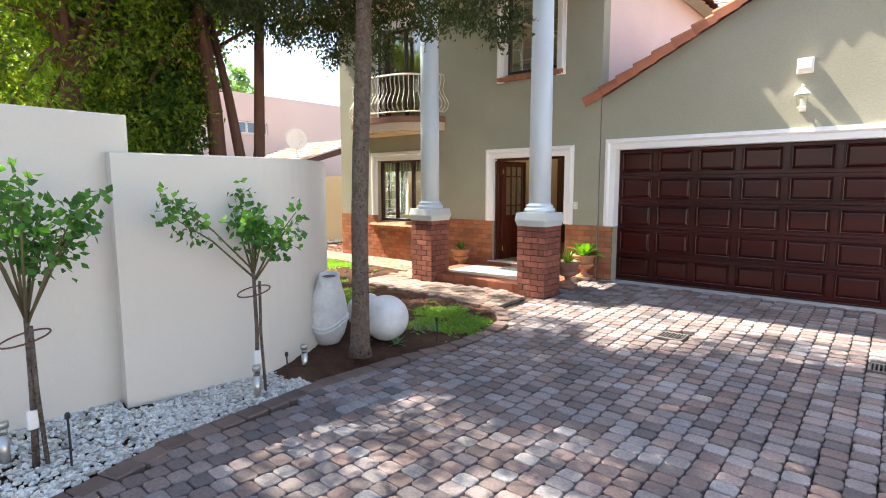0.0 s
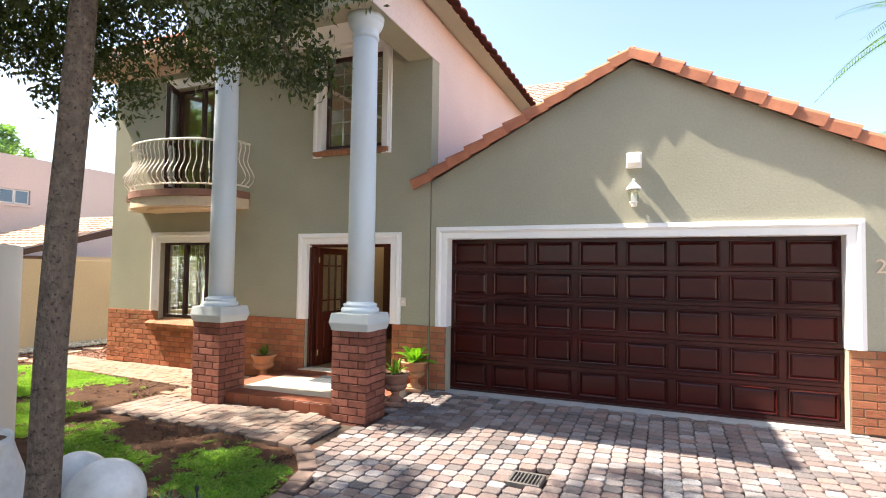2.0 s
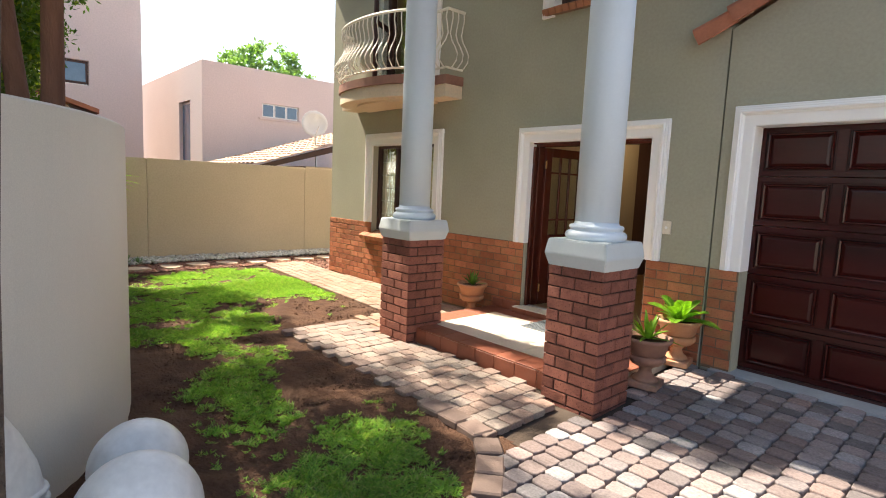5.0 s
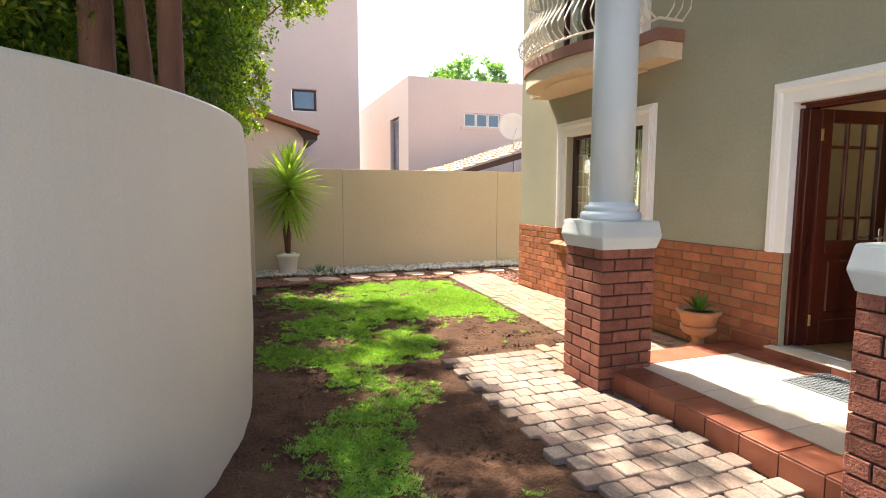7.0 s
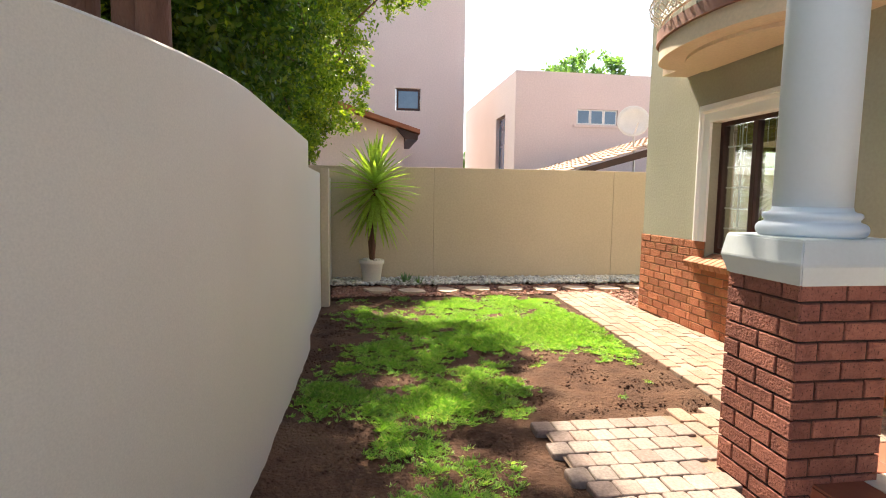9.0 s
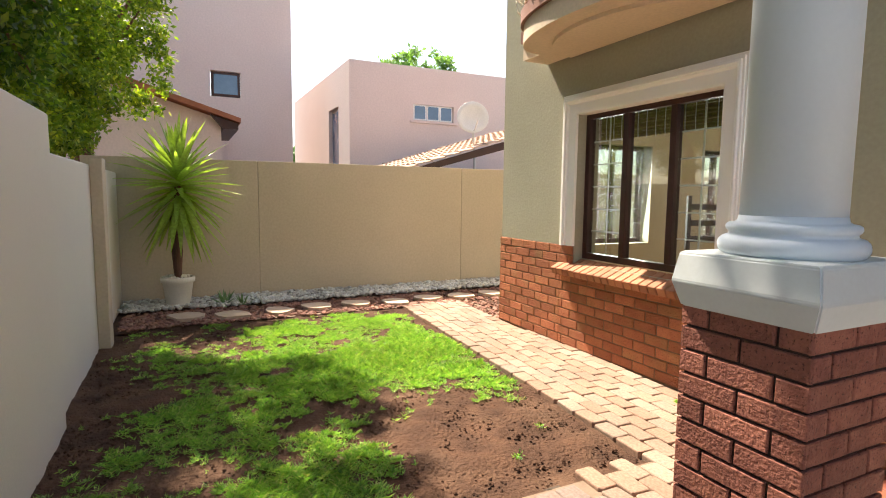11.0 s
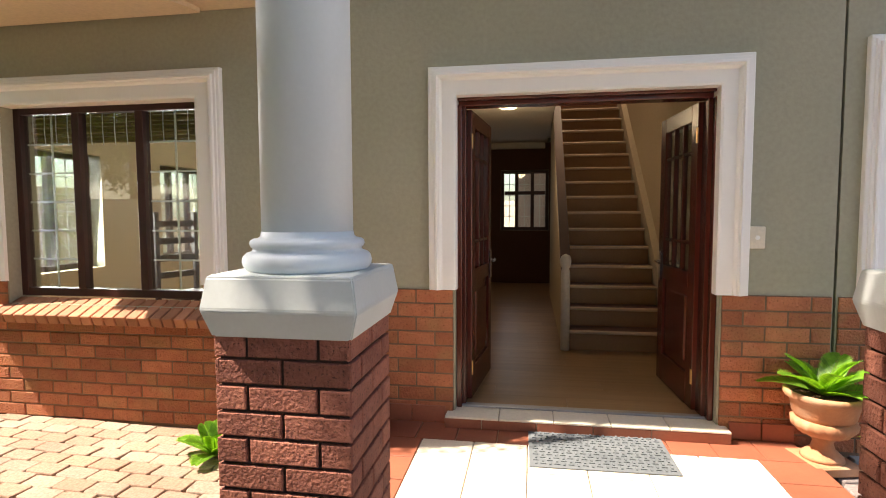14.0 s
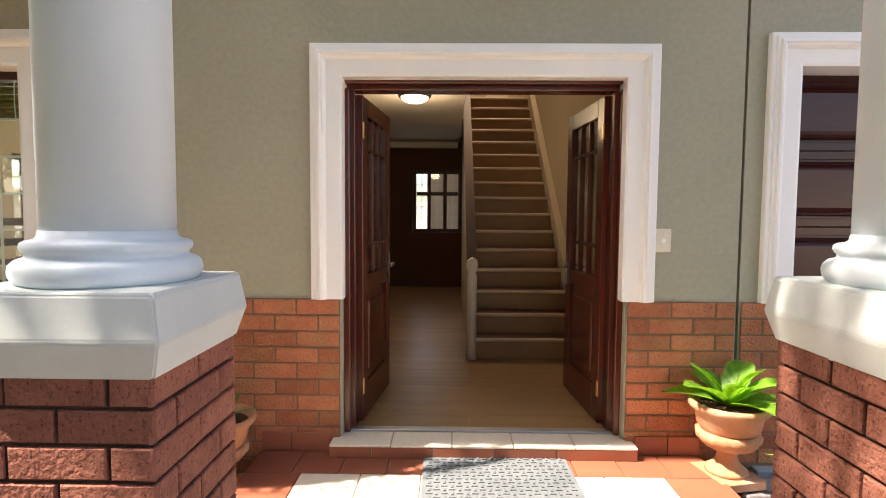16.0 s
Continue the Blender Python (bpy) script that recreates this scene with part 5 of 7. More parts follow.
def tree(name, label, base, trunk, blobs, n, leaf, width, material, bark, seed, droop=0.5, limbs=14, group="", stems=()):
    """A tapered trunk with limbs to its leaf clumps. trunk: [(x, y, z, r), ...] from the base."""
    rng = np.random.default_rng(seed)
    t = thing(name, label, "tree", *base, group=group)
    bm = bmesh.new()
    pts = [(p[0], p[1], p[2]) for p in trunk]
    tube(bm, pts, [p[3] for p in trunk], 14)
    for v in bm.verts:
        v.co += 0.01 * noise.noise_vector(v.co * 6)
    part("trunk", bm, bark, t, "", True)
    for stem in stems:
        bm = bmesh.new()
        tube(bm, [p[:3] for p in stem], [p[3] for p in stem], 12)
        for v in bm.verts:
            v.co += 0.012 * noise.noise_vector(v.co * 7)
        part("stem", bm, bark, t, "", True)
    P, C = crown_points(rng, blobs, n)
    top = Vector(trunk[-1][:3])
    mid = Vector(trunk[-2][:3])
    for k in range(limbs):
        c = Vector(C[rng.integers(len(C))])
        a = top.lerp(mid, rng.uniform(0, 0.8))
        b = a.lerp(c, 0.5) + Vector(rng.normal(size=3) * 0.12) + Vector((0, 0, 0.12))
        bm = bmesh.new()
        r0 = trunk[-1][3] * rng.uniform(0.45, 0.8)
        tube(bm, [a, a.lerp(b, 0.5) + Vector((0, 0, 0.03)), b, b.lerp(c, 0.55) + Vector((0, 0, 0.03)), c], [r0, r0 * 0.75, r0 * 0.5, r0 * 0.3, 0.006], 7)
        part("limb", bm, bark, t, "", True)
    ob = new("crown", quads_mesh("crown", leaf_blades(P, leaf, width, droop, rng), material))
    ob.parent = t
    tagged(ob, kind="stuff")
    return t


# the slim tree beside the drive; its crown hangs over the drive and the columns
tree("driveway_tree", "slim grey-barked tree with small hanging olive leaves", (-4.2, 4.05, -0.06),
     [(0, 0, 0, 0.125), (0.0, 0.0, 0.12, 0.095), (0.01, 0.01, 0.6, 0.085), (-0.01, 0.03, 1.3, 0.082), (0.0, 0.06, 2.0, 0.08), (0.01, 0.1, 2.8, 0.077), (0.0, 0.13, 3.5, 0.072), (0.0, 0.15, 4.4, 0.06)],
     [(-0.1, 0.3, 4.7, 1.5, 1.5, 1.0), (1.1, 0.6, 4.1, 0.85, 0.9, 0.55), (0.2, 0.9, 3.75, 0.8, 0.7, 0.5), (-1.2, 0.2, 4.0, 0.9, 1.0, 0.75), (1.25, 0.45, 4.6, 0.7, 0.9, 0.6), (-0.3, -0.7, 4.4, 0.9, 0.8, 0.7),
      # the two clumps at z 5.5 and 5.7 are unseen, added to shade the drive
      (0.2, 0.7, 5.7, 1.5, 1.3, 0.6), (-0.4, 1.8, 5.5, 1.0, 0.7, 0.45), (-1.0, 0.9, 3.5, 0.5, 0.5, 0.5), (0.75, 1.15, 3.45, 0.4, 0.4, 0.35), (-1.9, 0.3, 4.3, 0.9, 1.0, 0.9)],
     100000, 0.062, 0.025, M["leaf_olive"], M["bark"], 3, 0.9, 22)
# dense trees behind the garden wall
tree("garden_tree", "tall twin-stemmed tree with dense small leaves behind the wall", (-6.85, 4.5, -0.2),
     [(0.0, 0.05, 0, 0.13), (0, 0.05, 1.5, 0.10), (0.05, 0.1, 2.3, 0.075), (0.1, 0.12, 3.6, 0.062), (0.3, 0.1, 4.8, 0.05)],
     [(-1.6, -0.2, 4.9, 1.7, 1.2, 1.3), (-2.6, -0.25, 3.9, 1.2, 0.9, 1.2), (-3.2, -0.1, 3.2, 0.9, 0.6, 0.8), (0.2, -0.4, 5.4, 1.2, 1.2, 0.9), (-3.6, -0.4, 4.6, 1.3, 1.0, 1.0), (-2.2, -0.5, 2.6, 1.2, 0.6, 0.8)],
     50000, 0.072, 0.036, M["leaf_dark"], M["bark_red"], 5, 0.2, 16,
     stems=[[(0.0, 0.05, 1.3, 0.085), (-0.10, -0.06, 2.0, 0.07), (-0.26, -0.14, 3.0, 0.06), (-0.6, -0.25, 4.4, 0.03)]])
tree("garden_tree", "tall dense green tree behind the wall", (-7.0, 4.15, -0.2),
     [(0.0, 0.0, 0, 0.13), (0, 0.0, 1.6, 0.115), (-0.1, 0.0, 2.8, 0.10), (-0.2, -0.1, 4.2, 0.08)],
     [(-0.9, -0.6, 3.6, 0.9, 0.9, 1.2), (-1.0, -1.0, 4.6, 1.3, 1.2, 1.2), (-0.5, -0.6, 2.7, 0.8, 0.6, 0.7), (-1.8, -0.5, 2.7, 0.8, 0.5, 0.7)],
     26000, 0.085, 0.042, M["leaf_dark"], M["bark_red"], 7, 0.3, 12)
tree("garden_tree", "broad tree with fine yellow-green leaves behind the wall", (-7.4, 2.6, -0.2),
     [(0.0, 0.0, 0, 0.13), (0, 0.0, 1.6, 0.115), (0.1, 0.0, 2.6, 0.10), (0.1, 0.1, 3.6, 0.08)],
     [(0.0, -0.2, 3.2, 1.2, 1.3, 1.6), (-0.4, 0.8, 3.4, 1.2, 0.9, 1.6), (0.3, -1.4, 3.5, 1.2, 1.2, 1.6), (0.0, 0.0, 5.0, 1.8, 2.0, 1.2), (-0.2, 0.6, 2.0, 0.9, 1.2, 0.7)],
     46000, 0.08, 0.034, M["leaf_bright"], M["bark_red"], 11, 0.5, 14)
tree("garden_tree", "thick-trunked tree behind the front wall", (-5.75, 1.15, -0.2),
     [(0.0, 0.0, 0, 0.24), (0, 0.0, 1.6, 0.21), (0.05, 0.15, 2.6, 0.19), (0.25, 0.35, 3.8, 0.16), (0.4, 0.5, 4.8, 0.12)],
     [(0.3, 0.3, 5.6, 1.6, 1.6, 0.9), (-0.8, -0.9, 4.9, 1.4, 1.2, 0.9), (0.9, -0.9, 5.4, 1.3, 1.2, 0.8)],
     14000, 0.08, 0.03, M["leaf_olive"], M["bark"], 13, 0.6, 12)
tree("garden_tree", "leafy tree overhanging the drive near the gate", (-5.6, -2.4, -0.2),
     [(0.0, 0.0, 0, 0.2), (0, 0.0, 1.8, 0.17), (0.2, 0.1, 3.0, 0.15), (0.5, 0.3, 4.4, 0.10)],
     [(0.8, 0.6, 5.2, 2.0, 1.9, 1.0), (2.0, 1.6, 4.9, 1.3, 1.2, 0.7), (-0.6, -0.6, 4.8, 1.3, 1.3, 0.9)],
     9000, 0.09, 0.034, M["leaf_olive"], M["bark"], 17, 0.6, 12)
tree("corner_tree", "dense green tree hanging over the corner of the garden wall", (-17.6, 4.0, -0.2),
     [(0.0, 0.0, 0, 0.2), (0, 0.0, 1.6, 0.17), (0.1, 0.1, 3.0, 0.14), (0.1, 0.2, 4.6, 0.10)],
     [(0.0, 0.0, 5.6, 1.9, 1.7, 1.7), (-0.2, 0.0, 7.2, 2.1, 2.2, 1.3), (0.8, -0.3, 3.6, 1.0, 0.9, 1.0), (0.2, 2.1, 6.6, 1.1, 1.1, 0.8), (2.0, -1.4, 4.2, 1.5, 1.0, 1.7), (-0.5, 1.05, 4.1, 0.7, 0.75, 0.9)],
     42000, 0.12, 0.06, M["leaf_bright"], M["bark_red"], 19, 0.2, 14)
tree("garden_tree", "dense green tree against the garden wall, with unseen high clumps added for shade", (-9.3, 3.6, -0.2),
     [(0.0, 0.0, 0, 0.15), (0, 0.0, 1.6, 0.13), (0.1, 0.1, 2.6, 0.11), (0.1, 0.1, 3.8, 0.08)],
     # clumps from z 6.9 up are unseen, added to shade columns, caps and front path
     [(0.0, 0.4, 3.4, 1.3, 0.8, 1.3), (-1.3, 0.5, 3.0, 1.0, 0.7, 1.1), (1.1, 0.4, 3.6, 0.9, 0.7, 1.2), (-0.2, -0.2, 4.8, 1.7, 1.2, 1.0), (-2.0, 0.3, 4.0, 1.0, 0.8, 1.0), (-0.6, 1.5, 6.9, 1.3, 0.8, 0.5), (0.9, 1.3, 7.2, 1.0, 0.7, 0.4), (-2.2, 1.6, 7.3, 0.9, 0.6, 0.4), (-0.55, 3.2, 7.6, 0.7, 0.3, 1.4), (0.6, 2.95, 7.7, 0.6, 0.26, 0.6), (-0.4, 2.45, 6.9, 0.9, 0.35, 0.35)],
     56000, 0.08, 0.044, M["leaf_dark"], M["bark_red"], 29, 0.2, 14)
tree("garden_tree", "dense bright green tree over the garden wall, with unseen high clumps added for shade", (-12.5, 3.9, -0.2),
     [(0.0, 0.0, 0, 0.15), (0, 0.0, 1.6, 0.13), (0.05, 0.1, 2.6, 0.11), (0.0, 0.3, 4.0, 0.08)],
     # clumps above z 5.5 are out of view, added to dapple the lawn with shade
     [(-0.1, 0.6, 4.7, 1.3, 0.7, 0.9), (-0.7, 1.0, 5.6, 1.0, 0.6, 0.5), (0.6, 1.0, 5.6, 0.6, 0.5, 0.35), (-0.4, 2.0, 6.1, 0.5, 0.35, 0.3), (-1.3, 1.8, 6.4, 0.5, 0.4, 0.3), (0.5, 1.7, 6.6, 0.5, 0.35, 0.3), (-0.2, 1.5, 5.9, 0.5, 0.4, 0.3), (-0.2, 0.0, 3.5, 1.2, 0.7, 1.0), (-1.2, 0.4, 2.8, 0.9, 0.45, 0.8), (-1.9, 0.5, 3.5, 0.9, 0.7, 1.0), (0.9, 0.1, 3.1, 0.9, 0.5, 0.9), (0.2, 0.3, 2.5, 0.8, 0.35, 0.5)],
     56000, 0.08, 0.046, M["leaf_bright"], M["bark_red"], 37, 0.2, 14)
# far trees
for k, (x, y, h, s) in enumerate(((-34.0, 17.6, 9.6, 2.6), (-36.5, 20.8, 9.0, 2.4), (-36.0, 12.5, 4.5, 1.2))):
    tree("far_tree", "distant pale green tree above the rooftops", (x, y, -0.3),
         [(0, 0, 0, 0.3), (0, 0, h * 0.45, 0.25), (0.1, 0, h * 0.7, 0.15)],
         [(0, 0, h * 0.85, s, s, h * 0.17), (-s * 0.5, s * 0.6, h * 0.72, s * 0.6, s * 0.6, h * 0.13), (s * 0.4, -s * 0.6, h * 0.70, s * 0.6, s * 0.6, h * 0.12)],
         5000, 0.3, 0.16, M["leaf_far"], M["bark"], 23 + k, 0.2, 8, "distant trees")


def palm(x, y, h, n, flen, seed, label):
    rng = np.random.default_rng(seed)
    t = thing("palm_tree", label, "palm tree", x, y, -0.3)
    bm = bmesh.new()
    tube(bm, [(0, 0, 0), (0.05, 0, h * 0.5), (0, 0, h)], [0.2, 0.16, 0.14], 12)
    part("trunk", bm, M["bark"], t, "", True)
    for k in range(n):
        a, e = 2 * math.pi * k / n + rng.uniform(-0.1, 0.1), rng.uniform(-0.2, 1.0)
        pts, V = [], []
        for i in range(13):
            s = i / 12
            r = flen * s * math.cos(e * (1 - 0.3 * s))
            z = flen * (s * math.sin(e) - 0.55 * s * s)
            pts.append(Vector((r * math.cos(a), r * math.sin(a), h + z)))
        bm = bmesh.new()
        tube(bm, pts, [0.02 * (1 - 0.85 * i / 12) for i in range(13)], 5)
        rachis = part("frond", bm, M["leaf_fresh"], t)
        side = Vector((-math.sin(a), math.cos(a), 0))
        for i in range(2, 13):
            for m in range(3):
                p = pts[i - 1].lerp(pts[i], m / 3)
                for sg in (-1, 1):
                    d = (side * sg + (pts[i] - pts[i - 1]).normalized() * 0.7 + Vector((0, 0, -0.35))).normalized()
                    L = 0.42 * flen * 0.4 * (1 - 0.5 * i / 12)
                    w = (pts[i] - pts[i - 1]).normalized() * 0.013
                    V.append([p, p + d * L * 0.5 + w, p + d * L, p + d * L * 0.5 - w])
        ob = new("leaflets", quads_mesh("leaflets", np.array(V), M["leaf_fresh"]))
        ob.parent = rachis
        tagged(ob, kind="stuff")
    return t


palm(4.6, 16.6, 7.6, 16, 2.4, 41, "tall palm with drooping green fronds beyond the garage")
palm(4.6, 18.0, 4.9, 18, 1.8, 42, "palm with green fronds behind the garage roof")


# ---- pots and urns ----
M["clay"] = pbr("aged_terracotta", (0.45, 0.215, 0.105), (0.36, 0.165, 0.085), 0.85, 8, 0.4, 70, stain=(0.5, 0.38, 0.27), stain_scale=5, stain_amount=0.5)
M["claydark"] = pbr("dark_terracotta", (0.30, 0.15, 0.10), (0.22, 0.11, 0.08), 0.85, 8, 0.4, 70, stain=(0.38, 0.27, 0.2), stain_scale=5, stain_amount=0.5)
M["potwhite"] = pbr("white_pot", (0.82, 0.77, 0.69), (0.74, 0.69, 0.60), 0.7, 4, 0.2, 50)


def blade_plant(parent, n, length, width, z, seed, up, material, arch=0.5, name="leaf"):
    """A rosette of arching strap leaves, each a mesh of its own."""
    rng = np.random.default_rng(seed)
    for k in range(n):
        a = k * 2.39996 + rng.uniform(-0.15, 0.15)
        e = up[0] + (up[1] - up[0]) * (k / max(1, n - 1)) + rng.uniform(-0.08, 0.08)
        L = length * rng.uniform(0.8, 1.1)
        bm = bmesh.new()
        prev = None
        for i in range(7):
            s = i / 6
            r = 0.02 + L * s * math.cos(e)
            zz = z + L * (s * math.sin(e) - arch * s * s * math.cos(e) * 0.6)
            w = width * (1 - s) ** 0.55 * (0.55 + 1.2 * s * (1 - s) * 1.5) * 0.5
            c, sd = Vector((r * math.cos(a), r * math.sin(a), zz)), Vector((-math.sin(a), math.cos(a), 0))
            row = [bm.verts.new(c - sd * w + Vector((0, 0, w * 0.35))), bm.verts.new(c), bm.verts.new(c + sd * w + Vector((0, 0, w * 0.35)))]
            if prev:
                bm.faces.new((prev[0], prev[1], row[1], row[0]))
                bm.faces.new((prev[1], prev[2], row[2], row[1]))
            prev = row
        part(name, bm, material, parent, "", True)


def cycad(parent, n, length, z, seed):
    """Stiff fronds with many narrow leaflets."""
    rng = np.random.default_rng(seed)
    for k in range(n):
        a = k * 2.39996 + rng.uniform(-0.2, 0.2)
        e = 0.35 + 0.95 * (k / n) + rng.uniform(-0.1, 0.1)
        L = length * rng.uniform(0.85, 1.1)
        pts = [Vector((L * s * math.cos(e) * math.cos(a), L * s * math.cos(e) * math.sin(a), z + L * (s * math.sin(e) - 0.3 * s * s))) for s in [i / 10 for i in range(11)]]
        side = Vector((-math.sin(a), math.cos(a), 0))
        bm = bmesh.new()
        tube(bm, pts, [0.006 * (1 - 0.7 * i / 10) for i in range(11)], 5)
        for i in range(1, 11):
            for m in range(6):
                p = pts[i - 1].lerp(pts[i], m / 6)
                d0 = (pts[i] - pts[i - 1]).normalized()
                s = (i - 1 + m / 6) / 10
                for sg in (-1, 1):
                    d = (side * sg + d0 * 0.75 + Vector((0, 0, 0.25))).normalized()
                    ll = 0.26 * length * math.sin(math.pi * min(1, 0.18 + 0.8 * s)) + 0.015
                    w = d0 * 0.007
                    vs = [bm.verts.new(q) for q in (p - w, p + d * ll * 0.5 + w * 0.9, p + d * ll, p + d * ll * 0.4 - w)]
                    bm.faces.new(vs)
        part("frond", bm, M["leaf_cycad"], parent)


def urn(x, y, z, s, label, clay, plant, seed):
    """A footed garden urn on a square base with a fluted bowl, soil and a plant."""
    t = thing("planter_urn", label, "planter", x, y, z, 12)
    part("plinth", boxes((-0.135 * s, 0.135 * s, -0.135 * s, 0.135 * s, 0, 0.055 * s), bevel=0.008), clay, t)
    bm = bmesh.new()
    lathe(bm, [(0.11 * s, 0.056 * s), (0.10 * s, 0.075 * s), (0.06 * s, 0.11 * s), (0.05 * s, 0.15 * s), (0.065 * s, 0.175 * s), (0.055 * s, 0.185 * s)], 24)
    part("foot", bm, clay, t, "", True)
    bm = bmesh.new()
    lathe(bm, [(0.06 * s, 0.186 * s), (0.12 * s, 0.20 * s), (0.155 * s, 0.24 * s), (0.16 * s, 0.275 * s), (0.145 * s, 0.285 * s)], 48, wobble=lambda u, zz: 1 + 0.035 * math.cos(2 * math.pi * u * 16))
    part("fluted_bowl", bm, clay, t, "", True)
    bm = bmesh.new()
    lathe(bm, [(0.14 * s, 0.286 * s), (0.155 * s, 0.31 * s), (0.17 * s, 0.38 * s), (0.195 * s, 0.40 * s), (0.205 * s, 0.42 * s), (0.20 * s, 0.44 * s), (0.18 * s, 0.437 * s), (0.165 * s, 0.40 * s), (0.02, 0.395 * s)], 36)
    part("rim", bm, clay, t, "", True)
    bm = bmesh.new()
    lathe(bm, [(0.168 * s, 0.398 * s), (0.15 * s, 0.41 * s), (0.02, 0.415 * s)], 20)
    part("soil", bm, M["soil"], t)
    if plant == "cycad":
        cycad(t, 11, 0.37 * s, 0.41 * s, seed)
    elif plant == "agave":
        blade_plant(t, 16, 0.27 * s, 0.06 * s, 0.42 * s, seed, (0.2, 1.4), M["leaf_cycad"], 0.35)
    else:
        blade_plant(t, 16, 0.2 * s, 0.045 * s, 0.42 * s, seed, (0.3, 1.5), M["leaf_fresh"], 0.2)
    return t


urn(-4.05, 8.11, ground_z(-4.05, 8.11) + 0.004, 0.92, "dark terracotta urn with a green agave on the paving", M["claydark"], "agave", 2)
urn(-4.12, 8.80, ground_z(-4.12, 8.80) + 0.004, 0.93, "terracotta urn with a bright green cycad by the garage", M["clay"], "cycad", 3)
urn(-6.66, 8.74, 0.004, 0.92, "weathered terracotta urn with a small aloe against the brick", M["clay"], "aloe", 4)
cy = thing("cycad_seedling", "small bright green cycad growing from the paving", "plant", -7.46, 8.60, 0.0)
cycad(cy, 11, 0.28, 0.0, 8)

yu = thing("yucca", "potted yucca with a spiky green crown", "plant", -12.72, 5.62, 0.0)
pot = bmesh.new()
lathe(pot, [(0.13, 0.0), (0.135, 0.01), (0.175, 0.30), (0.195, 0.31), (0.2, 0.36), (0.19, 0.375), (0.17, 0.37), (0.165, 0.32), (0.01, 0.315)], 32)
part("pot", pot, M["potwhite"], yu, "tapered white pot", True)
bm = bmesh.new()
tube(bm, [(0.03, 0, 0.3), (0.02, 0.03, 0.7), (0.05, 0.02, 1.1), (0.04, 0.05, 1.5)], [0.045, 0.04, 0.042, 0.05], 10)
part("stem", bm, M["bark_red"], yu, "", True)
bm = bmesh.new()
tube(bm, [(-0.03, 0.0, 0.3), (-0.07, -0.03, 0.70), (-0.06, -0.04, 1.2)], [0.034, 0.032, 0.03], 8)
part("stem", bm, M["bark_red"], yu, "", True)
rng = np.random.default_rng(9)
for k in range(130):
    a, e = k * 2.39996, -1.15 + 2.6 * (k / 129) + rng.uniform(-0.12, 0.12)
    L = rng.uniform(0.58, 0.86)
    bm = bmesh.new()
    z0 = 1.30 + 0.40 * (k / 129)
    prev = None
    for i in range(5):
        s_ = i / 4
        c = Vector((0.04 + L * s_ * math.cos(e) * math.cos(a), 0.05 + L * s_ * math.cos(e) * math.sin(a), z0 + L * (s_ * math.sin(e) - 0.12 * s_ * s_)))
        w = 0.040 * (1 - s_) ** 0.5 * (0.6 + 1.6 * s_ * (1 - s_) * 1.6)
        sd = Vector((-math.sin(a), math.cos(a), 0))
        row = [bm.verts.new(c - sd * w + Vector((0, 0, w * 0.5))), bm.verts.new(c), bm.verts.new(c + sd * w + Vector((0, 0, w * 0.5)))]
        if prev:
            bm.faces.new((prev[0], prev[1], row[1], row[0]))
            bm.faces.new((prev[1], prev[2], row[2], row[1]))
        prev = row
    part("leaf", bm, M["leaf_yucca"], yu, "", True)
rng = np.random.default_rng(12)
for k in range(34):
    r, a = 0.155 * math.sqrt(rng.uniform()), rng.uniform(0, 6.28)
    bm = bmesh.new()
    bmesh.ops.create_icosphere(bm, subdivisions=1, radius=0.028, matrix=pose(r * math.cos(a), r * math.sin(a), 0.345 + rng.uniform(0, 0.03)))
    part("pebble", bm, M["potwhite"], yu, "", True)
M["succulent"] = leafy("grey_green_leaf", [(0.13, 0.22, 0.13), (0.17, 0.27, 0.17), (0.10, 0.18, 0.11)])
for x, y, s, sd in ((-12.6, 6.15, 0.22, 1), (-12.5, 6.35, 0.16, 2), (-4.25, 4.95, 0.13, 3), (-4.2, 4.55, 0.12, 4), (-4.45, 4.30, 0.12, 5), (-4.15, 5.1, 0.1, 6)):
    t = thing("succulent", "low grey-green succulent rosette on the soil", "plant", x, y, ground_z(x, y) + mound(x, y) - 0.02, group="succulents")
    blade_plant(t, 22, s, s * 0.22, 0.01, sd, (0.05, 1.4), M["succulent"], 0.15)

# ---- white ceramics by the tree ----
M["ceramic"] = pbr("white_ceramic", (0.78, 0.78, 0.76), (0.70, 0.70, 0.68), 0.35, 5, 0.1, 30, stain=(0.33, 0.31, 0.28), stain_scale=7, stain_amount=0.35)
M["ceramic_in"] = pbr("brown_ceramic", (0.25, 0.11, 0.06), (0.18, 0.08, 0.045), 0.5, 5, 0.1, 30)
jar = thing("ceramic_jar", "tall white ceramic jar with a wavy drape and a dark mouth", "jar", -4.80, 4.13, 0.0)
jar.matrix_basis = pose(-4.80, 4.13, ground_z(-4.80, 4.13) + 0.05, 8, 9, 0)
bm = bmesh.new()
lathe(bm, [(0.09, 0.0), (0.12, 0.02), (0.175, 0.13), (0.205, 0.27), (0.20, 0.40), (0.17, 0.55), (0.13, 0.68), (0.108, 0.76), (0.106, 0.80), (0.086, 0.80), (0.08, 0.72), (0.01, 0.66)], 40)
for v in bm.verts:
    v.co.x += 0.05 * (v.co.z / 0.75) ** 2
part("body", bm, M["ceramic"], jar, "", True)
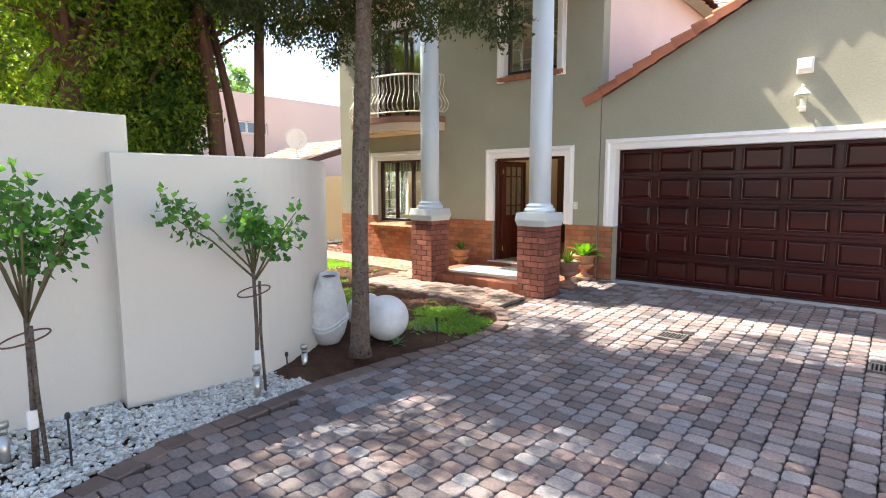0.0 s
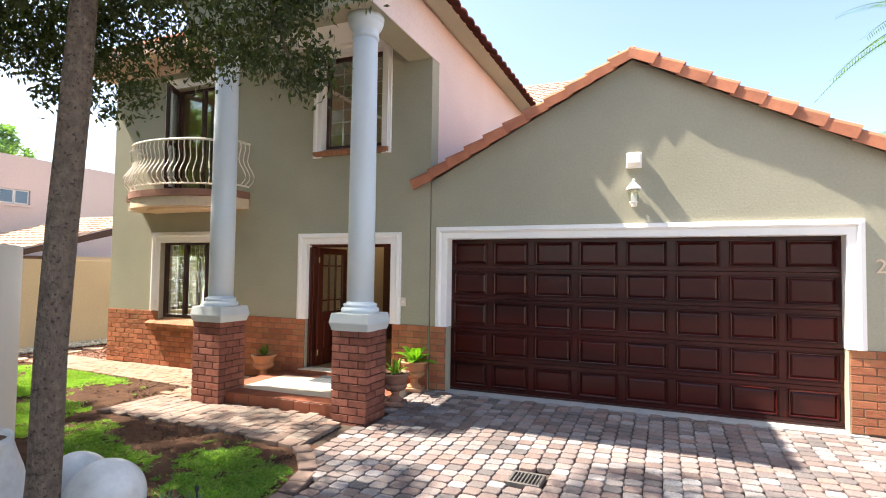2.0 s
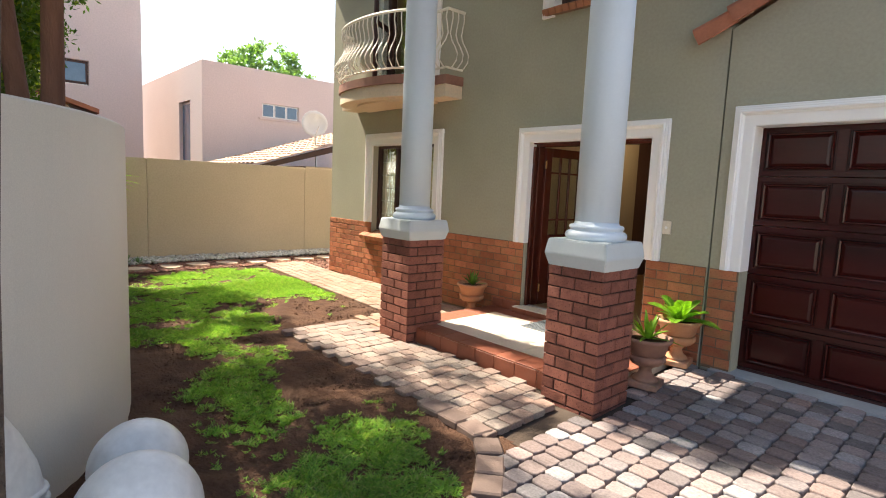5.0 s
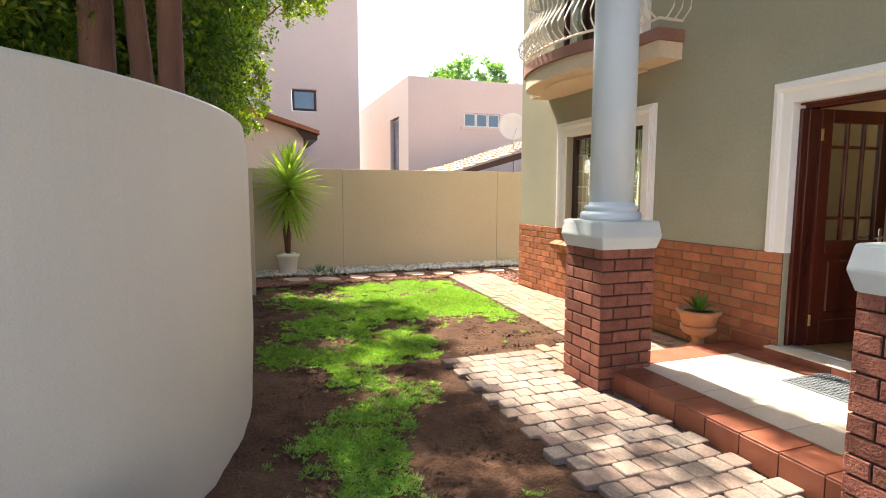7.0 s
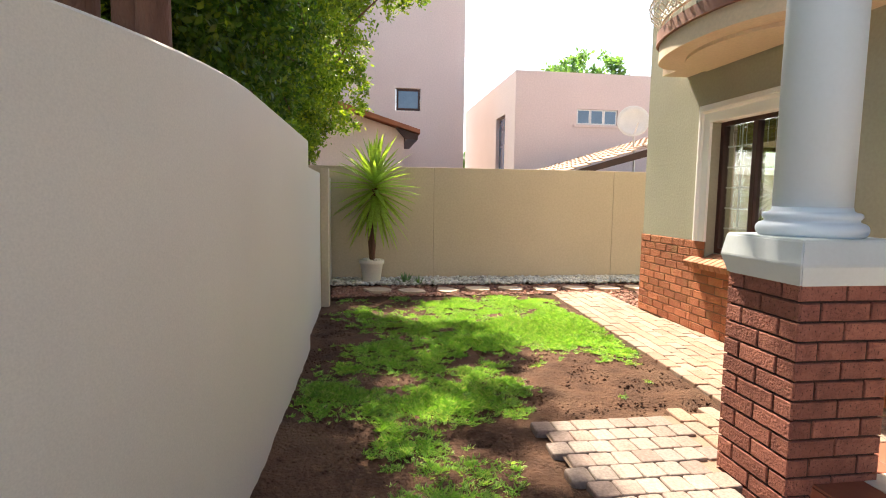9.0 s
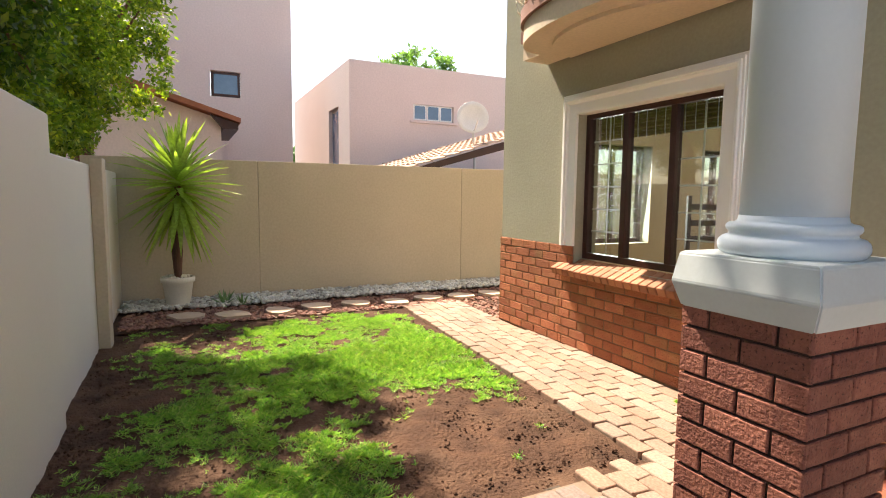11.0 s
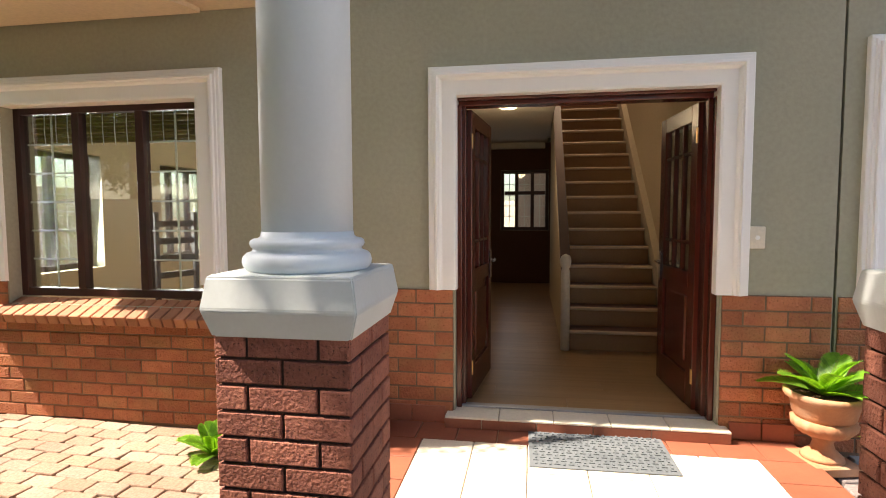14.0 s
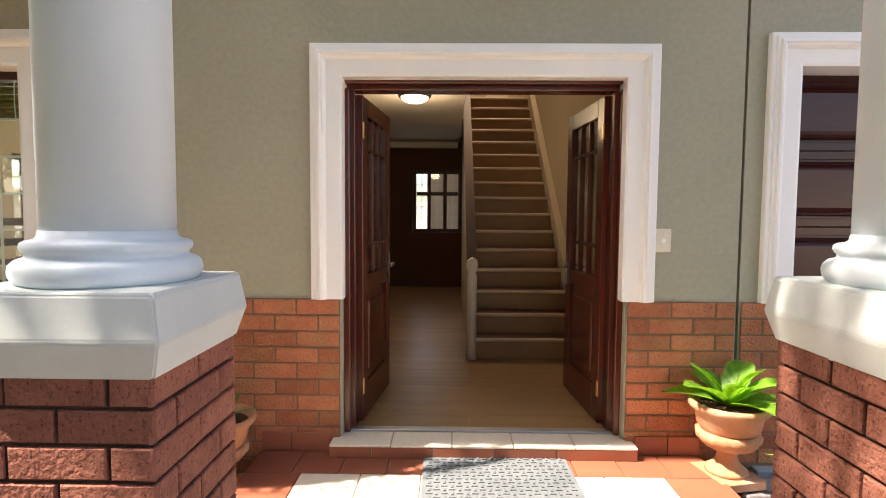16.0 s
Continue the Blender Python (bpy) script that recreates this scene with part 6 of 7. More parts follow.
for off, r in ((0.0, 0.014), (0.045, 0.011)):
    bm = bmesh.new()
    tube(bm, [(0.206 * math.cos(a) + 0.008, 0.206 * math.sin(a), 0.30 - off + 0.045 * math.sin(2 * a + 0.6)) for a in [2 * math.pi * i / 40 for i in range(41)]], r, 8)
    part("drape", bm, M["ceramic"], jar, "raised wavy band", True)
bm = bmesh.new()
lathe(bm, [(0.085, 0.762), (0.082, 0.765), (0.005, 0.7655)], 24, 0.055, 0)
part("mouth", bm, M["ceramic_in"], jar, "dark brown mouth")
for x, y, r in ((-4.36, 4.56, 0.245), (-4.80, 4.66, 0.215)):
    bm = bmesh.new()
    bmesh.ops.create_icosphere(bm, subdivisions=4, radius=r)
    for v in bm.verts:
        v.co *= 1 + 0.01 * noise.noise(v.co * 9)
    ob = part("ceramic_ball", bm, M["ceramic"], None, "", True)
    ob.matrix_basis = pose(x, y, ground_z(x, y) + mound(x, y) - 0.035 + r)
    tagged(ob, "white chipped ceramic garden ball on the soil", "garden ball", "garden balls")

# ---- roses on stakes, path lights and drip stakes ----
def rose(x, y, split, top, seed, n, low, label):
    """A standard rose: stem and stake with a wire hoop, branches from the split up to the top."""
    rng = np.random.default_rng(seed)
    z = ground_z(x, y) - 0.04
    t = thing("standard_rose", label, "rose bush", x, y, z, group="roses along the wall")
    bm = bmesh.new()
    tube(bm, [(0, 0, 0), (0.025, 0.01, split * 0.5), (-0.01, 0.02, split)], [0.022, 0.017, 0.014], 8)
    part("stem", bm, M["bark"], t, "", True)
    bm = bmesh.new()
    tube(bm, [(0.06, 0.05, 0), (0.05, 0.03, split * 0.5), (0.08, 0.02, split * 0.92)], 0.013, 8)
    part("stake", bm, M["bark"], t, "wooden stake", True)
    bm = bmesh.new()
    tube(bm, [(0.02 + 0.13 * math.cos(a), 0.13 * math.sin(a), split * 0.84 + 0.03 * math.sin(a)) for a in [2 * math.pi * i / 20 for i in range(21)]], 0.006, 6)
    part("hoop", bm, M["bark_red"], t, "rusty wire hoop")
    part("tag", boxes((0.0, 0.045, -0.03, 0.03, 0.28, 0.40), bevel=0.006), M["white"], t, "white plastic tag")
    H = top - split
    P = []
    for k in range(n):
        a, e = k * 2.4 + rng.uniform(-0.3, 0.3), rng.uniform(low, 1.4)
        L = H * rng.uniform(0.55, 1.15) / max(0.72, math.sin(e) + 0.2)
        p0 = Vector((-0.01, 0.02, split * rng.uniform(0.9, 1.0)))
        d = Vector((math.cos(a) * math.cos(e), math.sin(a) * math.cos(e), math.sin(e)))
        p1 = p0 + d * L * 0.5 + Vector((0, 0, 0.05))
        p2 = p0 + d * L
        bm = bmesh.new()
        tube(bm, [p0, p1, p2], [0.010, 0.007, 0.003], 6)
        part("branch", bm, M["twig"], t, "", True)
        for j in range(12):
            s_ = rng.uniform(0.5, 1.06)
            q = p0.lerp(p1, s_ * 2) if s_ < 0.5 else p1.lerp(p2, s_ * 2 - 1)
            P.append(np.array(q) + rng.normal(size=(5, 3)) * 0.05)
    ob = new("leaves", quads_mesh("leaves", leaf_blades(np.concatenate(P), 0.068, 0.05, 0.25, rng), M["leaf_rose"]))
    ob.parent = t
    tagged(ob, kind="stuff")


M["leaf_rose"] = leafy("rose_leaf", [(0.06, 0.17, 0.035), (0.09, 0.24, 0.045), (0.045, 0.13, 0.04), (0.14, 0.30, 0.06)], 0.4, 0.45)
rose(-4.30, 2.98, 1.08, 1.78, 1, 10, 0.5, "staked rose bush with glossy leaves in white pebbles")
rose(-4.25, 1.42, 1.02, 2.05, 2, 12, 0.95, "tall staked rose bush with glossy leaves in white pebbles")
M["steel"] = pbr("brushed_steel", (0.62, 0.60, 0.56), (0.52, 0.50, 0.47), 0.35, 6, 0.05, 80, metal=0.9, stretch=(1, 1, 0.1))
M["black"] = pbr("black_plastic", (0.03, 0.03, 0.032), (0.02, 0.02, 0.022), 0.5, 6, 0.05, 60)
for x, y, h in ((-4.19, 2.92, 0.30), (-4.46, 3.58, 0.27), (-4.42, 1.30, 0.31)):
    t = thing("garden_light", "stainless steel bollard light in the pebble bed", "garden light", x, y, ground_z(x, y) - 0.04, group="garden lights")
    bm = bmesh.new()
    lathe(bm, [(0.03, 0), (0.03, h * 0.72)], 20)
    part("post", bm, M["steel"], t, "", True)
    bm = bmesh.new()
    lathe(bm, [(0.026, h * 0.721), (0.026, h * 0.86)], 20)
    part("lens", bm, M["lampglass"], t, "clear lens", True)
    bm = bmesh.new()
    lathe(bm, [(0.034, h * 0.861), (0.036, h * 0.95), (0.03, h), (0.005, h * 1.005)], 20)
    part("cap", bm, M["steel"], t, "", True)
for x, y, h in ((-4.36, 3.32, 0.24), (-4.06, 1.56, 0.34), (-4.02, 5.0, 0.26)):
    t = thing("sprinkler", "thin black irrigation sprinkler on a riser", "sprinkler", x, y, ground_z(x, y) - 0.04, group="sprinklers")
    bm = bmesh.new()
    tube(bm, [(0, 0, 0), (0.01, 0, h * 0.5), (0, 0, h)], 0.007, 8)
    part("riser", bm, M["black"], t)
    bm = bmesh.new()
    lathe(bm, [(0.009, h), (0.016, h + 0.01), (0.016, h + 0.035), (0.008, h + 0.045)], 12)
    part("head", bm, M["black"], t)

# ---- neighbouring houses ----
NX = -21.7
nb = thing("neighbour_house", "flat-roofed pink rendered neighbouring house", "house", NX, 10.4, -0.3)
part("wall", wall(0.0, 9.0, 0, 5.83, 0.0, -0.25, [(2.12, 3.58, 4.15, 4.66)], swap=True), M["neighbour"], nb)
part("wall", wall(-9.0, -0.25, 0, 5.83, 0.0, 0.25, [(-2.6, -1.3, 1.5, 4.6)]), M["neighbour"], nb)
part("roof", boxes((-9.0, -0.251, 0.251, 9.0, 5.55, 5.7)), M["neighbour"], nb, "flat roof")
part("back_wall", boxes((-9.0, -8.75, 0.251, 9.0, 0, 5.5)), M["neighbour"], nb)
part("window_sill", boxes((-0.1, 0.05, 2.0, 3.7, 4.06, 4.14)), M["neighbour"], nb)
M["skyglass"] = pbr("blue_glass", (0.10, 0.16, 0.24), (0.08, 0.13, 0.20), 0.05, 2, 0.0, 20, spec=0.9)
for i in range(3):
    a = 2.14 + i * 0.475
    w_ = part("window", boxes((-0.10, -0.04, a, a + 0.46, 4.16, 4.65), bevel=0.0), M["bars"], nb, "white window frame")
    part("pane", boxes((-0.045, -0.035, a + 0.04, a + 0.42, 4.2, 4.61)), M["skyglass"], w_)
w_ = part("window", boxes((-2.59, -1.31, 0.12, 0.18, 1.51, 4.59)), M["steel"], nb, "tall grey window frame")
part("pane", boxes((-2.5, -1.4, 0.105, 0.119, 1.6, 4.5)), M["skyglass"], w_)
nb2 = thing("neighbour_house", "tall pale rendered house behind the trees", "house", -24.0, 2.0, -0.3)
part("wall", wall(0.0, 7.1, 0, 9.0, 0.0, -0.25, [(4.6, 5.5, 4.75, 5.55)], swap=True), M["neighbour"], nb2)
part("side_wall", boxes((-6, -0.25, 6.85, 7.1, 0, 9.0)), M["neighbour"], nb2)
part("roof", boxes((-6, -0.25, 0, 6.85, 8.8, 9.0)), M["neighbour"], nb2)
w_ = part("window", boxes((-0.12, -0.06, 4.62, 5.48, 4.77, 5.53)), M["frame"], nb2, "dark brown window")
part("pane", boxes((-0.065, -0.05, 4.7, 5.4, 4.85, 5.45)), M["skyglass"], w_)
nb3 = thing("outbuilding", "low neighbouring outbuilding with a red tiled roof edge", "house", -20.4, 3.65, -0.3)
bm = bmesh.new()
prism(bm, [(0.0, 0.0), (3.0, 0.0), (3.0, 3.60), (0.8, 4.28), (0.0, 4.28)], "x", -3.0, 0.0)
part("wall", bm, M["neighbour"], nb3)
bm = bmesh.new()
prism(bm, [(-0.3, 4.45), (0.8, 4.45), (3.45, 3.62), (3.45, 3.50), (0.8, 4.30), (-0.3, 4.30)], "x", -3.2, 0.35)
part("roof_edge", bm, M["tile"], nb3, "terracotta roof edge")
bm = bmesh.new()
prism(bm, [(2.75, 3.69), (3.40, 3.49), (3.40, 3.34), (3.05, 3.34)], "x", -3.1, 0.22)
part("gable_board", bm, M["frame"], nb3, "dark timber under the roof edge")
nb4 = thing("neighbour_house", "distant peach house with a low tiled roof", "house", -40.0, 15.2, -0.3)
part("wall", boxes((-4, 0, 0, 2.6, 0, 3.6)), M["peach"], nb4)
bm = bmesh.new()
prism(bm, [(-0.3, 3.6), (1.3, 4.3), (2.9, 3.6)], "x", -4.2, 0.2)
part("roof", bm, M["paletile"], nb4)
part("window", boxes((-0.02, 0.02, 1.4, 2.0, 2.3, 3.0)), M["skyglass"], nb4)
# the low tiled roof with the dish, beside the back wall
sh = thing("outbuilding", "neighbouring outbuilding with a pale tiled lean-to roof", "house", -17.0, 11.6, -0.3)
part("wall", boxes((-3.0, 0.5, 0.0, 8.0, 0, 2.3)), M["bwall"], sh)
bm = bmesh.new()
prism(bm, [(-1.7, 2.08), (-1.7, 2.2), (3.1, 3.64), (3.1, 3.40)], "x", 0.82, 0.90)
part("fascia", bm, M["frame"], sh, "dark timber fascia")
rf = tile_roof("lean_to_roof", (-20.2, 9.9, 1.92), (1, 0, 0), (0, 1, 0.30), 14, 14, 0, M["paletile"], "pale tiled lean-to roof of an outbuilding")
dish = thing("satellite_dish", "white satellite dish on a thin pole", "satellite dish", -16.62, 11.9, 1.9)
M["dish"] = pbr("dish_white", (0.80, 0.78, 0.75), (0.74, 0.72, 0.69), 0.5, 4, 0.05, 40)
bm = bmesh.new()
tube(bm, [(0, 0.1, 0), (-0.02, 0.1, 0.5), (-0.02, 0.06, 1.05), (0, 0.02, 1.3)], 0.025, 8)
part("pole", bm, M["steel"], dish)
bm = bmesh.new()
lathe(bm, [(0.01, 0.0), (0.15, 0.012), (0.28, 0.045), (0.37, 0.085), (0.375, 0.09), (0.37, 0.098), (0.28, 0.058), (0.15, 0.025), (0.01, 0.013)], 36)
bmesh.ops.transform(bm, verts=bm.verts, matrix=Matrix.Translation((0.03, 0, 1.33)) @ Matrix.Rotation(math.radians(80), 4, Vector((0.35, 0.94, 0))))
part("reflector", bm, M["dish"], dish, "", True)
bm = bmesh.new()
tube(bm, [(0.03, 0, 1.0), (0.25, -0.05, 1.05), (0.5, -0.1, 1.25)], 0.012, 6)
part("arm", bm, M["steel"], dish)
far = structure("garden_wall_rear", boxes((-12.0, 2.0, 18.2, 18.4, -0.3, 1.7)), M["white"], "pale rear garden wall", "wall")

# ---- drains ----
M["castiron"] = pbr("cast_iron", (0.16, 0.15, 0.14), (0.11, 0.10, 0.10), 0.6, 8, 0.3, 60, metal=0.4)
DRAINS = [(-2.02, 6.62), (-0.2, 6.72)]
for x, y in DRAINS:
    z = ground_z(x, y) - 0.001
    t = thing("drain_grate", "square cast-iron drain grate set in the paving", "drain", x, y, z, group="drain grates")
    w = 0.14
    for a, b, c, d in ((-w, w, -w, -w + 0.025), (-w, w, w - 0.025, w), (-w, -w + 0.025, -w + 0.026, w - 0.026), (w - 0.025, w, -w + 0.026, w - 0.026)):
        part("frame_bar", boxes((a, b, c, d, -0.04, 0.004), bevel=0.003), M["castiron"], t)
    for i in range(7):
        c = -w + 0.045 + i * 0.0317
        part("bar", boxes((c - 0.007, c + 0.007, -w + 0.026, w - 0.026, -0.03, 0.0), bevel=0.002), M["castiron"], t)

# ---- paving ----
def paver_ring(w, d, cut, rng):
    """A tumbled cobble: a rectangle with cut corners, domed, as local rings of 8."""
    a, b = w / 2, d / 2
    base = np.array([(-a + cut, -b), (a - cut, -b), (a, -b + cut), (a, b - cut), (a - cut, b), (-a + cut, b), (-a, b - cut), (-a, -b + cut)])
    base = base + rng.normal(size=base.shape) * 0.0025
    rings = []
    for s, z in ((1.0, -0.045), (1.0, -0.009), (0.97, -0.003), (0.91, 0.0)):
        rings.append(np.column_stack([base[:, 0] * (1 - (1 - s) * 0.16 / w * 0.9), base[:, 1] * (1 - (1 - s) * 0.16 / d * 0.9), np.full(8, z)]))
    return np.concatenate(rings)


PFACES = [tuple(range(24, 32))] + [(r * 8 + k, r * 8 + (k + 1) % 8, r * 8 + 8 + (k + 1) % 8, r * 8 + 8 + k) for r in range(3) for k in range(8)]


def lay_pavers(places, parent, name, w, d, cut, mat_one, mat_all, near, seed):
    """Pavers at (x, y, turn): those inside the near stretch are objects, the rest one joined mesh."""
    rng = np.random.default_rng(seed)
    shapes = []
    for _ in range(8):
        me = bpy.data.meshes.new(name)
        R = paver_ring(w, d, cut, rng)
        me.from_pydata(R.tolist(), [], PFACES)
        me.materials.append(mat_one)
        shapes.append((me, R))
    verts, faces, single = [], [], 0
    for x, y, turn in places:
        z = ground_z(x, y) + rng.uniform(-0.0035, 0.0025)
        m = pose(x + rng.uniform(-0.003, 0.003), y + rng.uniform(-0.003, 0.003), z, rng.uniform(-1.0, 1.0), rng.uniform(-1.0, 1.0), turn + rng.uniform(-1.8, 1.8))
        me, R = shapes[rng.integers(8)]
        if near(x, y) and single < 300:
            ob = new(name, me)
            ob.parent, ob.matrix_basis = parent, m
            single += 1
        else:
            A = np.array(m)
            base = len(verts)
            verts.extend((R @ A[:3, :3].T + A[:3, 3]).tolist())
            faces.extend(tuple(base + i for i in f) for f in PFACES)
    me = bpy.data.meshes.new("paving_field")
    me.from_pydata(verts, [], faces)
    me.materials.append(mat_all)
    ob = new("paving_field", me)
    ob.parent = parent
    return tagged(ob, kind="stuff")


def clear_of(x, y):
    if any(abs(x - a) < 0.20 and abs(y - b) < 0.19 for a, b in DRAINS):
        return False
    if -6.56 < x < -4.12 and y > 7.42:
        return False
    if any(abs(x - a) < 0.29 and abs(y - b) < 0.29 for a, b in ((-6.42, 7.587), (-4.265, 7.587))):
        return False
    return True


PW, PD = 0.15, 0.128
drive = []
ny = int((8.9 + 4.5) / PD)
for i in range(int((4.6 + 4.5) / PW)):
    x = -4.4 + (i + 0.5) * PW
    for j in range(ny):
        y = 8.92 - (j + (0.5 if i % 2 else 0.0) + 0.5) * PD
        if clear_of(x, y) and x > kerb_x(min(y, 6.4)) + 0.19 and not (x < -4.2 and y > 6.4) and not (x < 3.2 and y > 8.93) and (y > 0.2 or x < 3):
            drive.append((x, y, 0))
droot = structure("driveway", boxes((-4.0, 6.0, -6.0, -5.9, -0.3, -0.19)), M["joint"], "driveway of grey, brown and pink tumbled concrete cobbles", "paving")
lay_pavers(drive, droot, "paver", PW - 0.005, PD - 0.005, 0.020, M["paver1"], M["paver"], lambda x, y: -3.8 < x < -1.7 and 3.4 < y < 6.6, 1)

path = []
QW, QD = 0.205, 0.118
for j in range(20):
    y = 6.55 + (j + 0.5) * QD
    if y > 8.93:
        break
    row = y
    for i in range(40):
        y = row
        x = -12.0 + (i + (0.5 if j % 2 else 0.0)) * QW
        if x > -4.35 or not clear_of(x, y) or y > 8.945:
            continue
        if x < -7.30:
            y += (-7.4 - x) * 0.06
            if y < 8.02 + (-7.4 - x) * 0.06 or y > 9.0:
                continue
        if x < -11.7 or (x > -7.35 and y < 7.46):
            continue
        path.append((x, y, -3.4 if x < -7.30 else 0))
proot = structure("path", boxes((-11.9, -11.8, 8.4, 8.9, -0.2, -0.03)), M["joint"], "path of warm buff and pink paving blocks", "paving")
lay_pavers(path, proot, "paver", QW - 0.005, QD - 0.005, 0.012, M["pathone"], M["pathpaver"], lambda x, y: -9.5 < x < -6.6, 2)

front = []
for i in range(24):
    x = -7.28 + (i + 0.5) * 0.142
    for j in range(8):
        y = 6.60 + (j + (0.5 if i % 2 else 0.0)) * 0.126
        if x < -4.3 and y < 7.47 and clear_of(x, y):
            front.append((x, y, 0))
froot = structure("path_front", boxes((-7.3, -7.28, 6.6, 7.4, -0.2, -0.05)), M["joint"], "path of brown and buff tumbled cobbles before the porch", "paving")
lay_pavers(front, froot, "paver", 0.138, 0.122, 0.011, M["frontone"], M["frontpaver"], lambda x, y: True, 5)

# kerb of bricks laid end-on along the bed
kroot = structure("kerb", boxes((-3.3, -3.2, -5.0, -4.9, -0.3, -0.16)), M["joint"], "kerb of brown bricks along the planted bed", "kerb")
kme = bpy.data.meshes.new("kerb_brick")
bm = boxes((-0.085, 0.085, -0.098, 0.098, -0.06, 0.0), bevel=0.010)
bm.to_mesh(kme)
bm.free()
kme.materials.append(M["kerb"])


def kerb_line():
    pts = [(kerb_x(y), y) for y in np.arange(-3.0, 6.2, 0.1)] + [(-4.18, 6.33), (-4.36, 6.47)]
    pts += [(-4.6, 6.5), (-7.36, 6.5), (-7.36, 7.97), (-11.6, 8.24)]
    return pts


kp = kerb_line()
s = 0.1
while s < 10.35:
    q = along(kp, s)
    if q is None:
        break
    x, y, nx, ny_ = q
    tang = math.degrees(math.atan2(nx, -ny_))
    ob = new("kerb_brick", kme)
    ob.parent = kroot
    px, py = x + nx * 0.09, y + ny_ * 0.09
    ob.matrix_basis = pose(px, py, ground_z(px, py) + random.uniform(0.0, 0.006) + 0.004, random.uniform(-1, 1), random.uniform(-1, 1), math.degrees(math.atan2(ny_, nx)) + random.uniform(-2, 2))
    s += 0.203

# ---- pebbles, chippings and stepping stones ----
M["pebble"] = hue_pieces("white_pebble", [(0.62, 0.61, 0.58), (0.78, 0.77, 0.73), (0.42, 0.40, 0.37), (0.72, 0.68, 0.60), (0.26, 0.24, 0.215)], 0.7, bump=0.3)
M["chip"] = hue_pieces("red_bark_chip", [(0.26, 0.115, 0.08), (0.33, 0.16, 0.11), (0.20, 0.09, 0.07), (0.38, 0.22, 0.16)], 0.85, bump=0.4)


def stones(name, where, n, size, material, label, seed, flat=0.6, lift=0.0):
    """A bed of uncounted stones: where(rng) gives a place."""
    rng = np.random.default_rng(seed)
    bm = bmesh.new()
    bmesh.ops.create_icosphere(bm, subdivisions=1, radius=1.0)
    bm.verts.ensure_lookup_table()
    base = np.array([v.co[:] for v in bm.verts])
    tri = [tuple(v.index for v in f.verts) for f in bm.faces]
    bm.free()
    verts, faces = [], []
    for _ in range(n):
        x, y = where(rng)
        s = size * rng.uniform(0.6, 1.3)
        B = base * (1 + rng.normal(size=(len(base), 1)) * 0.13) * np.array([s, s * rng.uniform(0.6, 0.95), s * flat])
        A = np.array(Euler(rng.uniform(-0.5, 0.5, 3) + np.array([0, 0, rng.uniform(0, 6.28)])).to_matrix())
        o = len(verts)
        verts.extend((B @ A.T + np.array([x, y, ground_z(x, y) - 0.02 + lift + s * flat * rng.uniform(0.2, 1.0)])).tolist())
        faces.extend(tuple(o + i for i in f) for f in tri)
    me = bpy.data.meshes.new(name)
    me.from_pydata(verts, [], faces)
    me.materials.append(material)
    return tagged(new(name, me), label, "pebbles", "", "stuff")


def by_roses(rng):
    y = rng.uniform(-1.0, 3.75)
    x1 = kerb_x(y) - 0.02
    x0 = -4.68 if y > 2.1 else -4.92
    return rng.uniform(x0, x1 if y < 3.4 else x1 - 0.25), y


stones("white_pebbles", by_roses, 8200, 0.024, M["pebble"], "loose white pebbles along the garden wall", 1, 0.55)
stones("pebble_strip", lambda r: (r.uniform(-13.1, -12.45), r.uniform(5.0, 13.5)), 4200, 0.034, M["pebble"], "grey-white pebble strip along the back wall", 2, lift=0.03)
stones("bark_chips", lambda r: (lambda y: (r.uniform(-12.42, -11.62 if y < 9.0 else -10.6), y))(r.uniform(5.05, 12.0)), 4600, 0.028, M["chip"], "red-brown stone chips beside the lawn", 3, 0.5)
stones("soil_crumbs", lambda r: (lambda p: p if on_bed(*p) and (p[0] < -7.3 or p[1] < 6.4) else (-7.9, 7.5))((r.uniform(-11.4, -4.2), r.uniform(5.0, 8.1))), 9000, 0.010, M["soil"], "loose crumbs of dark soil", 4, 0.7, -0.02)
sheet("gravel_bed", -13.12, -10.5, 4.97, 14.0, (20, 80), -0.03, M["soil"], "soil under the stone chips", "soil", 0.004, keep=lambda x, y: x < -11.6 or y > 8.9)
M["stepstone"] = pbr("sandstone", (0.58, 0.44, 0.32), (0.50, 0.36, 0.26), 0.85, 5, 0.3, 50)
for k in range(11):
    bm = bmesh.new()
    rr = np.random.default_rng(50 + k)
    prism(bm, [((0.20 + rr.uniform(-0.03, 0.03)) * math.cos(a), (0.17 + rr.uniform(-0.03, 0.03)) * math.sin(a)) for a in [2 * math.pi * i / 9 for i in range(9)]], "z", -0.03, 0.012)
    ob = part("stepping_stone", bm, M["stepstone"], None)
    ob.matrix_basis = pose(-11.93 + rr.uniform(-0.06, 0.06), 5.7 + k * 0.5, 0.014, 0, 0, rr.uniform(0, 90))
    tagged(ob, "flat buff stepping stone among red chips", "stepping stone", "stepping stones")

# ---- grass ----
M["grass"] = leafy("lawn_grass", [(0.15, 0.34, 0.065), (0.25, 0.47, 0.10), (0.085, 0.23, 0.055), (0.40, 0.55, 0.16), (0.18, 0.40, 0.075), (0.50, 0.50, 0.27)], 0.5, 0.38)


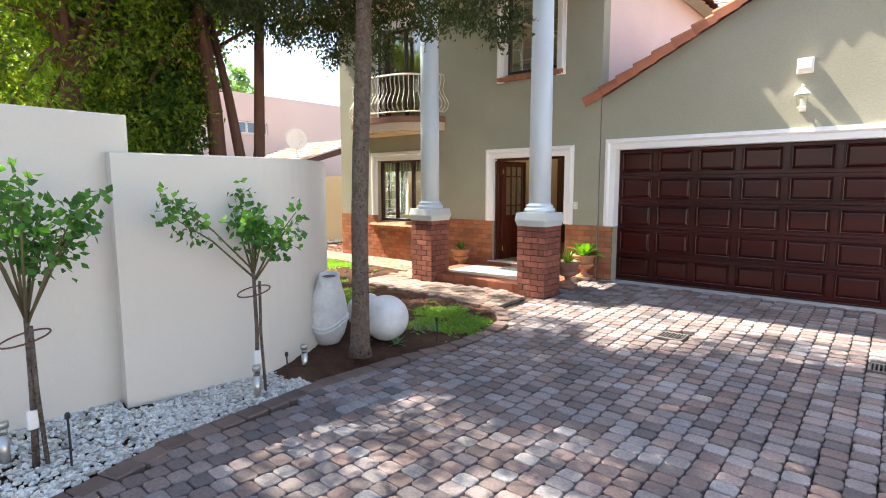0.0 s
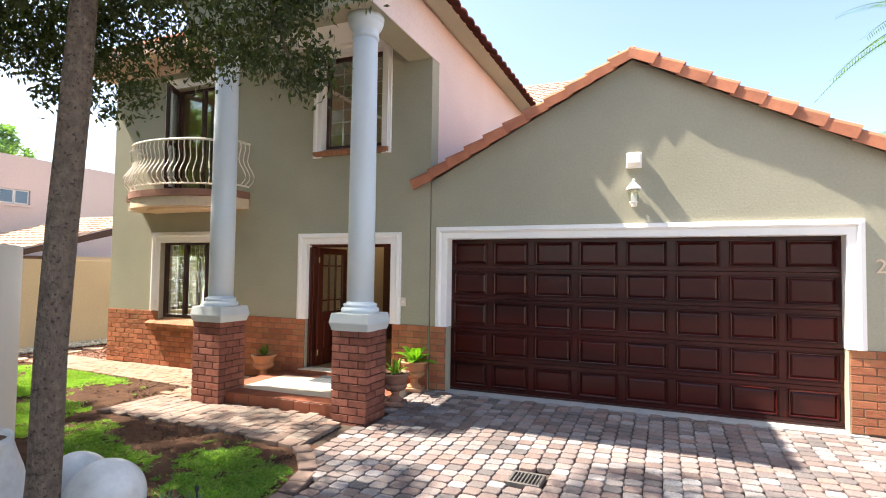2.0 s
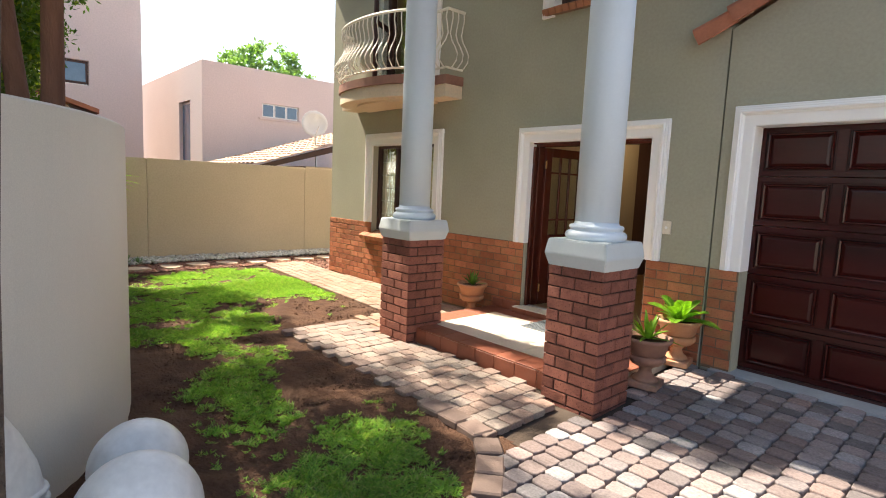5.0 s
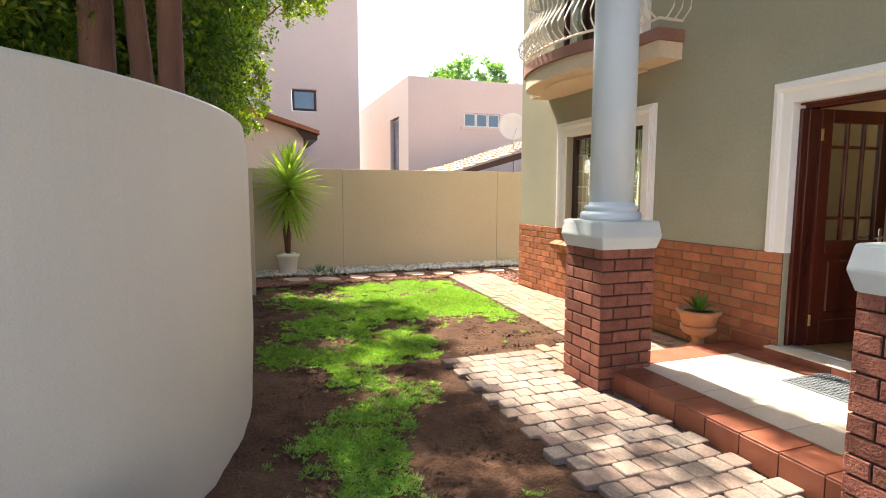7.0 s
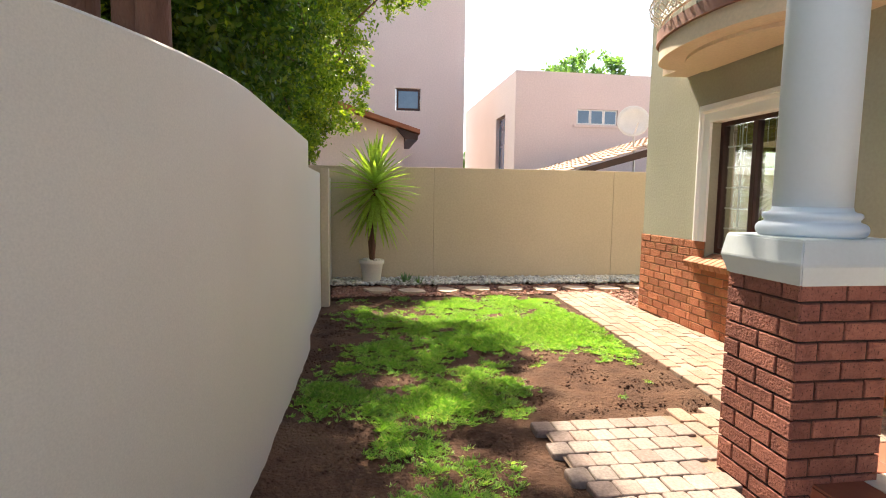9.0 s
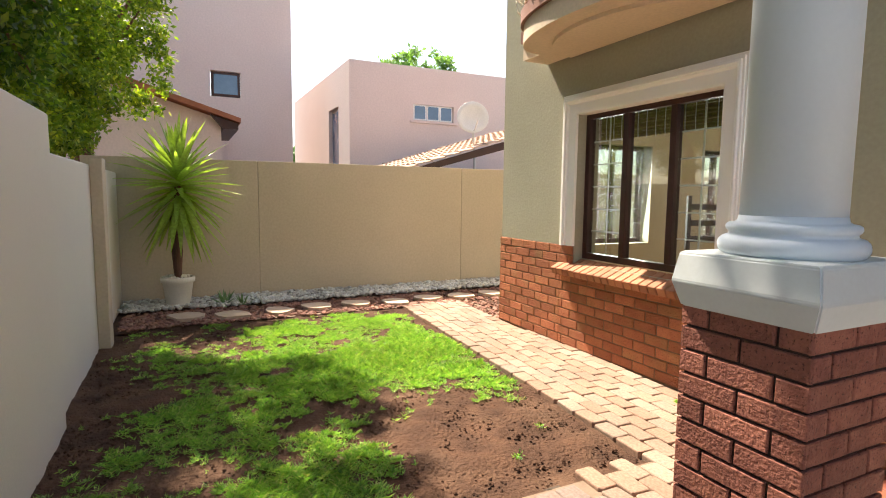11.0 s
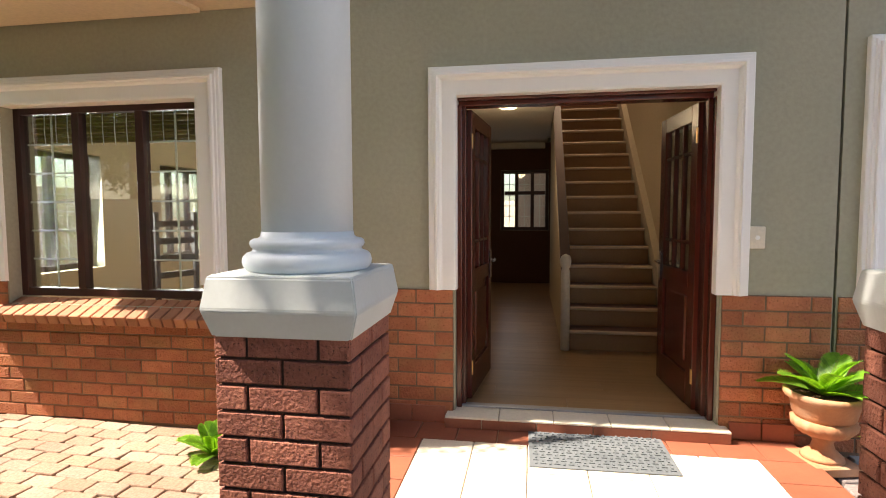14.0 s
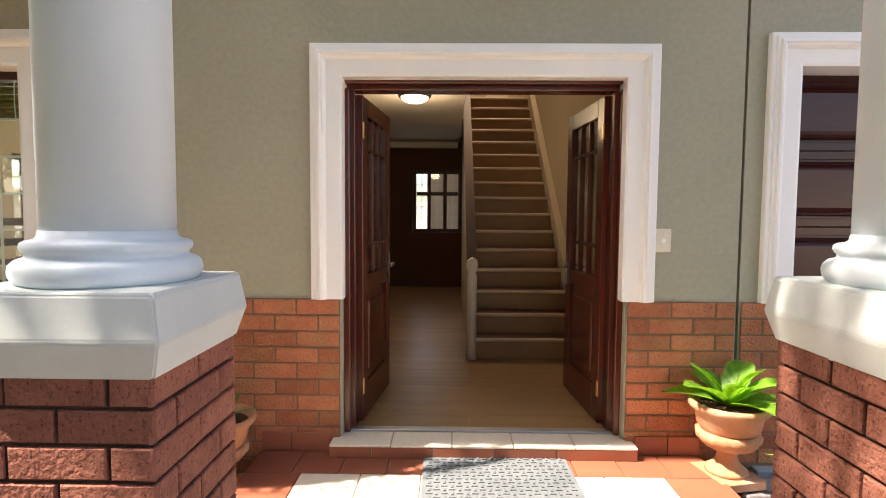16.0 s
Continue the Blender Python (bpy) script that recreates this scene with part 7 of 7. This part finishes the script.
def grass_amount(x, y):
    """How thick the grass grows: full in the lawn's middle, worn by the wall and the path, tufts in the bed."""
    n = noise.noise(Vector((x * 1.1, y * 1.1, 4.0))) + 0.6 * noise.noise(Vector((x * 2.9, y * 2.9, 9.0))) + 0.6 * noise.noise(Vector((x * 7, y * 7, 2.0))) + 0.55 * noise.noise(Vector((x * 17, y * 17, 6.0)))
    v = -1.0
    for cx, cy, rx, ry, g in ((-9.9, 7.0, 1.9, 1.15, 1.5), (-9.7, 7.75, 1.7, 0.5, 1.2), (-8.6, 6.2, 1.2, 0.95, 1.1), (-8.3, 7.2, 0.8, 0.6, 0.75), (-10.3, 5.9, 1.2, 0.7, 0.6), (-7.9, 5.5, 0.5, 0.45, 0.7),
                              (-6.6, 5.75, 0.75, 0.36, 1.0), (-5.7, 5.5, 0.75, 0.30, 0.95), (-4.45, 5.75, 0.7, 0.55, 1.5), (-5.2, 5.05, 0.6, 0.25, 0.5), (-6.75, 6.1, 0.3, 0.25, 0.7)):
        r = math.hypot((x - cx) / rx, (y - cy) / ry)
        v = max(v, g * (1.1 - r ** 2.2))
    v -= 1.5 * smooth_step(-9.1, -8.0, x) * smooth_step(6.4, 7.3, y)
    return v * 0.75 - 0.2 + 1.15 * n


def grass(seed, count):
    """Tufts of creeping grass: each a spray of blades from one root, upright or flattened."""
    rng = np.random.default_rng(seed)
    P, S = [], []
    while len(P) < count:
        x, y = rng.uniform(-11.6, -3.85), rng.uniform(4.6, 8.2)
        if not on_bed(x + 0.03, y + 0.03) or not on_bed(x, y):
            continue
        if y < 5.05 and x < -5.2:
            continue
        g = grass_amount(x, y)
        if rng.uniform() < min(1.0, max(0.0, g * 1.15)):
            P.append((x, y, ground_z(x, y) + mound(x, y) - 0.03))
            S.append(min(1.0, 0.5 + 0.45 * g) * rng.uniform(0.6, 1.25))
    k = 9
    P, S = np.repeat(np.array(P), k, axis=0), np.repeat(np.array(S), k)
    n = len(P)
    P[:, :2] += rng.normal(size=(n, 2)) * 0.008
    a = rng.uniform(0, 2 * math.pi, n)
    lean = rng.uniform(0.2, 1.9, n)
    out = np.stack([np.cos(a), np.sin(a), np.zeros(n)], axis=1)
    d = out * lean[:, None] + np.array([0, 0, 1.0])
    d /= np.linalg.norm(d, axis=1)[:, None]
    sd = np.stack([-np.sin(a), np.cos(a), np.zeros(n)], axis=1)
    L = (rng.uniform(0.022, 0.062, n) * S)[:, None]
    W = rng.uniform(0.0017, 0.0034, n)[:, None]
    tip = P + d * L + out * L * 0.25 - np.array([0, 0, 1.0]) * L * 0.12
    V = np.stack([P - sd * W * 0.6, P + d * L * 0.5 + sd * W, tip, P + d * L * 0.5 - sd * W], axis=1)
    return tagged(new("grass", quads_mesh("grass", V, M["grass"])), "patchy green lawn grass growing through dark soil", "grass", "", "stuff")


grass(1, 19000)
